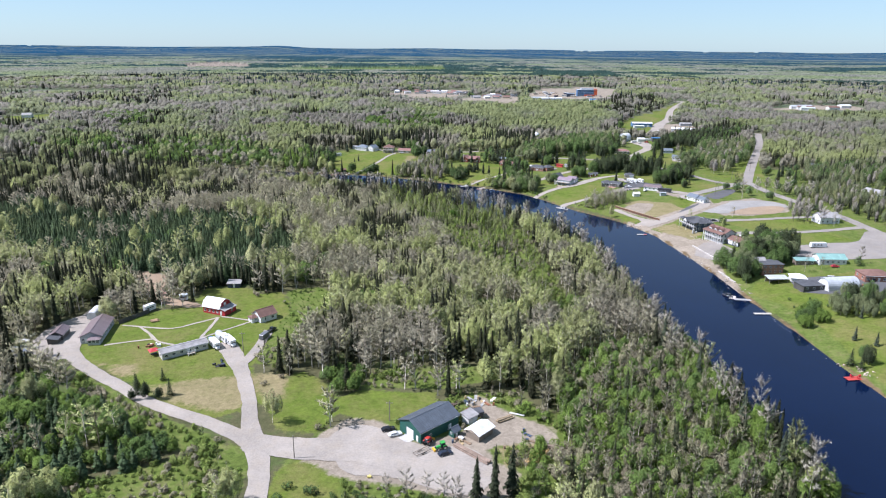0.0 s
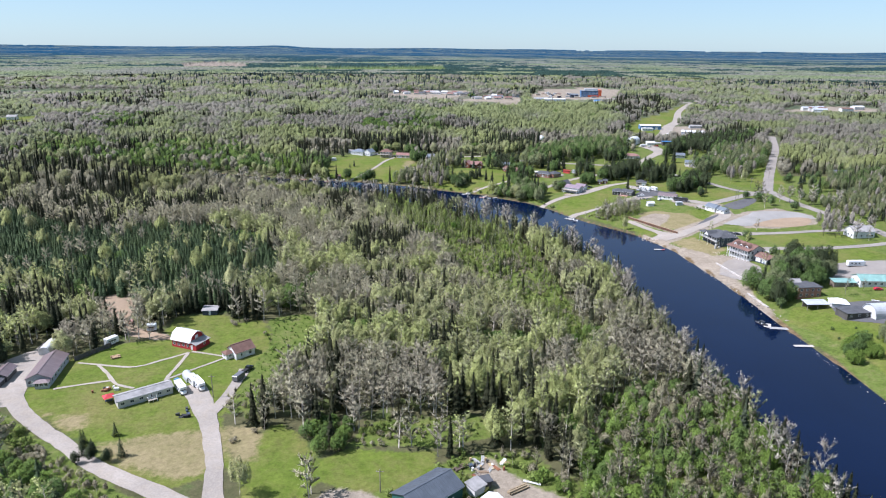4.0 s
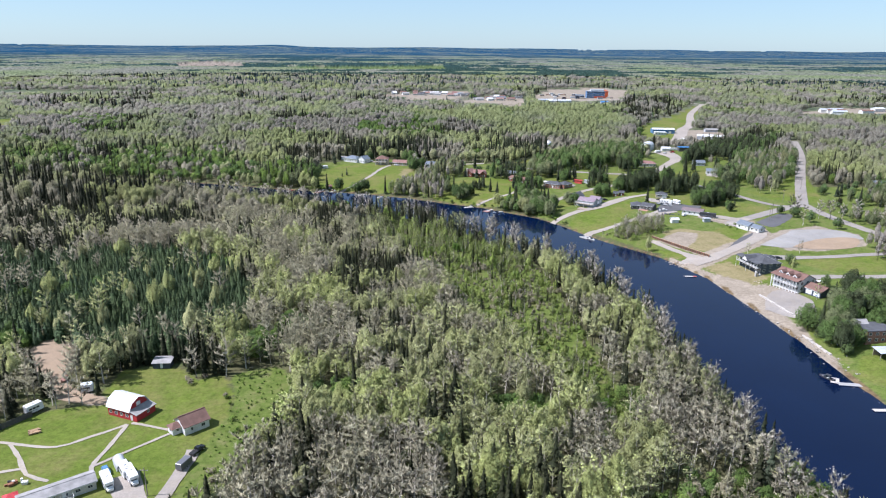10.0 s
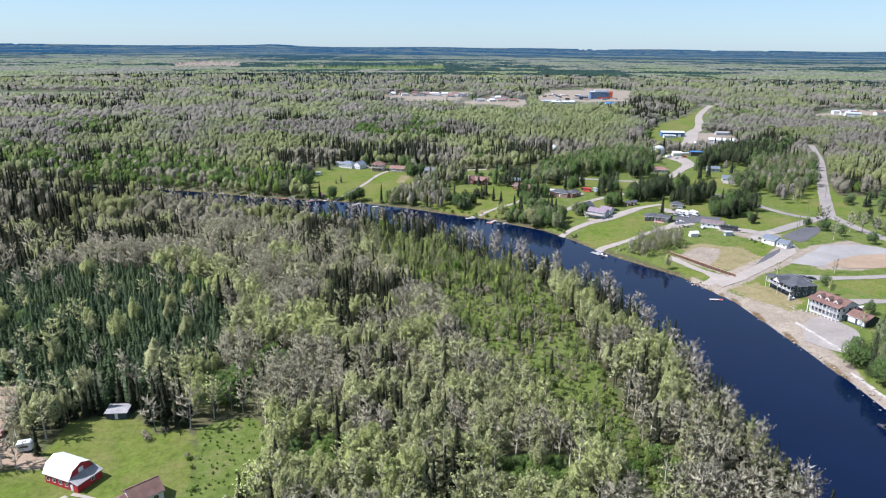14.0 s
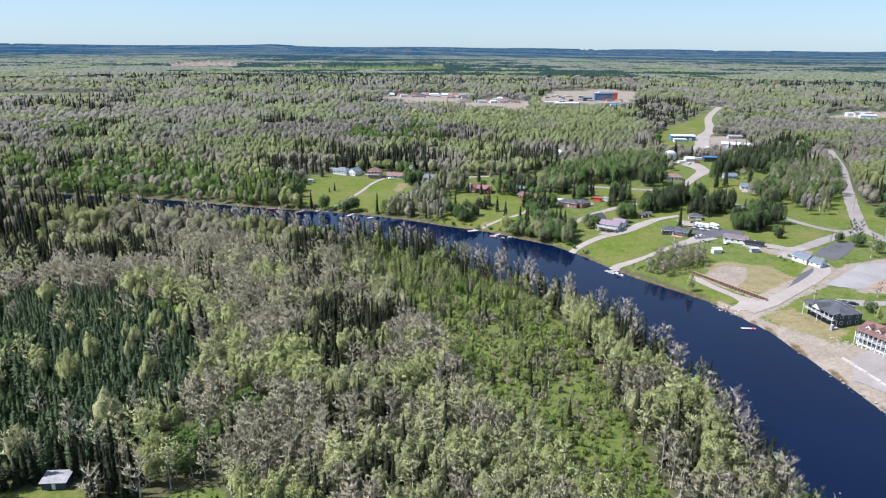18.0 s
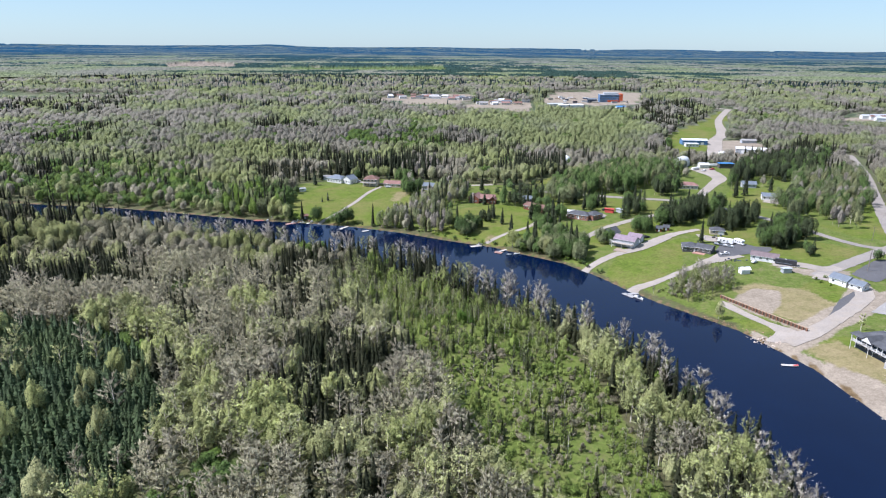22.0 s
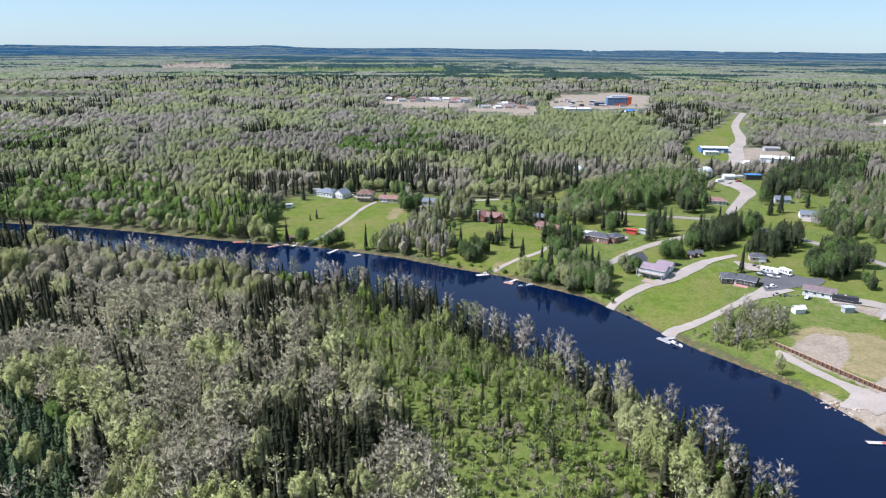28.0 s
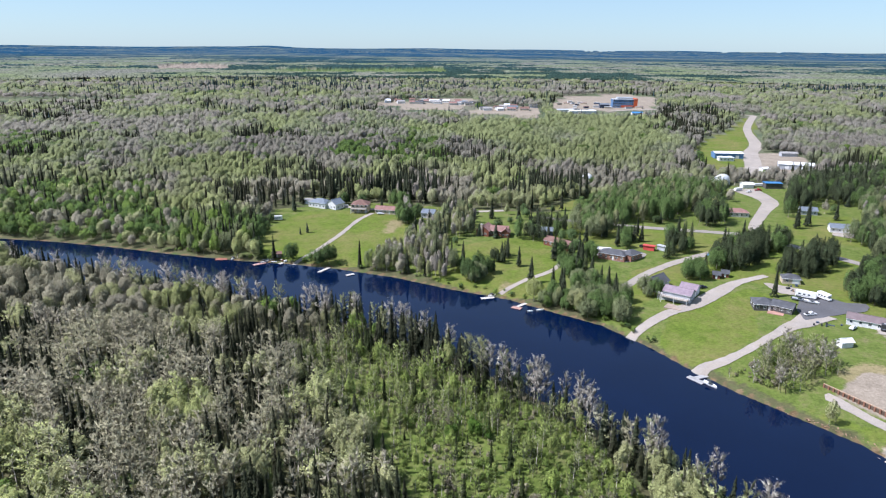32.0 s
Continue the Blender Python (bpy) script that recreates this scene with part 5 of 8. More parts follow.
def roof_part(house, kind, length, width, wall_h, rise, mat, over=0.45):
    """Roof and, under a gable, its end walls' outline. The ridge runs along x."""
    a, b = length / 2 + over, width / 2 + over
    drop = rise * over / (width / 2) if width else 0
    bm = bmesh.new()
    t = 0.16
    if kind == "gable":
        slabs(bm, [(-b, wall_h - drop), (0, wall_h + rise), (b, wall_h - drop)], t, -a, a)
    elif kind == "shed":
        slabs(bm, [(-b, wall_h - 0.1), (b, wall_h + rise)], t, -a, a)
    elif kind == "flat":
        box(bm, -a, a, -b, b, wall_h, wall_h + 0.3)
    elif kind == "gambrel":
        slabs(bm, [(-b, wall_h - 0.1), (-width * 0.36, wall_h + rise * 0.66), (0, wall_h + rise), (width * 0.36, wall_h + rise * 0.66), (b, wall_h - 0.1)], t, -a, a)
    elif kind == "arch":
        pts = [(-math.cos(math.pi * k / 12) * width / 2, wall_h + math.sin(math.pi * k / 12) * rise) for k in range(13)]
        slabs(bm, pts, t, -a, a)
    else:
        run = min(width / 2, length / 2 - 0.4)
        lo = wall_h - drop
        base = [bm.verts.new(c) for c in ((-a, -b, lo), (a, -b, lo), (a, b, lo), (-a, b, lo))]
        r = [bm.verts.new((-length / 2 + run, 0, wall_h + rise)), bm.verts.new((length / 2 - run, 0, wall_h + rise))]
        for f in ((base[0], base[1], r[1], r[0]), (base[1], base[2], r[1]), (base[2], base[3], r[0], r[1]), (base[3], base[0], r[0]), (base[3], base[2], base[1], base[0])):
            bm.faces.new(f)
    return part("roof", bm, mat, house)


def house(name, x, y, length, width, turn, wall_h, rise, wall, roof, label, kind="gable", windows="", doors="", chimney=None, category="house", storeys=1, ridge=True, win=(1.1, 1.1), group="", base=0.0):
    """A building: windows as 'face:count', doors as 'face:place'; faces s e n w are -y, +x, +y, -x of its own axes."""
    ob = thing(name, x, y, turn, label, category, group=group, free=max(length, width) * 0.62)
    ob.matrix_basis.translation.z += base
    face_no = {"s": 0, "e": 1, "n": 2, "w": 3}
    bm = bmesh.new()
    lw, ww = length / 2, width / 2
    if kind == "gable":
        prof = [(-ww, -1.2), (ww, -1.2), (ww, wall_h), (0, wall_h + rise), (-ww, wall_h)]
    elif kind == "gambrel":
        prof = [(-ww, -1.2), (ww, -1.2), (ww, wall_h), (width * 0.36, wall_h + rise * 0.64), (0, wall_h + rise * 0.97), (-width * 0.36, wall_h + rise * 0.64), (-ww, wall_h)]
    elif kind == "arch":
        prof = [(-ww, -1.2), (ww, -1.2)] + [(math.cos(math.pi * k / 12) * ww, wall_h + math.sin(math.pi * k / 12) * rise) for k in range(13)]
    elif kind == "shed":
        prof = [(-ww, -1.2), (ww, -1.2), (ww, wall_h + rise - 0.05), (-ww, wall_h)]
    else:
        prof = [(-ww, -1.2), (ww, -1.2), (ww, wall_h), (-ww, wall_h)]
    prism(bm, prof, -lw, lw)
    part("wall", bm, wall, ob)
    r = roof_part(ob, kind, length, width, wall_h, rise, roof)
    if ridge and kind in ("gable", "gambrel"):
        part("ridge_cap", one_box(-lw - 0.45, lw + 0.45, -0.18, 0.18, wall_h + rise + 0.1, wall_h + rise + 0.22), roof, r)
    if kind in ("gable", "hip") and length > 6:
        for s in (-1, 1):
            part("gutter", one_box(-lw - 0.4, lw + 0.4, s * (ww + 0.42) - 0.07, s * (ww + 0.42) + 0.07, wall_h - 0.22 - rise * 0.45 / max(ww, 1) + 0.1, wall_h - 0.08 - rise * 0.45 / max(ww, 1) + 0.1), WHITE, r)
    for item in windows.split():
        f, n = item.split(":")
        n = int(n)
        span = length if f in "sn" else width
        for st in range(storeys):
            z = 0.95 + st * wall_h / storeys
            for k in range(n):
                u = -span / 2 + span * (k + 0.5) / n
                off = ww if f in "sn" else lw
                px, py = {"s": (u, -off), "n": (-u, off), "e": (off, u), "w": (-off, -u)}[f]
                add_window(ob, px, py, z, *win, face_no[f])
    for item in doors.split():
        f, u = item.split(":")[:2]
        big = item.endswith("!")
        u = float(u.rstrip("!"))
        off = ww if f in "sn" else lw
        px, py = {"s": (u, -off), "n": (-u, off), "e": (off, u), "w": (-off, -u)}[f]
        add_door(ob, px, py, 3.4 if big else 0.95, min(3.0, wall_h - 0.3) if big else 2.05, face_no[f], WHITE, "garage_door" if big else "door")
    if chimney:
        cx, cy, w = chimney
        bm = one_box(cx - w / 2, cx + w / 2, cy - w / 2, cy + w / 2, 0, wall_h + rise + 0.9, bevel=0.03)
        c = part("chimney", bm, paint("chimney_stone", (0.42, 0.34, 0.27), 0.9), ob)
        part("chimney_cap", one_box(cx - w / 2 - 0.1, cx + w / 2 + 0.1, cy - w / 2 - 0.1, cy + w / 2 + 0.1, wall_h + rise + 0.9, wall_h + rise + 1.05), CONCRETE, c)
    return ob


def add_deck(ob, x0, x1, y0, y1, z, mat=None, rail=True, posts=True):
    """A raised deck with posts and a railing on its outer sides."""
    d = part("deck", one_box(x0, x1, y0, y1, z - 0.18, z), mat or TIMBER, ob)
    for px in (x0 + 0.1, x1 - 0.1, (x0 + x1) / 2):
        for py in (y0 + 0.1, y1 - 0.1):
            if posts and z > 0.3:
                part("post", one_box(px - 0.08, px + 0.08, py - 0.08, py + 0.08, -1.2, z - 0.18), WHITE, d)
    if rail:
        bm = bmesh.new()
        box(bm, x0, x1, y0 - 0.04, y0 + 0.04, z + 0.9, z + 1.0)
        box(bm, x0 - 0.04, x0 + 0.04, y0, y1, z + 0.9, z + 1.0)
        box(bm, x1 - 0.04, x1 + 0.04, y0, y1, z + 0.9, z + 1.0)
        n = max(2, int((x1 - x0) / 0.5))
        for k in range(n + 1):
            px = x0 + (x1 - x0) * k / n
            box(bm, px - 0.03, px + 0.03, y0 - 0.03, y0 + 0.03, z, z + 0.9)
        part("railing", bm, WHITE, d)
    return d


WHEELS = {}


def add_wheel(ob, x, y, r, w=0.24):
    if r not in WHEELS:
        t, m = bpy.data.meshes.new("tyre"), bpy.data.meshes.new("rim")
        bm = bmesh.new()
        tube(bm, (0, -w / 2, 0), (0, w / 2, 0), r, sides=12)
        bm.to_mesh(t)
        t.materials.append(BLACK)
        bm = bmesh.new()
        tube(bm, (0, -w / 2 - 0.02, 0), (0, w / 2 + 0.02, 0), r * 0.58, sides=10)
        bm.to_mesh(m)
        m.materials.append(CHROME)
        WHEELS[r] = (t, m)
    t, m = WHEELS[r]
    o = new("wheel", t)
    o.parent = ob
    o.location = (x, y, r)
    p = new("rim", m)
    p.parent = o


def loft(sections):
    """Rounded box body: cross sections of (x, half width, bottom, top)."""
    bm = bmesh.new()
    rings = []
    for x, hw, z0, z1 in sections:
        c = min(0.12, (z1 - z0) * 0.3)
        rings.append([bm.verts.new((x, y, z)) for y, z in ((-hw + 0.05, z0), (hw - 0.05, z0), (hw, z0 + c), (hw, z1 - c), (hw - c, z1), (-hw + c, z1), (-hw, z1 - c), (-hw, z0 + c))])
    n = 8
    for a, b in zip(rings[:-1], rings[1:]):
        for k in range(n):
            bm.faces.new((a[k], a[(k + 1) % n], b[(k + 1) % n], b[k]))
    bm.faces.new(rings[0][::-1])
    bm.faces.new(rings[-1])
    return bm


def car(x, y, turn, c, label, kind="sedan", z=None):
    """A parked car, van or pickup; its nose looks along its own +x."""
    ob = thing("pickup_truck" if kind == "pickup" else "car", x, y, turn, label, "pickup truck" if kind == "pickup" else "car", z, "parked vehicles", 3.5)
    coat = paint("car_paint_" + label.split()[0], c, 0.25, 0.1, 0.5, 2, 0.1)
    L = 5.6 if kind == "pickup" else 4.6
    hw = 0.98 if kind == "pickup" else 0.9
    body_top = 1.05 if kind == "pickup" else 0.92
    body = part("body", loft([(-L / 2, hw * 0.85, 0.45, body_top - 0.1), (-L / 2 + 0.25, hw, 0.32, body_top), (L / 2 - 0.5, hw, 0.32, body_top), (L / 2 - 0.1, hw * 0.92, 0.36, body_top - 0.12), (L / 2, hw * 0.8, 0.45, body_top - 0.3)]), coat, ob)
    if kind == "pickup":
        cab = loft([(-0.4, hw * 0.92, body_top, body_top + 0.05), (-0.3, hw * 0.82, body_top, 1.8), (0.95, hw * 0.8, body_top, 1.8), (1.7, hw * 0.9, body_top, body_top + 0.05)])
        part("bed", one_box(-L / 2 + 0.15, -0.5, -hw + 0.12, hw - 0.12, body_top - 0.05, body_top + 0.02), BLACK, body)
        part("glass", one_box(-0.33, 1.2, -hw * 0.84, hw * 0.84, body_top + 0.18, 1.6), GLASS, body)
    else:
        cab = loft([(-L / 2 + 0.35, hw * 0.9, body_top, body_top + 0.05), (-L / 2 + 0.9, hw * 0.78, body_top, 1.45), (0.35, hw * 0.78, body_top, 1.45), (1.15, hw * 0.9, body_top, body_top + 0.05)])
        part("glass", one_box(-L / 2 + 0.75, 0.6, -hw * 0.83, hw * 0.83, body_top + 0.12, 1.3), GLASS, body)
    part("cabin", cab, coat, ob)
    for sy in (-1, 1):
        part("headlight", one_box(L / 2 - 0.12, L / 2 - 0.02, sy * hw * 0.62 - 0.16, sy * hw * 0.62 + 0.16, 0.6, 0.75), CHROME, body)
        for sx in (-1, 1):
            add_wheel(ob, sx * L * 0.31, sy * (hw - 0.1), 0.38 if kind == "pickup" else 0.33)
    return ob


def camper(x, y, turn, label, length=7.5, kind="motorhome", c=(0.74, 0.74, 0.72), z=None):
    """A motorhome, coach or towed trailer; its nose looks along its own +x."""
    name = {"motorhome": "motorhome", "coach": "motor_coach", "trailer": "travel_trailer", "box": "cargo_trailer"}[kind]
    ob = thing(name, x, y, turn, label, name.replace("_", " "), z, "parked vehicles", 5.0)
    coat = paint("shell_" + label.split()[0] + "_" + label.split()[1], c, 0.35, 0, 0.4, 1.5, 0.08)
    hw, top = (1.25, 3.2) if kind != "box" else (1.1, 2.5)
    a, b = -length / 2, length / 2
    if kind == "motorhome":
        body = part("body", loft([(a, hw * 0.97, 0.5, top - 0.1), (a + 0.2, hw, 0.45, top), (b - 2.0, hw, 0.45, top), (b - 1.7, hw * 0.98, 1.95, top), (b - 0.7, hw * 0.95, 2.05, top - 0.25)]), coat, ob)
        cab = part("cab", loft([(b - 2.0, 0.95, 0.45, 2.0), (b - 1.3, 0.95, 0.45, 2.0), (b - 0.8, 0.92, 0.45, 1.25), (b, 0.8, 0.5, 1.1)]), coat, ob)
        part("windscreen", one_box(b - 1.15, b - 0.95, -0.8, 0.8, 1.25, 1.85), GLASS, cab)
    else:
        body = part("body", loft([(a, hw * 0.95, 0.5, top - 0.15), (a + 0.2, hw, 0.45, top), (b - 0.4, hw, 0.45, top), (b, hw * 0.95, 0.7, top - 0.4)]), coat, ob)
        if kind == "coach":
            part("windscreen", one_box(b - 0.12, b + 0.02, -1.0, 1.0, 1.3, 2.5), GLASS, body)
        else:
            bm = bmesh.new()
            tube(bm, (b - 0.1, -0.5, 0.5), (b + 1.2, 0, 0.5), 0.05, sides=5)
            tube(bm, (b - 0.1, 0.5, 0.5), (b + 1.2, 0, 0.5), 0.05, sides=5)
            part("tow_bar", bm, BLACK, ob)
    for sy in (-1, 1):
        if kind != "box":
            for k in range(3):
                cx = a + length * (0.2 + 0.22 * k)
                part("side_window", one_box(cx - 0.5, cx + 0.5, sy * hw - 0.03, sy * hw + 0.03, 1.6, 2.25), GLASS, body)
            part("stripe", one_box(a + 0.3, b - 2.1, sy * hw - 0.015, sy * hw + 0.015, 1.05, 1.25), paint("stripe_grey", (0.2, 0.22, 0.25), 0.4), body)
        for wx in ((a + length * 0.25, b - 0.9) if kind in ("motorhome", "coach") else (-0.45, 0.45)):
            add_wheel(ob, wx, sy * (hw - 0.2), 0.4)
    if kind != "box":
        part("roof_vent", one_box(-0.6, 0.3, -0.35, 0.35, top, top + 0.25, bevel=0.05), WHITE, body)
        part("roof_vent", one_box(a + 1.0, a + 1.5, -0.25, 0.25, top, top + 0.14, bevel=0.04), WHITE, body)
    return ob


def boat(x, y, turn, label, length=6.0, c=(0.72, 0.72, 0.7), z=0.0, cabin=True):
    ob = thing("boat", x, y, turn, label, "boat", z, "boats")
    hw = length * 0.18
    bm = bmesh.new()
    rings = []
    for u, w in ((-0.5, 0.9), (-0.2, 1.0), (0.15, 0.92), (0.35, 0.6), (0.5, 0.04)):
        xx = u * length
        rings.append([bm.verts.new((xx, yy * w * hw, zz)) for yy, zz in ((-1, 0.75), (-0.8, 0.15), (0, -0.2), (0.8, 0.15), (1, 0.75), (0.8, 0.72), (0.6, 0.35), (-0.6, 0.35), (-0.8, 0.72))])
    for a, b in zip(rings[:-1], rings[1:]):
        for k in range(9):
            bm.faces.new((a[k], a[(k + 1) % 9], b[(k + 1) % 9], b[k]))
    bm.faces.new(rings[0][::-1])
    bm.faces.new(rings[-1])
    hull = part("hull", bm, paint("hull_" + label.split()[0], c, 0.3, 0, 0.5), ob)
    if cabin:
        part("windshield", one_box(length * 0.05, length * 0.12, -hw * 0.75, hw * 0.75, 0.7, 1.25), GLASS, ob)
        part("canopy", one_box(-length * 0.25, length * 0.08, -hw * 0.8, hw * 0.8, 1.75, 1.85, bevel=0.03), paint("canvas_black", (0.04, 0.045, 0.05), 0.8), ob)
        bm = bmesh.new()
        for px in (-length * 0.23, length * 0.06):
            for py in (-hw * 0.7, hw * 0.7):
                tube(bm, (px, py, 0.6), (px, py, 1.76), 0.03, sides=5)
        part("canopy_frame", bm, CHROME, ob)
    for py in (-hw * 0.4, hw * 0.4):
        part("seat", one_box(-length * 0.15, -length * 0.05, py - 0.25, py + 0.25, 0.35, 0.85, bevel=0.04), WHITE, hull)
    part("outboard_motor", one_box(-length * 0.5 - 0.4, -length * 0.5, -0.2, 0.2, 0.1, 1.0, bevel=0.06), BLACK, ob)
    return ob


def dock(x, y, turn, length, width, label, c=None, floats=True, z=0.35):
    """A floating dock of planks on a frame; it reaches along its own x."""
    ob = thing("dock", x, y, turn, label, "dock", 0.0, "docks along the river")
    mat = c or TIMBER
    n = max(3, int(length / 0.6))
    me = None
    for k in range(n):
        x0 = -length / 2 + length * k / n
        if me is None:
            me = bpy.data.meshes.new("plank")
            bm = one_box(0, length / n - 0.05, -width / 2, width / 2, z - 0.06, z)
            bm.to_mesh(me)
            me.materials.append(mat)
        p = new("plank", me)
        p.parent = ob
        p.location = (x0, 0, 0)
    for s in (-1, 1):
        part("beam", one_box(-length / 2, length / 2, s * (width / 2 - 0.1) - 0.06, s * (width / 2 - 0.1) + 0.06, z - 0.26, z - 0.06), mat, ob)
    if floats:
        for k in (-0.35, 0.35):
            part("float", one_box(length * k - 0.5, length * k + 0.5, -width / 2 + 0.15, width / 2 - 0.15, -0.2, z - 0.2, bevel=0.08), BLACK, ob)
    return ob


def utility_pole(x, y, height_m=9.0, arms=True, turn=0):
    ob = thing("utility_pole", x, y, turn, "weathered grey wooden utility pole with a cross-arm", "utility pole", group="utility poles")
    bm = bmesh.new()
    tube(bm, (0, 0, -0.5), (0, 0, height_m), 0.17, 0.11, 8)
    part("pole", bm, paint("pole_wood", (0.22, 0.19, 0.16), 0.9), ob)
    if arms:
        a = part("cross_arm", one_box(-1.1, 1.1, -0.07, 0.07, height_m - 0.9, height_m - 0.75), TIMBER, ob)
        for k in (-0.95, 0, 0.95):
            bm = bmesh.new()
            tube(bm, (k, 0, height_m - 0.75), (k, 0, height_m - 0.5), 0.05, 0.03, 6)
            part("insulator", bm, CONCRETE, a)
    return ob


def cable(a, b, sag=0.8):
    pts = [Vector(a).lerp(Vector(b), k / 10) - Vector((0, 0, sag * 4 * (k / 10) * (1 - k / 10))) for k in range(11)]
    bm = bmesh.new()
    for p, q in zip(pts[:-1], pts[1:]):
        tube(bm, p, q, 0.025, sides=4)
    me = bpy.data.meshes.new("power_line")
    bm.to_mesh(me)
    me.materials.append(BLACK)
    return tagged(new("power_line", me), "thin black overhead power line between poles", "cable", kind="structure")


def log_pile(x, y, turn, n, length, radius, c, label):
    ob = thing("log_pile", x, y, turn, label, "log pile", group="log piles")
    rng = random.Random(int(x * 7 + y))
    mat = paint("log_" + label.split()[0], c, 0.85, amount=0.35)
    row, k, zz, left = n, 0, 0.0, n
    per = max(2, int(math.ceil(n ** 0.5 * 1.3)))
    level = 0
    while left > 0:
        m = min(per - level if per - level > 0 else 1, left)
        for j in range(m):
            bm = bmesh.new()
            yy = (j - (m - 1) / 2) * radius * 2.05
            zc = radius + level * radius * 1.75
            sh = rng.uniform(-0.4, 0.4)
            tube(bm, (-length / 2 + sh, yy, zc), (length / 2 + sh, yy + rng.uniform(-0.1, 0.1), zc), radius * rng.uniform(0.85, 1.05), radius * rng.uniform(0.7, 0.95), 7)
            part("log", bm, mat, ob)
        left -= m
        level += 1
    return ob


def beams(x, y, turn, n, length, size, c, label):
    ob = thing("timber_stack", x, y, turn, label, "timber", group="timber stacks")
    mat = paint("sawn_" + label.split()[0], c, 0.7, amount=0.2)
    for k in range(n):
        yy = (k - (n - 1) / 2) * size * 1.25
        part("beam", one_box(-length / 2 + (k % 2) * 0.5, length / 2 - (k % 3) * 0.4, yy - size / 2, yy + size / 2, 0.1, 0.1 + size, bevel=0.02), mat, ob)
    return ob


def tree_thing(kind, x, y, tint, size=1.0, wide=1.0, label="", seed=0, group="riverside trees"):
    """A single tree: trunk and limbs, and a crown of many small leaf blades."""
    key = "airy" if kind == "aspen" else "full" if kind == "leafy" else "conifer" if kind == "pine" else kind
    shapes = SHAPES[key][0]
    s = seed % len(shapes)
    mk = (key, s, tint)
    if mk not in TREE_MESH:
        tv, tt, tl, ts, tn = shapes[s]
        made = []
        for leaf, nm in ((0, "trunk"), (1, "crown")):
            use = (tl[tt[:, 0]] > 0.5) == bool(leaf)
            tr = tt[use]
            ids = np.unique(tr)
            back = np.zeros(len(tv), int)
            back[ids] = np.arange(len(ids))
            me = bpy.data.meshes.new(nm)
            me.from_pydata([tuple(map(float, v)) for v in tv[ids]], [], [tuple(map(int, t)) for t in back[tr]])
            me.materials.append(NEEDLE if not leaf or key in ("spruce", "airy") else LEAF)
            a = me.attributes.new("puff", "FLOAT_VECTOR", "POINT")
            a.data.foreach_set("vector", np.ascontiguousarray(tn[ids], np.float32).ravel())
            c = np.array(tint) if leaf else np.array(BARK_DARK if key in ("spruce", "bush", "conifer") else BARK_PALE)
            col = c[None] * ts[ids][:, None]
            a = me.attributes.new("tint", "FLOAT_COLOR", "POINT")
            a.data.foreach_set("color", np.concatenate([col, np.ones((len(ids), 1))], 1).astype(np.float32).ravel())
            made.append(me)
        TREE_MESH[mk] = made
    trunk, crown = TREE_MESH[mk]
    name = {"aspen": "aspen_tree", "spruce": "spruce_tree", "leafy": "leafy_tree", "pine": "pine_tree", "bush": "bush"}[kind]
    ob = new(name, None)
    ob.empty_display_size = 0.5
    ob.matrix_basis = pose(x, y, h(x, y) - 0.1, 0, 0, (seed * 67) % 360) @ Matrix.Diagonal((size * wide, size * wide, size, 1))
    for nm, me in (("trunk", trunk), ("crown", crown)):
        o = new(nm, me)
        o.parent = ob
    return tagged(ob, label or {"aspen": "slender aspen with a thin twiggy pale crown", "spruce": "dark narrow spruce with drooping branches", "leafy": "round green tree in full leaf", "bush": "low green rounded bush"}[kind],
                  "bush" if kind == "bush" else "tree", group)


TREE_MESH = {}
GREYISH = (0.540, 0.500, 0.410)

# ---- wall and roof finishes ----
def siding(name, c):
    return ribbed("siding_" + name, c, 0.22, 0.6, 0, "Z", 0.25)


def shingle(name, c):
    return paint("shingles_" + name, c, 0.9, 0, 0.2, 2.5, 0.3)


def sheeting(name, c):
    return ribbed("metal_roof_" + name, c, 0.4, 0.4, 0.15, "X", 0.25)


S_WHITE, S_CREAM, S_GREY = siding("white", (0.66, 0.66, 0.64)), siding("cream", (0.52, 0.50, 0.44)), siding("grey", (0.40, 0.42, 0.44))
S_DARK, S_GREEN, S_RED, S_NAVY = siding("charcoal", (0.09, 0.085, 0.08)), siding("green", (0.025, 0.095, 0.075)), siding("barn_red", (0.38, 0.035, 0.04)), siding("navy", (0.055, 0.07, 0.10))
S_LOG, S_BRICK, S_TAN, S_WOOD = siding("log", (0.17, 0.062, 0.038)), siding("brick", (0.28, 0.14, 0.10)), siding("tan", (0.45, 0.38, 0.29)), ribbed("rough_boards", (0.22, 0.18, 0.14), 0.2, 0.9, 0, "X", 0.5)
R_SLATE, R_BROWN, R_GREY, R_DARK = sheeting("slate", (0.10, 0.115, 0.135)), shingle("brown", (0.175, 0.105, 0.085)), shingle("grey", (0.30, 0.29, 0.28)), shingle("charcoal", (0.085, 0.088, 0.095))
R_MAUVE, R_WHITE, R_TEAL, R_PLUM = sheeting("mauve", (0.20, 0.155, 0.155)), sheeting("white", (0.72, 0.72, 0.71)), sheeting("teal", (0.24, 0.40, 0.36)), sheeting("plum", (0.27, 0.21, 0.24))
R_RED, R_BLUE, R_STEEL = shingle("red", (0.25, 0.145, 0.125)), sheeting("blue", (0.17, 0.195, 0.225)), sheeting("steel", (0.48, 0.50, 0.52))

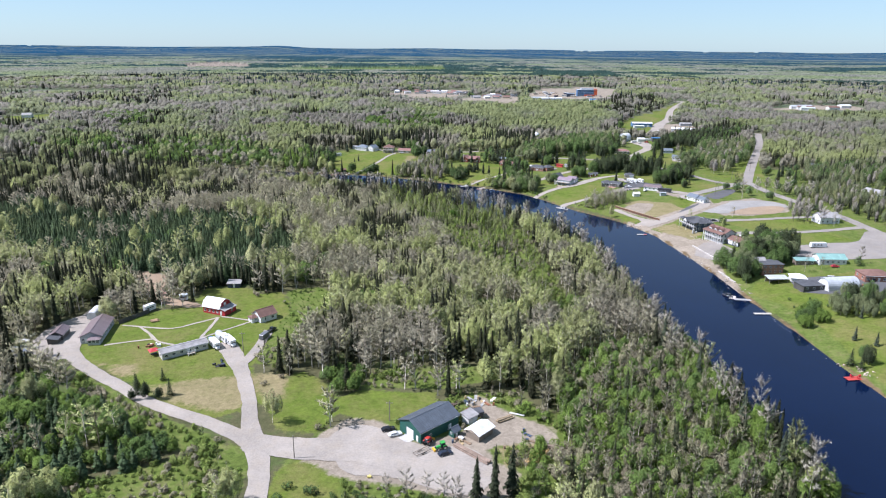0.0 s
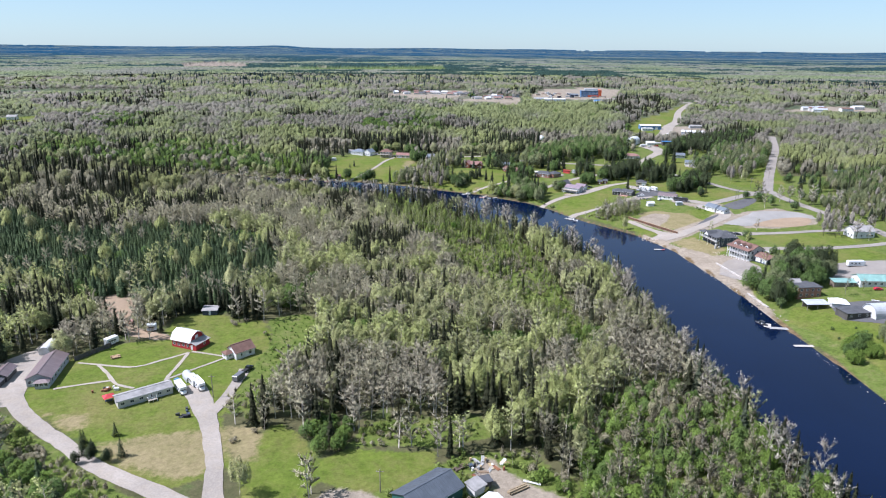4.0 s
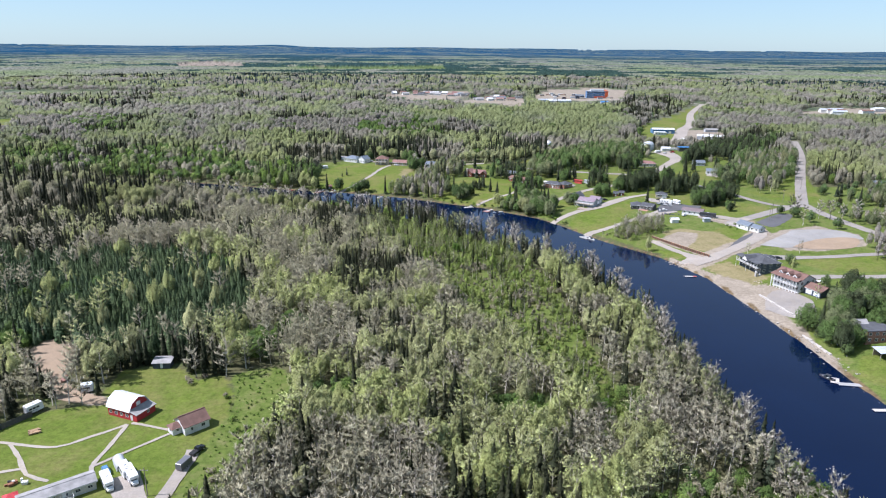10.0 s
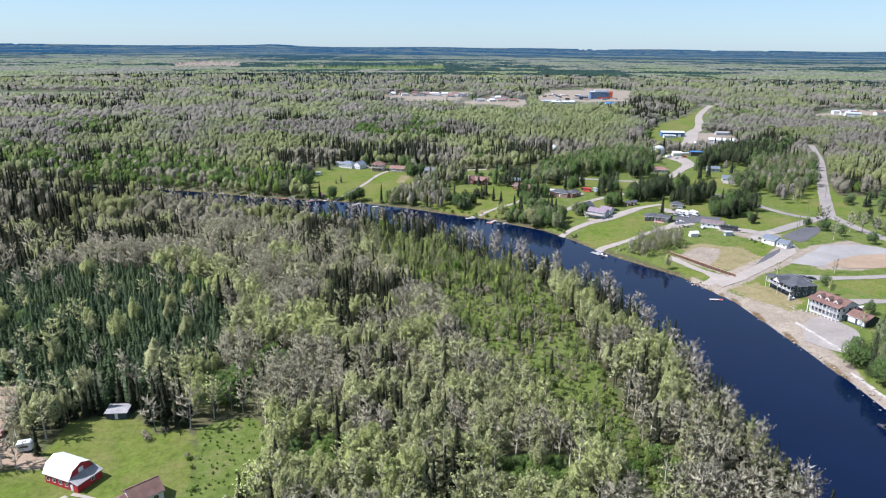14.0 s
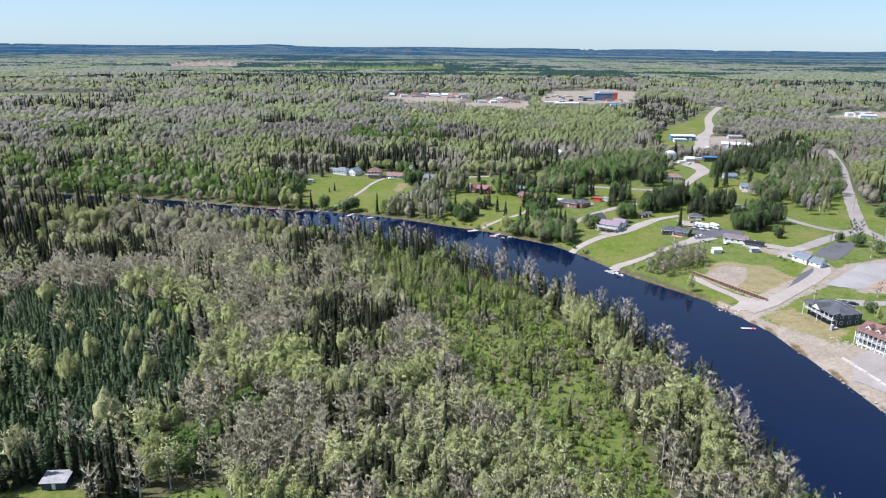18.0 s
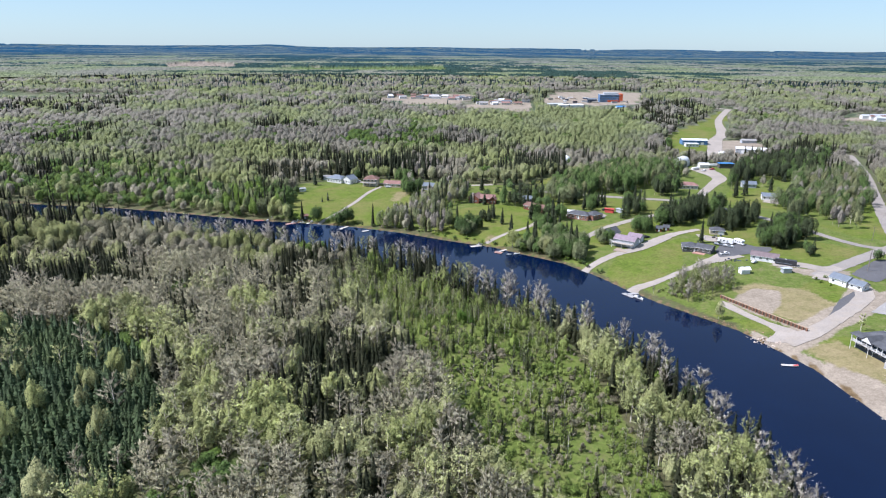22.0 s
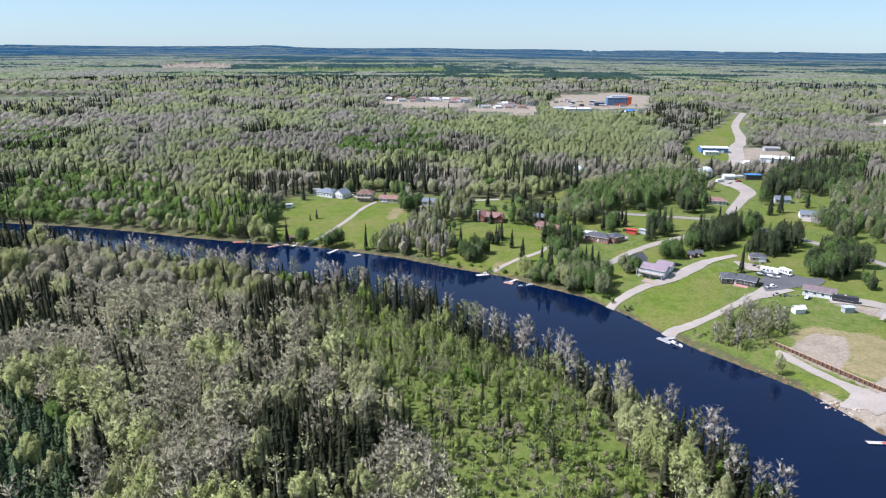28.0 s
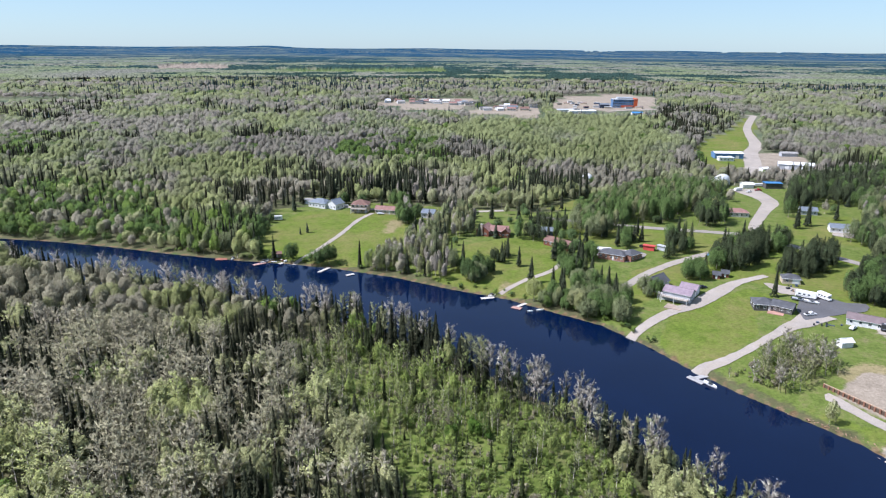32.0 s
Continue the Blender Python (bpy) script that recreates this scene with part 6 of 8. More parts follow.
# ---- workshop yard ----
ws = house("workshop", -4, 195, 16.6, 10.6, 42.5, 4.0, 2.3, S_GREEN, R_SLATE, "dark green workshop with a slate metal roof on gravel", doors="w:0! s:4.5 w:3.6", windows="s:2 w:0", category="workshop", win=(0.9, 0.8))
part("apron", one_box(-11.5, -8.4, -2.2, 2.2, -0.3, 0.05), CONCRETE, ws)
for k in range(17):
    part("roof_seam", slabs(bmesh.new(), [(-5.72, 3.98), (0, 6.47)], 0.05, -8.3 + k * 1.03, -8.22 + k * 1.03), R_SLATE, ws)
    part("roof_seam", slabs(bmesh.new(), [(0, 6.47), (5.72, 3.98)], 0.05, -8.3 + k * 1.03, -8.22 + k * 1.03), R_SLATE, ws)
house("garden_shed", 4.2, 190.6, 2.6, 2.4, 42.5, 2.2, 0.9, S_GREEN, R_SLATE, "small green shed beside the workshop wall", doors="s:0", category="shed", windows="w:1", win=(0.7, 0.7))
house("annex", 9.5, 199.5, 4.2, 3.4, 42.5, 2.4, 0.6, S_WHITE, R_GREY, "white lean-to behind the workshop", kind="shed", doors="s:0.8", category="shed")
house("storage_box", 12.2, 202.0, 3.0, 2.6, 20, 2.2, 0.2, S_DARK, R_DARK, "dark storage box by the workshop", kind="flat", category="shed")
ms = thing("sawmill_shelter", 12.5, 191, 48, "open timber shelter with a white metal roof", "shelter", free=6)
roof_part(ms, "gable", 7.6, 5.6, 2.5, 1.1, R_WHITE)
for sx in (-3.6, 0, 3.6):
    for sy in (-2.6, 2.6):
        part("post", one_box(sx - 0.1, sx + 0.1, sy - 0.1, sy + 0.1, -0.6, 2.6), TIMBER, ms)
part("side_boards", one_box(-3.6, 3.6, -2.66, -2.56, -0.3, 1.7), S_WOOD, ms)
part("back_boards", one_box(-3.7, -3.6, -2.5, 2.5, -0.3, 2.2), S_WOOD, ms)
part("saw_bed", one_box(-2.8, 2.6, -0.5, 0.5, -0.2, 0.9, bevel=0.05), paint("saw_orange", (0.35, 0.2, 0.08), 0.6), ms)

car(-17.5, 193.0, 20, (0.015, 0.016, 0.02), "black parked car on the gravel yard")
car(-15.0, 190.0, 25, (0.70, 0.70, 0.69), "white parked car on the gravel yard")
car(1.2, 179.6, 25, (0.02, 0.025, 0.04), "dark blue car parked by the tractor")


def tractor(x, y, turn, c, label):
    ob = thing("tractor", x, y, turn, label, "tractor", group="parked vehicles")
    coat = paint("tractor_" + label.split()[0], c, 0.4)
    body = part("hood", loft([(0.1, 0.42, 0.7, 1.5), (1.5, 0.4, 0.7, 1.45), (1.8, 0.34, 0.8, 1.3)]), coat, ob)
    part("grille", one_box(1.78, 1.86, -0.28, 0.28, 0.85, 1.3), BLACK, body)
    cab = part("cab", loft([(-1.2, 0.62, 0.9, 2.1), (-0.9, 0.66, 0.8, 2.35), (0.05, 0.66, 0.8, 2.35), (0.3, 0.6, 0.9, 2.0)]), GLASS, ob)
    part("cab_roof", one_box(-1.25, 0.35, -0.75, 0.75, 2.35, 2.5, bevel=0.05), coat, cab)
    for sy in (-1, 1):
        part("fender", one_box(-1.5, -0.2, sy * 0.85 - 0.25, sy * 0.85 + 0.25, 1.45, 1.6, bevel=0.04), coat, ob)
        add_wheel(ob, -0.9, sy * 0.9, 0.8, 0.4)
        add_wheel(ob, 1.3, sy * 0.75, 0.5, 0.3)
        arm = bmesh.new()
        tube(arm, (0.3, sy * 0.6, 1.2), (2.2, sy * 0.55, 0.9), 0.07, sides=6)
        part("loader_arm", arm, coat, ob)
    part("bucket", prism(bmesh.new(), [(-0.9, 0.15), (0.9, 0.15), (0.9, 0.8), (-0.9, 0.8)], 2.2, 2.75), paint("bucket_yellow", (0.6, 0.36, 0.03), 0.5), ob)
    return ob


tractor(0.0, 182.6, 205, (0.05, 0.30, 0.06), "green farm tractor with a yellow front loader")
tractor(-4.2, 185.6, 60, (0.42, 0.04, 0.03), "red garden tractor beside the workshop")
log_pile(9.5, 179.8, 137, 7, 14, 0.28, (0.24, 0.18, 0.14), "grey stack of long peeled logs on gravel")
log_pile(21.5, 200.2, 33, 5, 6.5, 0.3, (0.36, 0.28, 0.18), "brown log stack on bare ground")
log_pile(36, 183.0, 170, 9, 7.5, 0.26, (0.26, 0.22, 0.18), "grey weathered log stack")
log_pile(12.0, 206.0, 140, 4, 6.0, 0.2, (0.28, 0.24, 0.2), "thin poles lying on the yard")
beams(30.5, 179.0, 55, 3, 8.5, 0.7, (0.56, 0.37, 0.16), "fresh yellow sawn timber bundles")
beams(27.4, 177.8, 60, 2, 6.0, 0.6, (0.54, 0.40, 0.20), "fresh yellow sawn timber bundles")
beams(5.5, 210.5, 40, 3, 5.0, 0.5, (0.12, 0.09, 0.07), "dark old beams beside the bushes")
beams(12.5, 200.6, 60, 2, 2.6, 0.5, (0.62, 0.52, 0.16), "yellow plywood sheets leaning on blocks")
beams(-21.0, 168.0, 0, 2, 1.2, 0.5, (0.75, 0.72, 0.10), "yellow drum boxes at the yard edge")
fr = thing("utility_trailer", -6.0, 180.6, 40, "empty open steel flatbed trailer frame", "trailer", group="parked vehicles")
for sy in (-1.0, 1.0):
    part("rail", one_box(-2.8, 2.8, sy - 0.06, sy + 0.06, 0.5, 0.66), S_WOOD, fr)
    for sx in (-0.5, 0.5):
        add_wheel(fr, sx, sy * 1.1, 0.33)
for k in range(7):
    part("cross_bar", one_box(-2.8 + k * 0.93, -2.7 + k * 0.93, -1.0, 1.0, 0.52, 0.6), S_WOOD, fr)
wb = thing("white_pipe", 26.0, 203.4, -20, "long white plastic pipe on the ground", "pipe")
bm = bmesh.new()
tube(bm, (-2.6, 0, 0.3), (2.6, 0, 0.3), 0.3, sides=10)
part("pipe_body", bm, WHITE, wb)


def junk(x, y, n, spread, label, colours, seed):
    """Scattered boxes, boards and drums: each piece is a thing of its own."""
    rng = random.Random(seed)
    for k in range(n):
        px, py = x + rng.gauss(0, spread), y + rng.gauss(0, spread * 0.7)
        kind = rng.choice(("crate", "board", "drum"))
        c = rng.choice(colours)
        ob = thing({"crate": "crate", "board": "board_pile", "drum": "drum"}[kind], px, py, rng.uniform(0, 180), f"{c[0]} {kind} lying in {label}", kind, group="yard clutter")
        mat = paint("junk_" + c[0], c[1], 0.7)
        if kind == "crate":
            s = rng.uniform(0.35, 0.8)
            part("case", one_box(-s, s, -s * 0.7, s * 0.7, -0.1, s, bevel=0.06), mat, ob)
            part("lid", one_box(-s - 0.05, s + 0.05, -s * 0.75, s * 0.75, s, s + 0.1), mat, ob)
        elif kind == "board":
            for j in range(4):
                part("board", one_box(-1.6 + rng.uniform(-0.3, 0.3), 1.6, -0.5 + j * 0.26, -0.28 + j * 0.26, -0.05, 0.12 + 0.05 * (j % 2)), mat, ob)
        else:
            bm = bmesh.new()
            tube(bm, (0, 0, -0.1), (0, 0, 0.95), 0.35, sides=10)
            part("barrel", bm, mat, ob)
            bm = bmesh.new()
            tube(bm, (0, 0, 0.95), (0, 0, 1.0), 0.37, sides=10)
            part("rim", bm, mat, ob)


JUNK = [("white", (0.7, 0.7, 0.68)), ("blue", (0.06, 0.085, 0.13)), ("tan", (0.42, 0.32, 0.18)), ("dark", (0.05, 0.05, 0.05)), ("grey", (0.35, 0.35, 0.34)), ("rusty", (0.25, 0.11, 0.06)), ("brown", (0.25, 0.18, 0.12))]
junk(12, 212, 22, 3.6, "the scrap heap behind the workshop", JUNK, 3)
junk(6, 187.5, 9, 2.0, "the yard beside the shed", JUNK, 4)
junk(27, 188, 5, 6.0, "the timber yard", JUNK, 5)
junk(-121.5, 255, 9, 2.2, "the farm garden", [JUNK[0], JUNK[3], JUNK[5]], 7)
junk(-88.5, 238.5, 9, 1.6, "the lawn by the drive", [JUNK[1], JUNK[3], ("black", (0.03, 0.03, 0.035))], 8)
junk(208, 336, 14, 7.0, "the village yard", JUNK, 9)
junk(166, 610, 10, 4.0, "the gravel yard", JUNK, 10)
junk(-104, 673, 8, 4.0, "the shore by the docks", [JUNK[0], JUNK[4], JUNK[5]], 11)
junk(163, 566, 8, 3.0, "the digging by the drive", [("orange", (0.6, 0.16, 0.04)), JUNK[3], JUNK[1]], 12)

# ---- farm ----
mob = house("mobile_home", -106.4, 250.4, 18.4, 5.4, 38, 2.7, 0.9, S_CREAM, R_GREY, "long cream mobile home with a grey shingle roof", windows="s:6 n:5 w:1", doors="s:1.2", category="mobile home", win=(1.2, 0.9))
add_deck(mob, 0.2, 3.2, -5.0, -2.7, 0.7)
part("skirting", one_box(-9.1, 9.1, -2.76, -2.7, -0.6, 0.25), S_GREY, mob)
gz = thing("gazebo", -117.4, 247.4, 38, "red canvas gazebo beside the mobile home", "gazebo", free=3)
bm = bmesh.new()
for sx in (-1.5, 1.5):
    for sy in (-1.5, 1.5):
        tube(bm, (sx, sy, -0.3), (sx, sy, 2.2), 0.05, sides=6)
part("frame", bm, BLACK, gz)
roof_part(gz, "hip", 3.4, 3.2, 2.2, 0.9, paint("red_canvas", (0.55, 0.06, 0.07), 0.8), 0.2)
part("bench", one_box(-1.2, 1.2, -0.4, 0.4, 0.3, 0.75, bevel=0.05), S_NAVY, gz)
house("farm_hall", -150.5, 268.0, 20, 8.4, 102, 3.0, 1.9, S_GREY, R_MAUVE, "long grey hall with a brown metal roof", windows="w:3 s:6 n:6", doors="w:-2", category="hall", win=(1.3, 1.2))
porch = house("porch", -146.5, 257.4, 4.6, 2.6, 12, 2.5, 0.6, S_GREY, R_MAUVE, "glazed porch on the end of the hall", kind="hip", windows="s:3 e:1", category="porch", win=(1.0, 1.3))
fn = thing("fence", -142.0, 285.0, 59, "dark stained board fence behind the hall", "fence")
for k in range(9):
    part("post", one_box(-7.9 + k * 1.95, -7.75 + k * 1.95, -0.08, 0.08, -0.5, 2.0), S_DARK, fn)
for k in range(52):
    part("slat", one_box(-7.9 + k * 0.303, -7.9 + k * 0.303 + 0.28, 0.08, 0.12, -0.2, 1.85), S_DARK, fn)
house("garage_shed", -165.0, 264.5, 8.5, 5.0, 100, 2.5, 1.3, S_DARK, R_MAUVE, "dark timber shed with a brown roof on the yard", doors="w:0!", category="shed")
house("lean_to", -164.0, 258.0, 3.4, 4.0, 100, 2.0, 0.6, S_DARK, R_DARK, "low dark lean-to beside the shed", kind="shed", category="shed")
house("arch_shelter", -161.5, 287.5, 8.0, 4.4, 98, 1.2, 2.2, S_WHITE, R_WHITE, "white fabric arch shelter at the wood edge", kind="arch", category="shelter", ridge=False)
house("field_shed", -172.0, 246.0, 6.0, 4.0, 20, 2.2, 0.6, S_GREY, R_BLUE, "blue-grey shed under bare trees", kind="shed", category="shed")
car(-177.0, 258.0, 15, (0.7, 0.7, 0.7), "white car at the wood edge", z=None)
barn = house("barn", -107.2, 295.2, 9.6, 8.0, -22, 3.0, 3.6, S_RED, R_WHITE, "red gambrel barn with a white metal roof", kind="gambrel", windows="s:4 n:3", doors="e:0", category="barn", win=(1.0, 1.0), ridge=False)
bm = bmesh.new()
prism(bm, [(-4.0, -1.0), (4.0, -1.0), (4.0, 2.5), (-4.0, 2.5)], 4.8, 7.8)
lean = part("lean_to", bm, S_RED, barn)
bm = bmesh.new()
vs = [bm.verts.new(c) for c in ((4.75, -4.4, 3.3), (8.3, -4.4, 2.4), (8.3, 4.4, 2.4), (4.75, 4.4, 3.3), (4.75, -4.4, 3.45), (8.3, -4.4, 2.55), (8.3, 4.4, 2.55), (4.75, 4.4, 3.45))]
for f in ((3, 2, 1, 0), (4, 5, 6, 7), (0, 1, 5, 4), (1, 2, 6, 5), (2, 3, 7, 6), (3, 0, 4, 7)):
    bm.faces.new([vs[i] for i in f])
part("lean_to_roof", bm, R_GREY, lean)
add_door(barn, 5.6, -4.0, 1.0, 2.1, 0)
add_window(barn, 7.8, 1.0, 1.0, 1.0, 0.9, 1)
part("loft_door", one_box(4.8, 4.88, -0.8, 0.8, 3.6, 5.0), WHITE, barn)
house("cottage", -82.2, 286.2, 8.2, 7.0, 45, 2.9, 2.3, S_WHITE, R_BROWN, "white cottage with a brown shingle roof on the lawn", windows="s:2 e:2 w:1", doors="s:-2.5", category="cottage", win=(1.2, 1.1))
house("cottage_annex", -86.6, 283.2, 3.4, 3.6, 45, 2.4, 0.9, S_WHITE, R_BROWN, "small white annex on the cottage", kind="hip", windows="w:1 s:1", category="annex", win=(0.9, 0.9))
house("woodland_shed", -109, 329, 6.5, 4.5, 5, 2.3, 0.5, S_NAVY, R_GREY, "dark shed with a grey roof under the trees", kind="shed", doors="s:0", category="shed")
camper(-95.0, 255.2, -52, "white motorhome parked by the mobile home", 7.8, "motorhome")
camper(-89.6, 258.2, -50, "white camper with slide-outs on the gravel pad", 8.4, "motorhome", (0.70, 0.70, 0.69))
camper(-92.4, 260.6, -50, "white caravan beside the motorhome", 6.0, "trailer", (0.70, 0.70, 0.69))
house("arch_shelter", -95.6, 264.4, 4.6, 3.2, 128, 0.8, 1.8, R_STEEL, R_STEEL, "grey fabric arch shelter by the caravans", kind="arch", category="shelter", ridge=False)
car(-98.6, 261.6, -50, (0.10, 0.22, 0.36), "blue small car parked on the grass")
car(-75.6, 272.0, 70, (0.015, 0.016, 0.018), "black pickup truck hitched to a trailer", "pickup")
camper(-76.8, 264.4, 72, "dark grey box trailer behind the pickup", 5.0, "box", (0.13, 0.13, 0.14))
camper(-139.0, 294.5, 60, "white camper by the trees", 5.5, "trailer", (0.55, 0.62, 0.70))
camper(-128.0, 308.5, 20, "white small camper at the wood edge", 4.0, "trailer", (0.6, 0.64, 0.66))
car(-141.0, 317.0, 110, (0.45, 0.25, 0.2), "rusty old car on the sand")
car(-170.0, 334.0, 20, (0.02, 0.02, 0.02), "black car at the sand pit")
beams(-131.5, 282.0, 35, 5, 3.6, 0.45, (0.36, 0.24, 0.14), "brown raised garden beds of boards")
for px, py, hm in ((-82.0, 251.0, 9.0), (-17.5, 199.0, 7.5), (-45.0, 177.0, 8.0), (226.0, 545.0, 10.0), (231.0, 552.0, 10.0), (288, 470, 9), (262, 600, 9), (296, 640, 9), (150, 708, 9), (100, 726, 9), (206, 690, 9), (330, 695, 9)):
    utility_pole(px, py, hm)
for a, b in (((100, 726), (150, 708)), ((150, 708), (206, 690)), ((262, 600), (296, 640)), ((296, 640), (330, 695)), ((226, 545), (262, 600))):
    for off in (-0.9, 0.9):
        cable((a[0] + off, a[1], h(*a) + 8.6), (b[0] + off, b[1], h(*b) + 8.6))

# ---- village, river front ----
dh = house("lake_house", 178.5, 453.0, 18, 12.5, -78, 5.6, 2.4, S_NAVY, R_DARK, "navy two-storey house with white balconies and a charcoal roof", kind="hip", windows="s:5 e:3 w:2", storeys=2, win=(1.5, 1.4))
add_deck(dh, -9, 9, -9.0, -6.3, 3.0, CONCRETE)
for k in range(8):
    part("pillar", one_box(-8.9 + k * 2.54 - 0.13, -8.9 + k * 2.54 + 0.13, -8.98, -8.72, 3.0, 5.5), WHITE, dh)
part("eaves_beam", one_box(-9.1, 9.1, -9.05, -8.65, 5.5, 5.75), WHITE, dh)
part("gallery_roof", slabs(bmesh.new(), [(-9.6, 5.75), (-5.6, 6.35)], 0.14, -9.5, 9.5), R_DARK, dh)
fg = part("front_gable", prism(bmesh.new(), [(-2.8, 5.2), (2.8, 5.2), (0, 7.7)], -3.4, 3.4), S_WHITE, dh)
fg.matrix_basis = pose(-1.0, -6.2, 0, 0, 0, 90)
fr = part("gable_roof", slabs(bmesh.new(), [(-3.2, 5.0), (0, 7.85), (3.2, 5.0)], 0.14, -3.7, 3.7), R_DARK, dh)
fr.matrix_basis = pose(-1.0, -6.2, 0, 0, 0, 90)
for k in (-1.2, 1.2):
    part("stair_flight", one_box(9.2, 10.4, -8.6 + k, -7.6 + k, -1.0, 0.9 - 0.6 * k, bevel=0.03), CONCRETE, dh)
house("wing", 185.5, 461.0, 9, 8, -78, 3.2, 1.8, S_NAVY, R_DARK, "navy garage wing with a charcoal roof", kind="hip", doors="n:0!", category="garage")
bh = house("river_inn", 182.5, 423.0, 15.5, 11.5, -66, 5.8, 2.8, S_WHITE, R_BROWN, "white two-storey house with dormers and a brown roof", windows="s:7 e:3 w:3", storeys=2, win=(1.3, 1.6))
for k in (-4.2, 0.0, 4.2):
    d = part("dormer", prism(bmesh.new(), [(-1.1, 6.0), (1.1, 6.0), (1.1, 7.7), (0, 8.7), (-1.1, 7.7)], -1.7, 1.7), S_WHITE, bh)
    d.matrix_basis = pose(k, -3.6, 0, 0, 0, 90)
    part("dormer_roof", slabs(bmesh.new(), [(-1.35, 7.45), (0, 8.75), (1.35, 7.45)], 0.12, -1.95, 1.9), R_BROWN, d)
    add_window(d, -1.7, 0, 6.5, 1.1, 1.1, 3)
for k in range(9):
    part("pillar", one_box(-7.4 + k * 1.85 - 0.14, -7.4 + k * 1.85 + 0.14, -7.78, -7.5, -1.2, 5.7), WHITE, bh)
part("eaves_beam", one_box(-7.7, 7.7, -7.85, -7.4, 5.7, 5.95), WHITE, bh)
part("gallery_roof", slabs(bmesh.new(), [(-8.3, 5.95), (-5.2, 6.9)], 0.15, -8.2, 8.2), R_BROWN, bh)
add_deck(bh, -7.5, 7.5, -7.8, -5.8, 3.0, CONCRETE)
house("double_garage", 189.0, 411.0, 9.5, 8.5, -66, 2.9, 1.8, S_NAVY, R_BROWN, "dark garage with a brown roof beside the inn", doors="s:-2! s:2.4!", category="garage")
house("link_wing", 190.0, 421.0, 7.5, 6.0, -66, 2.9, 1.4, S_GREY, R_BROWN, "low link wing with a brown roof", kind="hip", windows="s:2", category="house wing")
house("flat_roof_house", 184.5, 359.0, 12, 9, 5, 5.4, 0.3, S_BRICK, R_DARK, "two-storey brown house with a flat grey roof behind trees", kind="flat", windows="s:4 w:3", storeys=2)
house("upper_cabin", 180.5, 363.5, 6, 5, 5, 5.8, 1.6, S_GREY, R_GREY, "grey gabled wing beside the flat-roofed house", windows="s:2", storeys=2, category="house wing")
cp = thing("carport", 181.5, 342.5, 2, "open carport with a pale metal roof", "carport", free=6)
roof_part(cp, "shed", 10.5, 5.0, 2.6, 0.4, R_STEEL)
for sx in (-5, 0, 5):
    for sy in (-2.3, 2.3):
        part("post", one_box(sx - 0.09, sx + 0.09, sy - 0.09, sy + 0.09, -0.6, 2.6), TIMBER, cp)
part("back_wall", one_box(-5, 5, 2.2, 2.32, -0.3, 2.6), S_WOOD, cp)
house("party_tent", 193.0, 343.0, 7.5, 6.5, -15, 2.1, 1.6, S_WHITE, paint("white_canvas", (0.78, 0.78, 0.77), 0.7), "white canvas tent on the yard", kind="hip", category="tent", ridge=False)
house("long_shed", 209.0, 367.8, 11, 4.4, -3, 2.5, 0.5, S_WOOD, R_TEAL, "low wooden shed with a mint green roof", kind="shed", category="shed", windows="s:3")
house("mint_roof_hall", 223.5, 368.0, 15, 9, -3, 3.2, 1.9, S_WHITE, R_TEAL, "white hall with a mint green metal roof", windows="s:5 w:2", doors="s:-5 w:0!", category="hall")
house("arch_hall", 207.0, 329.0, 17, 9, 8, 1.0, 4.4, S_WHITE, R_STEEL, "white arched steel hall on asphalt", kind="arch", doors="w:0!", category="hall", ridge=False)
house("low_roof_house", 192.5, 330.0, 12, 8, 8, 2.6, 0.3, S_DARK, R_DARK, "low dark house with a flat charcoal roof", kind="flat", windows="s:3")
house("brick_house", 231.0, 338.5, 14, 10.5, -4, 3.4, 2.1, S_BRICK, R_BROWN, "brick house with a brown hipped roof", kind="hip", windows="s:5 w:2", doors="s:0")
house("white_house", 268.0, 454.0, 14, 10, 4, 4.2, 2.6, S_WHITE, R_GREY, "white house among bare trees", windows="s:4 w:3", doors="s:1", chimney=(2, 1, 0.9))
house("cabin", 358.0, 637.0, 10, 8, -20, 4.4, 2.8, S_BRICK, R_BLUE, "dark red cabin with a steep blue-grey roof", windows="s:3 w:2", doors="s:2")
house("cabin", 404.0, 623.0, 9, 7, 0, 3.2, 2.2, S_NAVY, R_DARK, "dark blue house among trees", windows="s:3")
house("blue_house", 349.0, 527.0, 20, 11, -70, 3.6, 2.4, S_GREY, R_GREY, "pale blue-grey long house by the road", windows="s:5 w:2", doors="s:3")
house("blue_roof_house", 202.5, 528.0, 9, 7, -62, 3.0, 1.8, S_WHITE, R_BLUE, "white house with a blue-grey metal roof", windows="s:2 e:2", doors="s:2")
house("blue_roof_house", 206.8, 520.6, 7, 6, -62, 2.6, 1.6, S_WHITE, R_BLUE, "white wing with a blue-grey roof", windows="s:2 e:1", category="house wing")

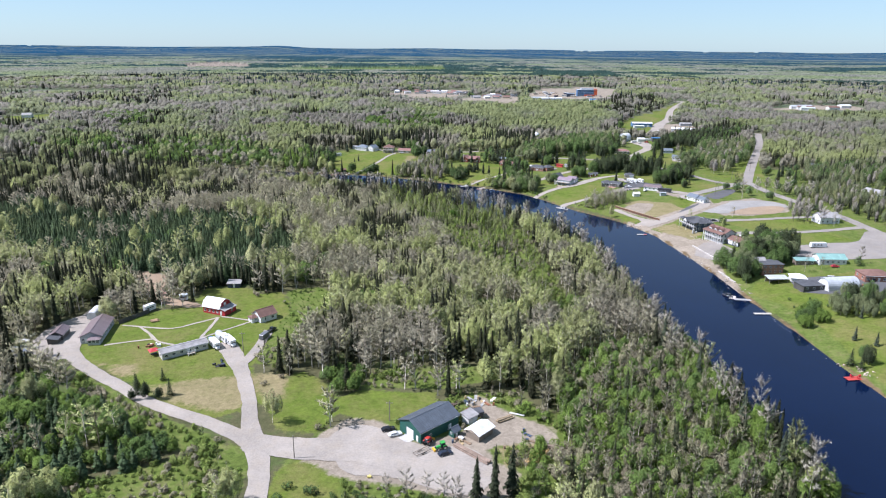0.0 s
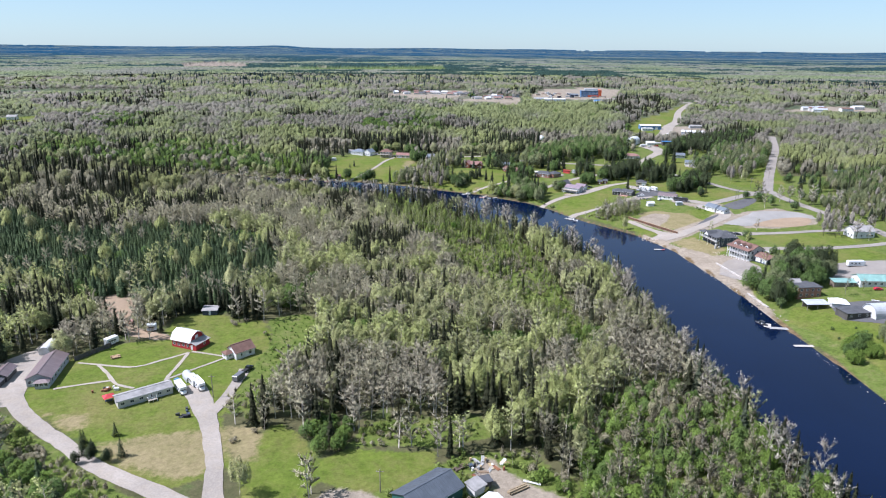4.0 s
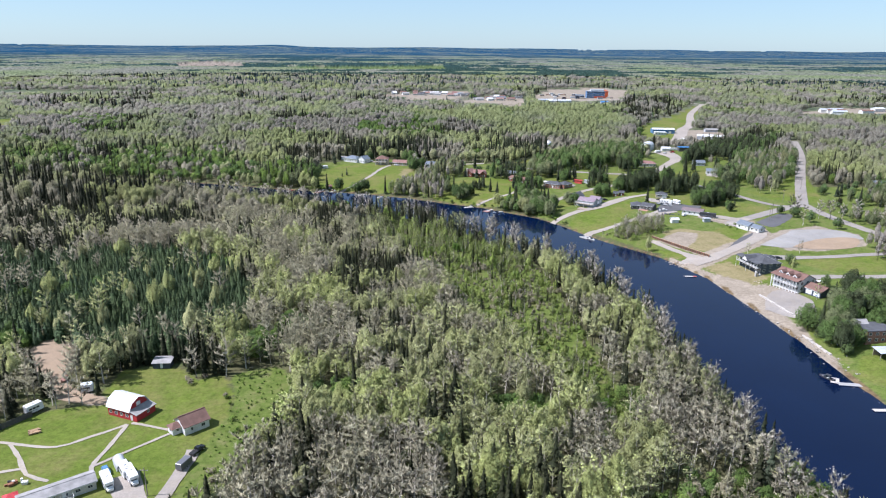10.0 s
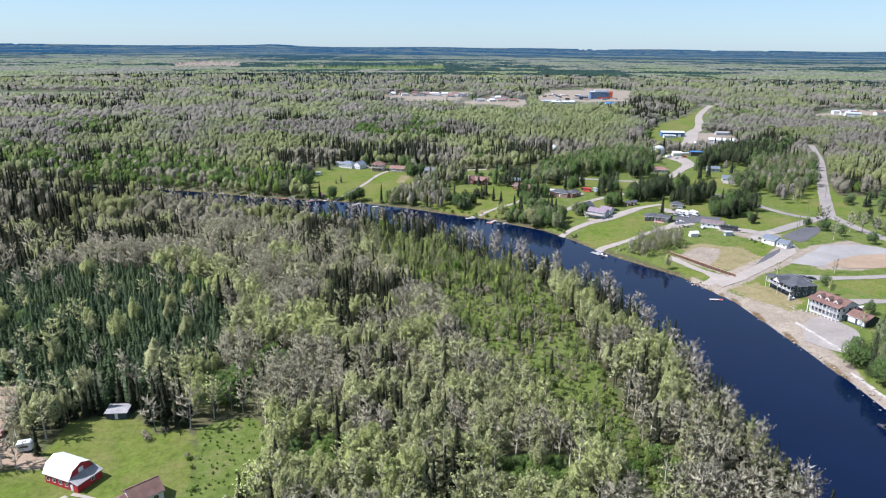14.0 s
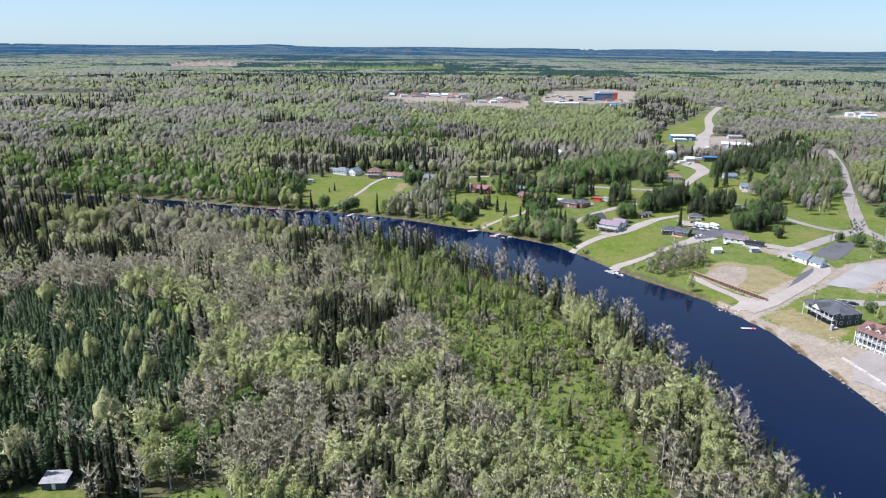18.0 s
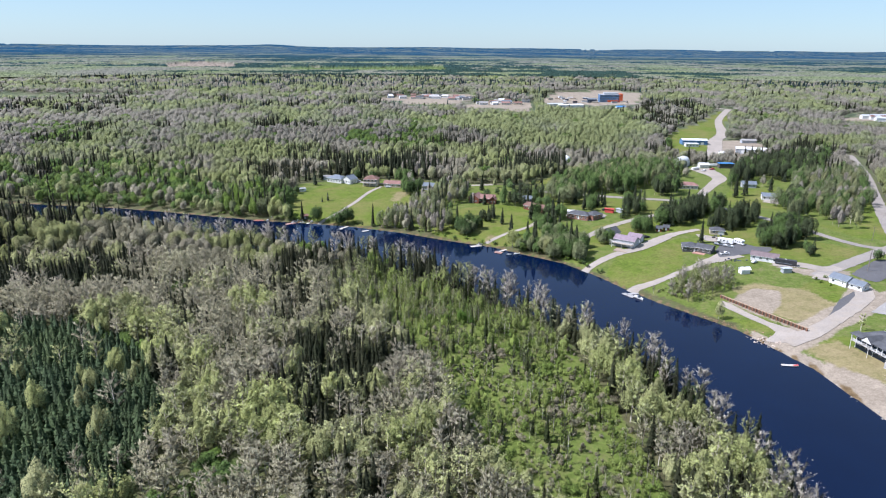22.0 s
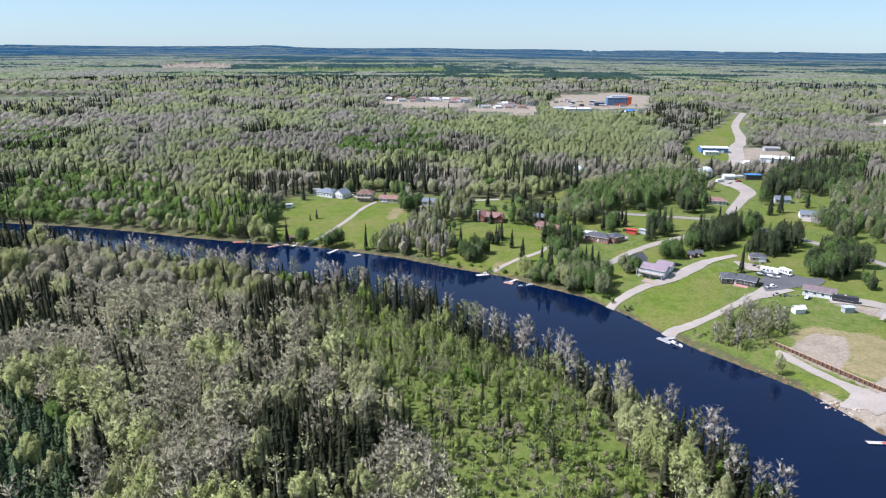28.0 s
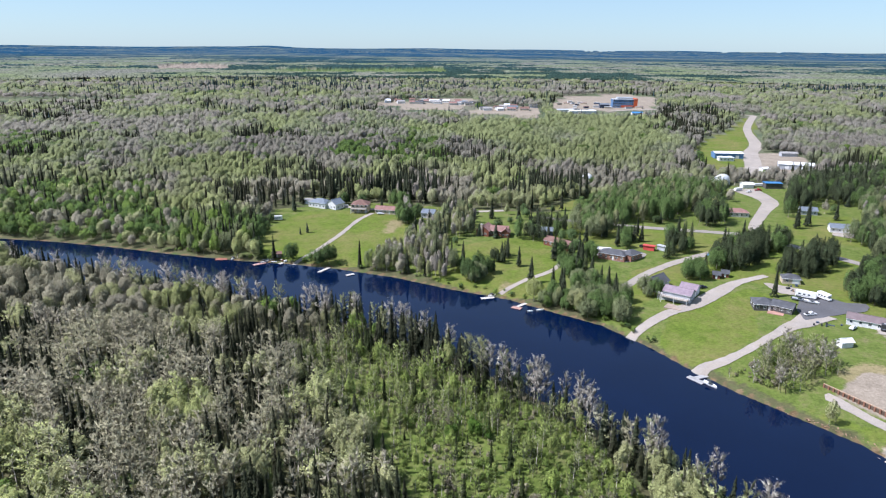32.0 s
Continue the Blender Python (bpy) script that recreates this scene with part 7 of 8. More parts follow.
# ---- village, upper houses ----
house("bungalow", 146.0, 588.0, 9, 8.5, -12, 3.0, 1.9, S_DARK, R_DARK, "dark timber bungalow with a charcoal roof on the lawn", kind="hip", windows="s:3 w:2", doors="s:2")
house("bungalow_wing", 153.5, 583.6, 9, 7, -40, 2.8, 1.6, S_DARK, R_DARK, "charcoal-roofed wing with a terrace", windows="s:3", category="house wing")
tr = thing("terrace", 149.0, 581.0, -35, "reddish paved terrace with garden furniture", "terrace")
part("paving", one_box(-3.4, 3.4, -2.2, 2.2, -0.8, 0.1), paint("red_paving", (0.38, 0.22, 0.17), 0.9), tr)
house("long_garage", 180.5, 566.0, 14, 6.6, -32, 2.8, 1.6, S_WHITE, R_MAUVE, "white garage with a brown metal roof on the lawn", windows="s:4", doors="e:0!", category="garage")
camper(188.0, 557.0, -30, "black motor coach parked by the garage", 10.8, "coach", (0.04, 0.04, 0.045))
house("garden_shed", 161.0, 547.0, 5.0, 3.4, 8, 2.3, 1.0, S_WHITE, R_WHITE, "small white shed with a pale metal roof", doors="s:0", category="shed")
house("garden_shed", 183.0, 546.0, 4.6, 2.8, 5, 2.2, 0.3, S_GREY, R_STEEL, "grey utility box by the gravel apron", kind="flat", category="shed")
house("small_house", 174.0, 619.0, 8.5, 6.5, -15, 2.8, 1.6, S_TAN, R_DARK, "small tan house with a charcoal roof", kind="hip", windows="s:2 e:1", doors="s:2!")
ph = house("shore_house", 111.5, 601.5, 13, 8.0, -36, 4.2, 1.8, S_GREY, R_PLUM, "grey house with a plum metal roof and a timber deck", windows="s:5 e:2", doors="s:2", storeys=1)
add_deck(ph, -6.5, 6.0, -7.2, -4.0, 2.2)
add_deck(ph, -8.6, -6.5, -5.0, 3.5, 2.2)
house("shore_house_wing", 119.0, 608.0, 8, 7, -36, 3.4, 1.6, S_GREY, R_PLUM, "grey wing with a plum metal roof", windows="s:1", doors="e:0!", category="house wing")
pt = thing("patio", 106.5, 592.5, -36, "brown paved patio beside the house", "patio")
part("paving", one_box(-4.0, 4.0, -3.0, 3.0, -1.2, 0.1), paint("brown_paving", (0.30, 0.24, 0.19), 0.9), pt)
house("old_house", 105.0, 617.0, 11, 8, 40, 3.8, 2.8, S_WHITE, R_DARK, "white house with a steep charcoal roof behind trees", windows="s:2 e:3")
house("grey_villa", 94.0, 661.0, 15, 8.5, -32, 3.4, 1.9, S_BRICK, R_DARK, "long villa with a charcoal roof and brick base", kind="hip", windows="s:5", doors="s:1")
house("grey_villa_wing", 103.5, 660.0, 10, 8, 38, 3.4, 1.8, S_BRICK, R_DARK, "villa wing with a charcoal roof", kind="hip", windows="s:3", category="house wing")
house("flat_carport", 90.5, 669.5, 7, 4.5, -15, 2.6, 0.3, S_WHITE, R_WHITE, "white flat-roofed carport by the villa", kind="flat", category="carport")
house("brown_house", 66.5, 683.0, 18, 7.5, -48, 3.0, 1.9, S_LOG, R_BROWN, "long low house with a brown shingle roof", windows="s:5", doors="s:2")
house("log_house", 23.5, 709.0, 9, 8.5, 62, 3.6, 2.9, S_LOG, R_RED, "red log house with a stone chimney", windows="w:2 s:2", doors="w:0", chimney=(-4.6, 0.5, 1.3))
house("log_house_wing", 32.5, 708.0, 11, 7.5, -12, 3.2, 2.4, S_LOG, R_RED, "red log wing with a gabled front", windows="s:4", category="house wing")
house("log_gable", 36.0, 703.5, 6, 5.0, 78, 3.2, 2.2, S_LOG, R_RED, "gabled red log porch with windows", windows="w:2", category="house wing")
house("small_blue_house", 62.0, 708.0, 9, 6, -10, 2.8, 1.6, S_NAVY, R_BLUE, "small blue-grey house among trees", windows="s:2")
house("grey_roof_villa", -94.0, 778.0, 15, 10, -28, 3.6, 2.4, S_WHITE, R_BLUE, "white villa with a grey-blue roof on the slope", kind="hip", windows="s:5 w:2", doors="s:2")
house("grey_roof_wing", -82.5, 773.5, 9, 9, 55, 3.8, 2.8, S_WHITE, R_BLUE, "white gabled wing with grey roof", windows="w:3 s:2", category="house wing")
house("flat_annex", -104.5, 786.0, 7, 6, -28, 2.8, 0.3, S_WHITE, R_GREY, "low white annex beside the villa", kind="flat", windows="s:2", category="annex")
oh = house("hill_house", -63.0, 766.0, 12, 10.5, -4, 5.6, 2.8, S_TAN, R_BROWN, "tan two-storey house with a brown hipped roof and a deck", kind="hip", windows="s:4 w:2", storeys=2, win=(1.4, 1.4))
add_deck(oh, -6, 5, -8.4, -5.2, 2.8)
house("red_roof_house", -44.0, 760.5, 15, 7.5, -12, 2.9, 1.9, S_TAN, R_RED, "long low house with a pinkish red roof", windows="s:5", doors="s:3")
house("steel_roof_house", -13.5, 750.0, 9, 8, -14, 3.4, 1.9, S_GREY, R_BLUE, "house with a blue-grey metal roof behind trees", windows="s:2 e:2")
house("homestead_house", -655.0, 1062.0, 14, 9, 10, 4.5, 2.6, S_WHITE, R_GREY, "white house on a far green clearing", windows="s:4", doors="s:1")
camper(-117.0, 742.0, 15, "white caravan at the lawn edge", 5.5, "trailer")
house("red_container", 118.0, 674.0, 6.2, 2.5, -30, 2.5, 0.1, paint("container_red", (0.50, 0.07, 0.06), 0.6), paint("container_red", (0.50, 0.07, 0.06), 0.6), "red steel shipping container on gravel", kind="flat", category="container")
house("grey_container", 125.5, 673.5, 5.0, 2.4, -50, 2.4, 0.1, S_GREY, R_STEEL, "grey steel storage container on gravel", kind="flat", category="container")
house("log_shed", 139.5, 627.0, 3.6, 3.4, -20, 2.2, 1.3, S_LOG, R_DARK, "small dark log shed on the lawn", doors="s:0", category="shed")
house("log_shed", 144.6, 628.6, 3.6, 3.2, -20, 2.2, 1.3, S_LOG, R_DARK, "small dark log shed on the lawn", doors="s:0", category="shed")
house("pink_roof_house", 200.0, 750.0, 16, 9, -8, 3.2, 2.0, S_CREAM, R_RED, "cream house with a faded red roof", kind="hip", windows="s:5", doors="s:2")
house("grey_house", 252.0, 753.0, 11, 7, -10, 3.0, 1.8, S_GREY, R_BLUE, "grey house with a blue-grey roof", windows="s:3")
house("grey_house", 249.0, 709.0, 11, 8, -18, 3.0, 1.8, S_WHITE, R_BLUE, "white house with a blue-grey roof", windows="s:3", doors="s:2!")
house("arch_hall", 227.0, 846.0, 18, 12, 55, 2.5, 6.0, S_WHITE, R_WHITE, "tall white arched storage hall", kind="arch", category="hall", ridge=False, doors="w:0!")
house("white_shed", 246.0, 838.0, 9, 6, 0, 3, 1.4, S_WHITE, R_WHITE, "white shed in the contractor's yard", category="shed")
house("blue_canopy", 266.0, 836.0, 13, 7, -4, 4.2, 0.4, S_DARK, sheeting("bright_blue", (0.06, 0.22, 0.48)), "open canopy with a bright blue roof", kind="flat", category="canopy")
dm = thing("storage_dome", 116.0, 846.0, 0, "white storage dome above the trees", "dome", free=6)
bm = bmesh.new()
bmesh.ops.create_uvsphere(bm, u_segments=20, v_segments=12, radius=4.2)
for v in bm.verts:
    v.co.z = v.co.z * 0.95 + 6.5
part("dome_shell", bm, R_WHITE, dm)
bm = bmesh.new()
tube(bm, (0, 0, -1), (0, 0, 6.5), 4.15, 4.15, 20)
part("base_wall", bm, CONCRETE, dm)

# ---- vehicles in the village ----
camper(232.0, 396.0, 2, "white motor coach on the empty parking lot", 9.6, "coach", (0.66, 0.68, 0.68))
for x, y, a, c, lab, k in ((195, 427, 20, (0.7, 0.7, 0.7), "white car by the inn", "sedan"), (198, 425, 15, (0.68, 0.68, 0.68), "white van by the inn", "sedan"), (222, 359, 0, (0.4, 0.03, 0.05), "red car by the mint-roofed hall", "sedan"),
                           (192, 468, -20, (0.02, 0.02, 0.025), "black car by the lake house", "sedan"), (195, 466, -25, (0.02, 0.02, 0.025), "black car by the lake house", "sedan"), (214, 399, 0, (0.02, 0.02, 0.02), "black pickup on the lot", "pickup"),
                           (162.5, 577, 10, (0.7, 0.7, 0.7), "white pickup on the dark yard", "pickup"), (173, 562, 40, (0.65, 0.66, 0.68), "silver car by the garage", "sedan"), (127.5, 613.5, 10, (0.02, 0.025, 0.04), "dark blue car on the gravel drive", "sedan"),
                           (116, 679, -10, (0.03, 0.03, 0.04), "dark car by the villa", "sedan"), (150, 662, 15, (0.03, 0.06, 0.13), "blue car on the drive", "sedan"), (228, 334, 10, (0.02, 0.02, 0.02), "black pickup by the brick house", "pickup"),
                           (216, 337, 80, (0.6, 0.6, 0.6), "grey car in the yard", "sedan"), (188, 408, 30, (0.02, 0.05, 0.2), "blue car by the garage", "sedan"), (-48, 756, 0, (0.6, 0.6, 0.6), "silver car by the red-roofed house", "sedan"),
                           (-76, 778, 20, (0.7, 0.7, 0.7), "white car behind the villa", "sedan"), (240, 820, 40, (0.7, 0.7, 0.7), "white truck in the yard", "pickup"), (250, 826, 10, (0.5, 0.1, 0.08), "red truck in the yard", "pickup")):
    car(x, y, a, c, lab, k)
camper(178.5, 595.0, -70, "white truck camper on the dark yard", 7.0, "motorhome")
camper(171.0, 597.5, -35, "white long caravan on the yard", 9.0, "trailer")
camper(258.0, 842.0, 0, "white semi trailer in the yard", 11.0, "box")
camper(234.0, 826.0, 30, "white cargo trailer in the yard", 8.0, "box")
boat(170.0, 590.5, -35, "white motor boat on a trailer cradle", 6.5, z=h(170, 590.5) + 0.5)
boat(166.0, 594.0, -35, "grey motor boat under a canopy", 6.5, (0.3, 0.32, 0.36), h(166, 594) + 0.5)

# ---- retaining wall and shore works ----
rw = thing("retaining_wall", 148.2, 497.5, -61.5, "brown timber-pile retaining wall with dark lagging", "retaining wall", z=h(148.2, 497.5) - 0.4)
for k in range(26):
    u = -23.0 + k * 1.84
    part("pile", one_box(u - 0.28, u + 0.28, -0.35, 0.25, -1.6, 2.2, bevel=0.04), paint("rust_pile", (0.22, 0.11, 0.07), 0.9), rw)
for k in range(25):
    u = -23.0 + k * 1.84
    part("lagging_board", one_box(u + 0.3, u + 1.54, 0.0, 0.2, -1.6, 1.9), paint("dark_lagging", (0.10, 0.07, 0.05), 0.9), rw)
part("capping_beam", one_box(-23.4, 23.4, 0.05, 0.5, 2.05, 2.3), paint("cap_timber", (0.36, 0.26, 0.18), 0.9), rw)
tw = thing("terrace_wall", 164.8, 401.0, -82, "low pale concrete terrace wall above the shore", "wall", z=h(164.8, 401) - 0.3)
for k in range(14):
    part("block", one_box(-16 + k * 2.3, -16 + k * 2.3 + 2.25, -0.45, 0.45, -0.8, 0.9 + 0.12 * (k % 3), bevel=0.08), paint("pale_block", (0.43, 0.40, 0.36), 0.9), tw)
tw = thing("terrace_wall", 161.8, 360.0, -86, "row of pale shore blocks along the bank", "wall", z=h(161.8, 360) - 0.2)
for k in range(9):
    part("block", one_box(-10 + k * 2.3, -10 + k * 2.3 + 2.1, -0.5 - 0.2 * (k % 2), 0.5, -0.8, 0.5 + 0.15 * (k % 3), bevel=0.08), paint("pale_block", (0.43, 0.40, 0.36), 0.9), tw)


def rocks(x, y, n, sx, sy, turn, size, label, c, seed):
    """A heap of broken stones as one mesh."""
    rng = random.Random(seed)
    bm = bmesh.new()
    ca, sa = math.cos(radians(turn)), math.sin(radians(turn))
    for k in range(n):
        u, w = rng.gauss(0, sx), rng.gauss(0, sy)
        px, py = x + u * ca - w * sa, y + u * sa + w * ca
        s = size * rng.uniform(0.5, 1.4)
        pz = max(h(px, py), -0.3)
        vs = [bm.verts.new((px + rng.uniform(-1, 1) * s, py + rng.uniform(-1, 1) * s, pz + rng.uniform(-0.4, 0.9) * s)) for _ in range(9)]
        res = bmesh.ops.convex_hull(bm, input=vs)
        bmesh.ops.delete(bm, geom=[e for e in res["geom_interior"] if isinstance(e, bmesh.types.BMVert)], context="VERTS")
    me = bpy.data.meshes.new("rock_heap")
    bm.to_mesh(me)
    me.materials.append(paint("rock_" + label.split()[0], c, 0.9, amount=0.35))
    return tagged(new("rock_heap", me), label, "rocks", kind="stuff")


rocks(139, 473, 46, 3.2, 1.6, -55, 0.6, "pale broken stones heaped at the ramp foot", (0.46, 0.38, 0.31), 1)
rocks(160, 300, 70, 34, 0.7, 94, 0.4, "grey shore stones along the lawn edge", (0.36, 0.33, 0.29), 2)
rocks(156.5, 380, 90, 30, 0.9, 98, 0.45, "grey shore stones below the terrace", (0.38, 0.34, 0.29), 3)
rocks(170, 244, 26, 4, 1.2, 115, 0.55, "pale stones by the red dock", (0.50, 0.46, 0.40), 4)
rocks(128, 496, 60, 14, 0.6, 131, 0.35, "brown stones along the waterline", (0.26, 0.17, 0.11), 5)
rocks(172, 429, 30, 5, 1.2, -66, 0.4, "pale rubble by the terrace", (0.5, 0.46, 0.4), 6)

# ---- docks and boats ----
PALE_DECK = ribbed("pale_planks", (0.50, 0.46, 0.41), 0.16, 0.85)
GREY_DECK = ribbed("grey_planks", (0.36, 0.35, 0.34), 0.16, 0.85)
dock(100.2, 533.2, 20, 12.5, 2.2, "long grey plank dock reaching from the bank", GREY_DECK)
dock(94.8, 529.8, -55, 7.0, 2.6, "grey floating dock across the end", GREY_DECK)
boat(98.8, 526.2, -60, "white cabin boat with a black canopy at the dock", 6.5, (0.6, 0.62, 0.66))
dock(139.5, 451.5, -4, 6.5, 1.6, "small white float with red trim on the water", PALE_DECK)
bm = one_box(0.5, 2.6, -0.5, 0.5, 0.35, 0.5, bevel=0.04)
flt = thing("paddle_board", 140.4, 451.0, 8, "red and white paddle board on the float", "paddle board", 0.0)
part("board", bm, paint("board_red", (0.5, 0.09, 0.08), 0.5), flt)
dock(157.0, 325.6, -8, 9.5, 2.4, "grey plank dock by the lawn", GREY_DECK)
dock(152.6, 328.8, 62, 5.0, 3.0, "wide grey floating dock with a frame", PALE_DECK)
boat(150.6, 331.0, 120, "dark pontoon boat at the grey dock", 6.0, (0.08, 0.08, 0.09))
dock(160.5, 306.6, 0, 13, 1.8, "long narrow pale dock", PALE_DECK)
dock(165.0, 239.6, 8, 9.0, 3.0, "red painted dock by the willow", ribbed("red_planks", (0.42, 0.06, 0.05), 0.18, 0.7))
dock(170.5, 237.2, -40, 6.0, 1.6, "pale gangway up to the bank", PALE_DECK)
for k, (px, py, pa) in enumerate(((163.5, 240.5, 20), (165.5, 239.0, -30), (167.0, 240.8, 70))):
    ch = thing("deck_chair", px, py, pa, "bright red wooden deck chair on the dock", "chair", 0.37, "deck chairs")
    red = paint("chair_red", (0.55, 0.04, 0.04), 0.5)
    part("seat", one_box(-0.4, 0.4, -0.35, 0.35, 0.3, 0.38), red, ch)
    bk = part("backrest", one_box(-0.5, -0.4, -0.35, 0.35, 0.35, 1.1), red, ch)
    for s in (-0.33, 0.33):
        part("arm", one_box(-0.4, 0.4, s - 0.06, s + 0.06, 0.58, 0.63), red, ch)
        part("leg", one_box(0.3, 0.38, s - 0.04, s + 0.04, 0, 0.58), red, ch)
        part("leg", one_box(-0.4, -0.32, s - 0.04, s + 0.04, 0, 0.4), red, ch)
dock(-71.5, 658.5, 62, 10.0, 2.0, "pale dock below the sloping lawn", PALE_DECK)
dock(-55.5, 650.5, 35, 5.0, 2.2, "small white swim raft on the river", PALE_DECK)
dock(19.5, 616.2, 18, 7.5, 2.6, "pale dock with a moored boat", PALE_DECK)
boat(22.0, 619.0, 30, "white boat beside the dock", 5.0)
dock(37.0, 608.0, 45, 11.0, 1.8, "narrow pale plank dock at the bank", PALE_DECK)
dock(33.0, 603.0, -30, 5.0, 3.0, "reddish floating dock platform", ribbed("red_grey_planks", (0.40, 0.24, 0.20), 0.18, 0.8))
boat(39.0, 598.2, 10, "white round inflatable at its mooring", 3.0, cabin=False)
boat(44.0, 600.0, 20, "white small boat at its mooring", 4.0, cabin=False)
dock(-136.0, 676.5, 8, 7.0, 3.0, "red-brown dock at the wooded bank", ribbed("rust_planks", (0.34, 0.13, 0.09), 0.18, 0.8))
boat(-129.0, 677.5, 60, "white boat pulled to the bank", 4.5)
dock(-111.0, 668.5, 40, 8.0, 2.8, "red-grey dock below the lawn", ribbed("red_grey_planks", (0.40, 0.24, 0.20), 0.18, 0.8))
boat(-109.0, 671.5, 40, "white boat at the lawn dock", 5.0)
dock(-98.0, 671.0, 60, 6.0, 2.2, "pale dock by the boat shed", PALE_DECK)
house("boat_shed", -103.0, 678.0, 5, 4, 20, 2.2, 0.9, S_WOOD, R_BROWN, "small brown boat shed on the shore", doors="s:0", category="shed")

# ---- far works, factory, settlement ----
house("works_hall", 286.0, 978.0, 28, 13, -4, 5.0, 1.2, siding("works_blue", (0.10, 0.20, 0.36)), R_WHITE, "blue and white works hall with a white roof", doors="s:-8! s:0! s:8!", category="hall")
house("works_office", 278.0, 962.0, 14, 8, -4, 3.2, 0.4, S_WHITE, R_WHITE, "white flat-roofed works office building", kind="flat", windows="s:4", category="office")
house("works_store", 326.0, 918.0, 30, 17, -22, 4.5, 1.4, S_GREY, R_WHITE, "wide store with a white metal roof", doors="s:-8! s:4!", category="hall")
house("works_shed", 292.0, 905.0, 9, 6, 10, 3, 1.0, S_WHITE, R_WHITE, "white shed beside the works road", category="shed")
house("works_shed", 352.0, 985.0, 16, 7, -4, 3.2, 1.2, S_GREY, R_GREY, "grey shed by the works", category="shed")
fac = house("factory", 304.0, 1466.0, 40, 20, -3, 13, 0.6, siding("factory_blue", (0.09, 0.17, 0.30)), R_STEEL, "tall blue and orange factory building under construction", kind="flat", windows="s:9", category="factory", storeys=3, win=(2.4, 2.0))
part("orange_panel", one_box(15, 21.5, -10.2, 10.2, 0, 14.5), paint("panel_orange", (0.55, 0.11, 0.04), 0.6), fac)
part("orange_panel", one_box(-6, 14, -10.5, -10.05, 0, 3.5), paint("panel_orange", (0.55, 0.11, 0.04), 0.6), fac)
part("roof_plant", one_box(-12, 14, -6, 6, 13.3, 16.5, bevel=0.2), S_GREY, fac)
house("site_hall", 268.0, 1452.0, 16, 10, 0, 6, 1.5, S_NAVY, R_BLUE, "blue site hall beside the factory", windows="s:3", category="hall")
house("site_store", 214.0, 1368.0, 42, 12, 6, 4.5, 1.2, S_WHITE, R_WHITE, "long white store at the site edge", category="hall", windows="s:6")
house("site_store", 190.0, 1384.0, 26, 10, 4, 4.5, 1.2, S_WHITE, R_STEEL, "long pale store at the site edge", category="hall")
house("blue_tent", 296.0, 1352.0, 16, 9, 0, 3, 1.5, S_WHITE, sheeting("bright_blue", (0.06, 0.22, 0.48)), "low hall with a bright blue roof", category="hall")
rng = random.Random(12)
for k in range(46):
    u = rng.random()
    px, py = (-112 + 175 * u + rng.uniform(-6, 6), 1545 - 45 * u + rng.uniform(-28, 28)) if k < 32 else (90 + rng.uniform(-30, 60), 1440 + rng.uniform(-30, 30))
    w, r = rng.choice(((S_WHITE, R_GREY), (S_WHITE, R_WHITE), (S_CREAM, R_DARK), (S_TAN, R_BROWN), (S_GREY, R_BLUE), (S_CREAM, R_RED)))
    house("settlement_house", px, py, rng.uniform(9, 15), rng.uniform(7, 9), rng.uniform(-20, 20), 3.4, 2.0, w, r, "small pale house in the far settlement", windows="s:3", group="far settlement")
site = random.Random(71)
for k in range(26):
    px, py = (site.uniform(190, 300), site.uniform(1440, 1560)) if k < 14 else (site.uniform(180, 240), site.uniform(1380, 1420)) if k < 20 else (site.uniform(290, 335), site.uniform(1440, 1540))
    house("site_cabin", px, py, site.uniform(6, 12), site.uniform(3, 5), site.uniform(-30, 30), 2.9, 0.3, site.choice((S_WHITE, S_GREY, S_TAN, S_NAVY)), site.choice((R_WHITE, R_GREY, R_RED)), "flat-roofed cabin on the bare building site", kind="flat", group="site cabins", category="cabin")
for k in range(12):
    px, py = -280 + rng.uniform(0, 90), 1780 + rng.uniform(-20, 40)
    house("settlement_house", px, py, rng.uniform(10, 16), 8, rng.uniform(-20, 20), 3.6, 2.2, S_WHITE, R_GREY, "small white house in the far hamlet", group="far hamlet")
for k in range(9):
    px, py = 600 + rng.uniform(0, 120), 1180 + rng.uniform(-10, 60)
    house("settlement_house", px, py, rng.uniform(12, 26), 10, rng.uniform(-20, 20), 4.5, 1.6, S_WHITE, rng.choice((R_WHITE, R_STEEL, R_BROWN)), "pale shed in the eastern yard", group="eastern yard")

# ---- single trees that stand out ----
DARK_PINE, BLUE_SPRUCE, DEEP_GREEN, FRESH, PALE, MOSS, GREYGREEN, BRUSH = (0.042, 0.052, 0.028), (0.070, 0.086, 0.054), (0.068, 0.108, 0.036), (0.135, 0.205, 0.040), (0.380, 0.400, 0.190), (0.050, 0.068, 0.032), (0.165, 0.192, 0.092), (0.225, 0.200, 0.140)
LABELS = {("pine", MOSS): "bushy dark conifer on the farm lawn", ("spruce", DARK_PINE): "dark narrow spruce with drooping branches", ("spruce", BLUE_SPRUCE): "small grey-green spruce on the lawn", ("leafy", DEEP_GREEN): "broad dark green tree in full leaf", ("leafy", FRESH): "fresh green leafy tree by the water",
          ("aspen", PALE): "slender birch in first pale green leaf", ("aspen", GREYISH): "bare grey aspen with a pale trunk", ("bush", FRESH): "low fresh green bush in grass", ("bush", DEEP_GREEN): "low dark green bush on lawn"}
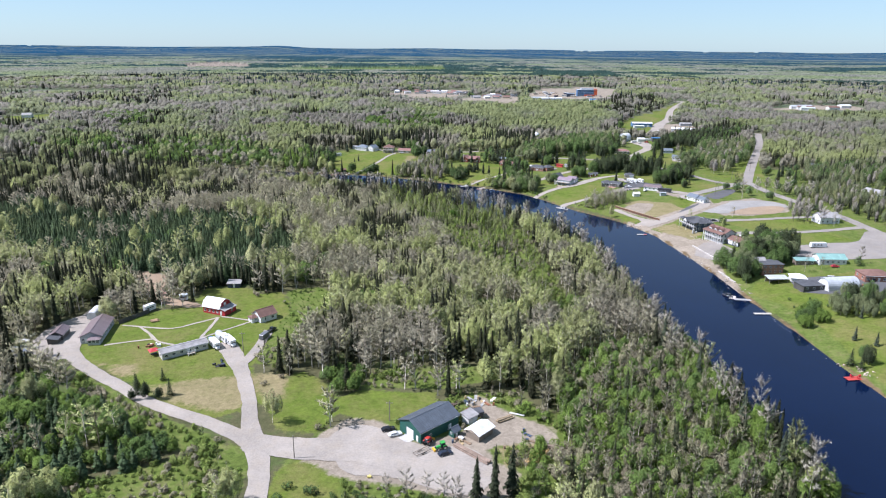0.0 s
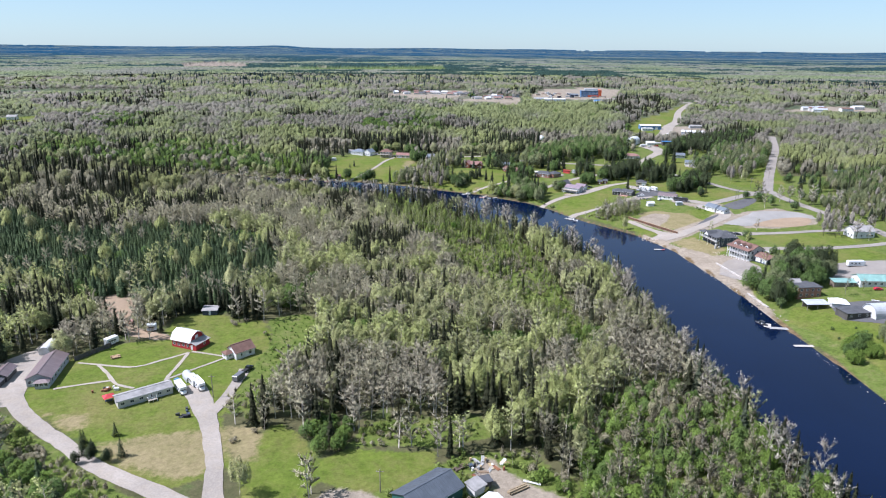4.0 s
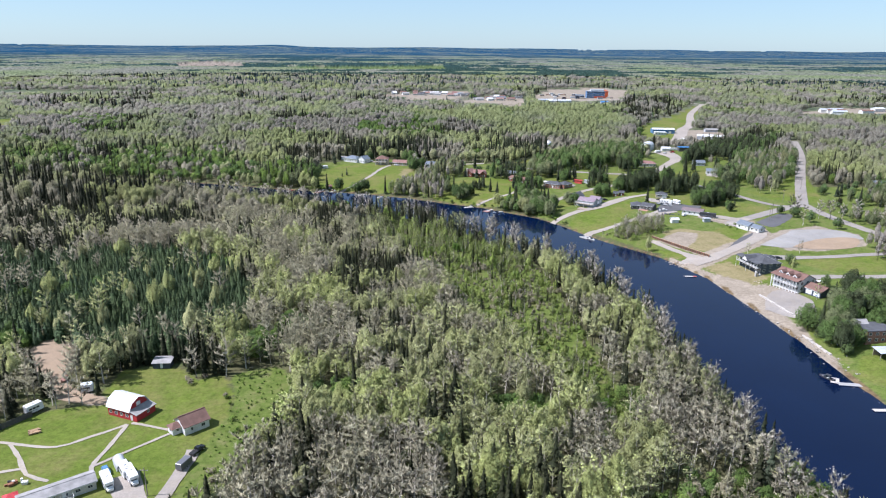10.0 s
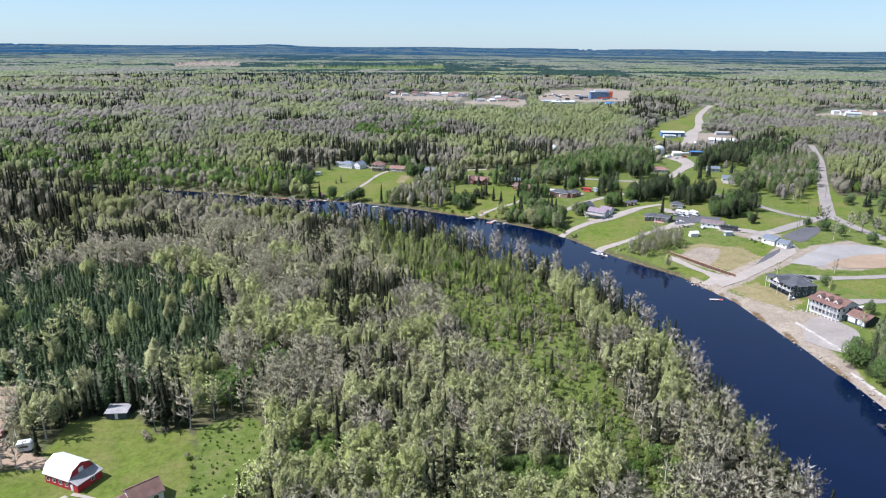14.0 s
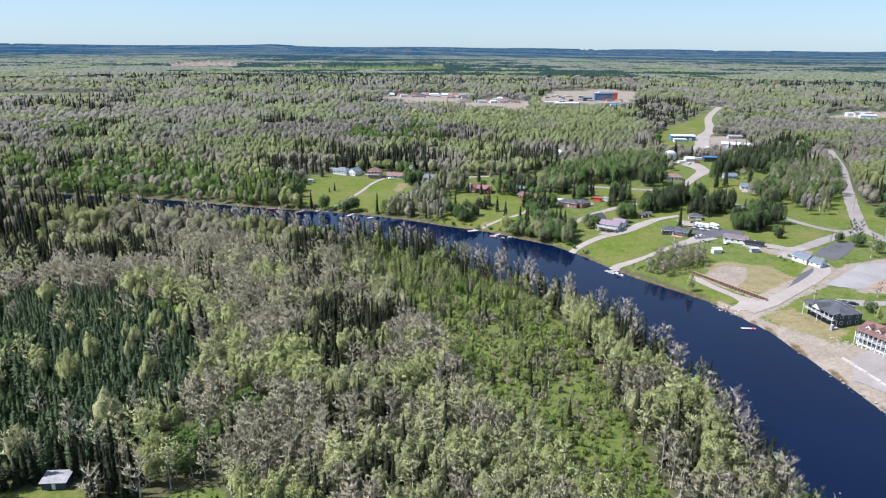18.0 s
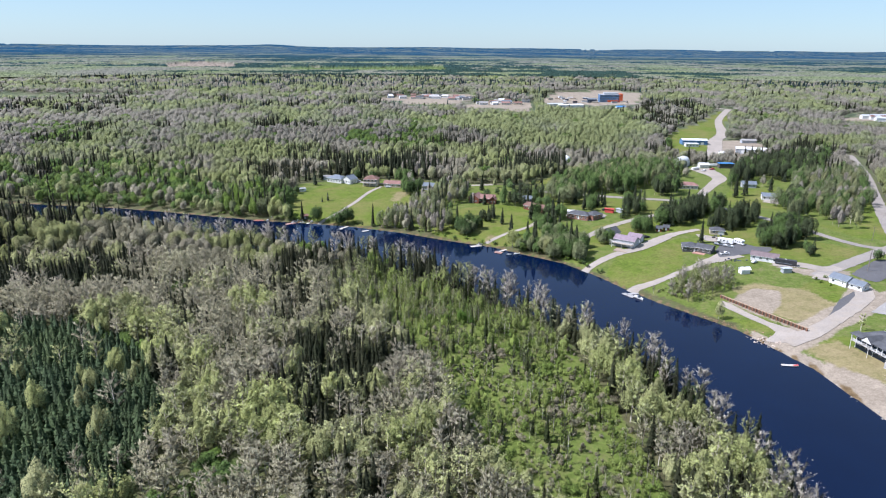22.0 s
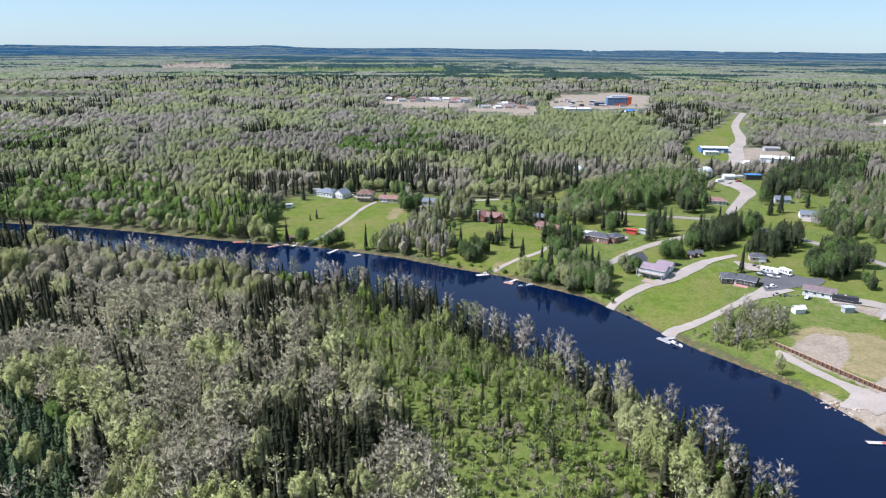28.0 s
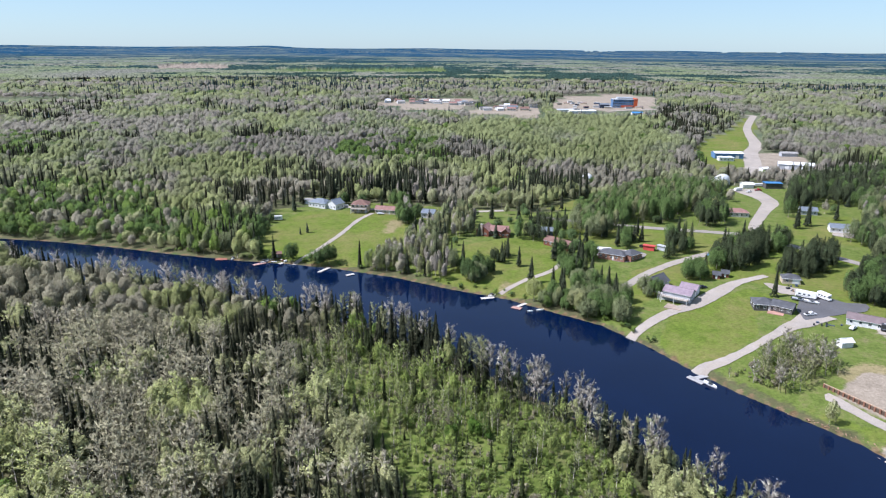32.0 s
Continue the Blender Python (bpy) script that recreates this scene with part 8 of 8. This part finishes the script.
TREES = [
    ("aspen", GREYISH, 0.6, 1.3, [(1, 158), (-15, 159), (-9, 157), (-4, 160), (4, 155)]),
    ("bush", DEEP_GREEN, 1.2, 1.3, [(-43, 163), (-38, 161), (-31, 159), (-24, 159), (-21, 156), (-14, 158), (-11, 156), (-4, 157), (1, 156), (-27, 158), (-35, 160), (-18, 157), (-46, 157), (-44, 155)]),
    ("spruce", DARK_PINE, 1.0, 1.0, [(10, 159), (15, 158), (20, 160), (157, 600)]),
    ("pine", MOSS, 0.46, 1.1, [(-110, 215), (-112, 219), (-108, 217), (-113, 222), (-110, 211), (-106, 213), (-101, 212), (-98, 215), (-105, 226)]),
    ("spruce", BLUE_SPRUCE, 0.42, 1.3, [(-96, 713), (-92, 716), (-62, 249), (181, 269), (186, 262), (196, 290), (203, 300)]),
    ("spruce", DARK_PINE, 0.95, 1.35, [(106, 692), (118, 690), (160, 670), (180, 690), (236, 722), (262, 735), (226, 716), (140, 690), (98, 700), (84, 690), (30, 745), (48, 740), (39, 652), (30, 660), (34, 668), (60, 660), (8, 661), (43, 629)]),
    ("leafy", DEEP_GREEN, 1.0, 1.0, [(-114, 678), (-117, 684), (-93, 672), (-75, 665), (-70, 667), (-32, 740), (-23, 740), (-28, 734), (-77, 783), (14, 634), (10, 638), (21, 643), (16, 648), (7, 649)]),
    ("bush", DEEP_GREEN, 0.7, 1.1, [(176, 318), (180, 308), (174, 308), (186, 316), (171, 300), (189, 306)]),
    ("aspen", GREYISH, 0.9, 1.2, [(247, 457), (252, 452), (258, 459), (262, 446), (276, 456), (280, 462), (272, 538), (278, 532), (282, 540), (268, 545), (286, 546), (262, 548), (290, 520), (296, 528)]),
    ("bush", FRESH, 0.9, 1.2, [(194, 530), (196, 526), (198, 536), (192, 534), (-74, 300), (-70, 290), (-66, 284), (-64, 276), (-77, 304), (-60, 268)]),
    ("bush", BRUSH, 1.0, 1.3, [(-74, 246), (-72, 243), (-69, 246), (-70, 252), (-66, 256), (-63, 262), (-67, 262), (-93, 315), (-96, 318), (-90, 320), (-77, 305), (-60, 228), (-66, 224)]),
]
seed = 0
for kind, tint, size, wide, places in TREES:
    rng = random.Random(seed + 40)
    for x, y in places:
        seed += 1
        k = size * rng.uniform(0.8, 1.2)
        tree_thing(kind, x, y, tint, k, wide * rng.uniform(0.9, 1.15), LABELS.get((kind, tint), "bare grey willow bush at the field edge"), seed, "garden and field trees")
# groves between the village houses: outline, distance from tree to tree, and the mix of kinds
GROVES = [
    ([(147, 656), (141, 634), (156, 636), (172, 649), (196, 672), (206, 692), (185, 679), (172, 679), (160, 673)], 5.6, ["pine", "pine", "leafy", "pine"], 1.0),
    ([(173, 628), (184, 623), (207, 637), (222, 665), (202, 657), (179, 638)], 5.4, ["pine", "pine", "pine", "spruce"], 1.05),
    ([(189, 588), (196, 580), (225, 603), (237, 633), (223, 634), (196, 604)], 5.6, ["pine", "pine", "leafy"], 1.0),
    ([(204, 569), (214, 572), (222, 586), (214, 587)], 6.5, ["pine", "leafy"], 0.7),
    ([(47, 605), (56, 598), (72, 581), (80, 582), (86, 595), (83, 622), (72, 630), (56, 618)], 5.4, ["soft", "soft", "leafy", "spruce"], 0.95),
    ([(56, 641), (62, 628), (79, 640), (82, 665), (65, 666)], 6.0, ["leafy", "pine", "spruce"], 0.9),
    ([(80, 703), (95, 696), (124, 729), (145, 732), (174, 758), (208, 797), (205, 830), (165, 820), (120, 782), (87, 742)], 6.4, ["soft", "leafy", "leafy", "aspen"], 1.1),
    ([(162, 723), (178, 715), (198, 757), (188, 776)], 6.2, ["pine", "pine", "leafy"], 1.0),
    ([(229, 756), (232, 738), (282, 789), (286, 774), (339, 804), (386, 879), (338, 867), (291, 841)], 7.0, ["pine", "leafy", "spruce", "pine"], 1.05),
    ([(45, 783), (61, 793), (107, 799), (114, 840), (66, 825), (48, 810)], 6.0, ["spruce"], 1.1),
    ([(123, 657), (129, 651), (142, 668), (147, 694), (133, 687)], 7.0, ["leafy", "pine"], 1.0),
    ([(122, 622), (130, 622), (139, 640), (132, 643)], 7.0, ["pine", "leafy"], 1.0),
    ([(245, 691), (236, 645), (268, 691), (264, 713)], 6.6, ["leafy", "soft", "pine"], 0.95),
    ([(249, 622), (275, 639), (321, 700), (370, 785), (340, 800), (296, 768), (258, 690), (262, 668)], 7.0, ["soft", "leafy", "aspen", "bare"], 1.0),
    ([(100, 678), (113, 674), (119, 702), (106, 699)], 6.5, ["leafy", "spruce"], 0.85),
    ([(91, 606), (98, 599), (106, 613), (103, 627)], 6.0, ["soft", "leafy"], 0.7),
    ([(-47, 655), (-31, 647), (-3, 635), (4, 649), (-1, 674), (-14, 687), (16, 708), (18, 743), (4, 766), (-10, 727), (-22, 699), (-27, 676), (-45, 669)], 5.0, ["bare", "aspen", "soft", "bare", "spruce", "aspen"], 0.92),
    ([(-93, 800), (-70, 805), (-42, 790), (-9, 785), (-6, 822), (-64, 830), (-103, 822)], 5.4, ["spruce", "spruce", "spruce", "bare"], 1.15),
    ([(39, 697), (57, 690), (61, 668), (68, 671), (76, 718), (60, 726), (47, 715)], 6.0, ["spruce", "leafy", "pine"], 0.85),
    ([(25, 645), (36, 662), (35, 673), (24, 662)], 5.0, ["spruce", "pine"], 0.6),
    ([(10, 632), (18, 632), (19, 647), (12, 646)], 5.5, ["soft", "leafy"], 0.7),
    ([(-165, 690), (-135, 682), (-119, 686), (-118, 709), (-131, 744), (-155, 752), (-179, 712)], 6.0, ["fresh", "leafy", "soft", "spruce"], 0.95),
    ([(-42, 782), (-30, 730), (-20, 737), (-30, 782)], 6.5, ["leafy", "leafy", "bare"], 0.85),
    ([(113, 523), (123, 513), (146, 525), (152, 540), (142, 549), (122, 538)], 3.6, ["thin", "bare", "thin"], 0.66),
    ([(163, 373), (160, 357), (166, 342), (175, 356), (206, 372), (214, 399), (206, 409), (189, 395)], 6.2, ["leafy", "leafy", "pine", "soft"], 1.1),
    ([(276, 579), (274, 533), (300, 548), (336, 571), (351, 553), (330, 500), (295, 489), (288, 510)], 5.6, ["bare", "thin", "soft"], 0.66),
    ([(255, 479), (247, 458), (269, 450), (290, 490), (280, 511)], 5.0, ["bare", "bare", "thin"], 0.8),
    ([(298, 430), (298, 480), (340, 540), (430, 560), (430, 430)], 6.6, ["bare", "soft", "aspen", "spruce"], 0.75),
    ([(296, 585), (330, 600), (355, 650), (425, 655), (425, 570), (350, 568)], 6.2, ["bare", "soft", "aspen", "spruce", "leafy"], 0.85),
    ([(298, 340), (298, 425), (420, 425), (420, 340)], 7.5, ["bare", "soft", "aspen", "leafy"], 0.7),
    ([(166, 289), (173, 280), (184, 297), (175, 304)], 4.6, ["leafy", "fresh", "leafy"], 0.62),
    ([(186, 296), (205, 286), (221, 311), (201, 317)], 5.2, ["pine", "leafy", "soft"], 0.72),
    ([(165, 247), (170, 242), (177, 252), (171, 256)], 4.2, ["leafy", "pine"], 0.62),
    ([(221, 311), (205, 286), (240, 270), (300, 280), (300, 312)], 6.5, ["pine", "leafy", "soft", "fresh"], 0.7),
]
GROVE_PINE, GROVE_LEAF = (0.058, 0.076, 0.036), (0.098, 0.154, 0.046)
MIX = {"pine": ("pine", GROVE_PINE, 1.0, "broad dark pine with a dense rounded crown"), "leafy": ("leafy", GROVE_LEAF, 1.0, "large dark green tree in full leaf"), "soft": ("leafy", GREYGREEN, 0.98, "tall grey-green poplar with an airy crown"),
       "spruce": ("spruce", DARK_PINE, 0.98, "dark narrow spruce with drooping branches"), "aspen": ("aspen", PALE, 0.9, "slender birch in first pale green leaf"), "bare": ("aspen", GREYISH, 0.92, "bare grey aspen with a pale trunk"),
       "thin": ("aspen", PALE, 0.8, "thin young birch in pale leaf"), "fresh": ("leafy", FRESH, 0.85, "fresh green leafy tree near the water")}
BACK = []
for g, (poly, step, kinds, size) in enumerate(GROVES):
    rng = random.Random(900 + g)
    xs, ys = [p[0] for p in poly], [p[1] for p in poly]
    spots = [(cx + rng.uniform(-0.42, 0.42) * step, cy + rng.uniform(-0.42, 0.42) * step) for cx in np.arange(min(xs), max(xs) + step, step) for cy in np.arange(min(ys), max(ys) + step, step)]
    ax, ay = np.array([p[0] for p in spots]), np.array([p[1] for p in spots])
    ok = (soft(ax, ay, {"g": poly}, 1.0) > 0.3) & ~inside(ax, ay, CHANNEL) & (to_line(ax, ay, FAR_BANK) > 2.5)
    for cx, cy, r in FOOTPRINTS:
        ok &= np.hypot(ax - cx, ay - cy) > r + 1.0
    for name, pts, width, *_ in ROADS:
        ok &= to_line(ax, ay, pts) > (max(width) if isinstance(width, list) else width) / 2 + 1.8
    for name, sheet_poly, *_ in SHEETS:
        ok &= ~inside(ax, ay, sheet_poly)
    if max(ys) > 705 or min(xs) > 240:
        BACK.append((ax[ok], ay[ok], [MIX[kinds[rng.randrange(len(kinds))]] for _ in range(int(ok.sum()))], size))
        continue
    for i in np.nonzero(ok)[0]:
        kind, tint, k, label = MIX[kinds[rng.randrange(len(kinds))]]
        tree_thing(kind, float(ax[i]), float(ay[i]), tint, 1.12 * size * k * rng.uniform(0.75, 1.15), rng.uniform(0.9, 1.25), label, int(i) + g, "village groves")
# the groves farther back, too thick to count
bx, by = np.concatenate([b[0] for b in BACK]), np.concatenate([b[1] for b in BACK])
mix = [m for b in BACK for m in b[2]]
back_kind = np.array([{"pine": 2, "leafy": 2, "spruce": 1, "aspen": 4 if m[1] == GREYISH else 0}[m[0]] for m in mix])
back_rng = np.random.RandomState(8)
back_size = np.concatenate([np.full(len(b[0]), b[3]) for b in BACK]) * np.where(back_kind == 2, 1.35, 1.05)
plant("village_backwood", bx, by, back_kind, np.array([m[1] for m in mix]) * np.where(np.isin(back_kind, (0, 4)), 0.62, 1.0)[:, None] * back_rng.uniform(0.85, 1.15, len(mix))[:, None], 1, back_rng, "thick groves of pine, poplar and spruce behind the village houses", back_size, np.full(len(mix), 1.1))
# shrubs along the water on the village side
shore = smooth_line(FAR_BANK[12:22], 3.0)
rng = random.Random(31)
for i, (x, y) in enumerate(shore):
    if rng.random() < 0.55:
        tree_thing("bush", float(x) + rng.uniform(1.0, 4.5), float(y) + rng.uniform(2.0, 5.0), FRESH if rng.random() < 0.6 else DEEP_GREEN, rng.uniform(0.7, 1.5), rng.uniform(0.9, 1.4), "green willow bush at the water's edge", i, "shore bushes")
# along the near bank: tall pale aspens and ragged spruces lean over the water
bank = smooth_line(NEAR_BANK[2:21], 2.3)
rng = random.Random(77)
for i, (x, y) in enumerate(bank):
    inland = rng.uniform(0.8, 10.5)
    t = bank[min(i + 1, len(bank) - 1)] - bank[max(i - 1, 0)]
    n = np.array([-t[1], t[0]]) / max(1e-6, math.hypot(t[0], t[1]))
    px, py = x + n[0] * inland, y + n[1] * inland
    u = rng.random()
    kind, tint, size = ("aspen", GREYISH, rng.uniform(0.95, 1.3)) if u < 0.36 else ("aspen", PALE, rng.uniform(0.9, 1.2)) if u < 0.52 else ("spruce", DARK_PINE, rng.uniform(0.75, 1.12)) if u < 0.93 else ("leafy", FRESH, rng.uniform(0.7, 1.0))
    if y < 262 and u > 0.45:
        kind, tint, size = ("leafy", FRESH, rng.uniform(0.7, 1.1)) if u < 0.85 else ("spruce", BLUE_SPRUCE, rng.uniform(0.8, 1.1))
    tree_thing(kind, px, py, tint, size, rng.uniform(0.85, 1.15), LABELS.get((kind, tint), ""), i, "trees on the near bank")
build_forest()
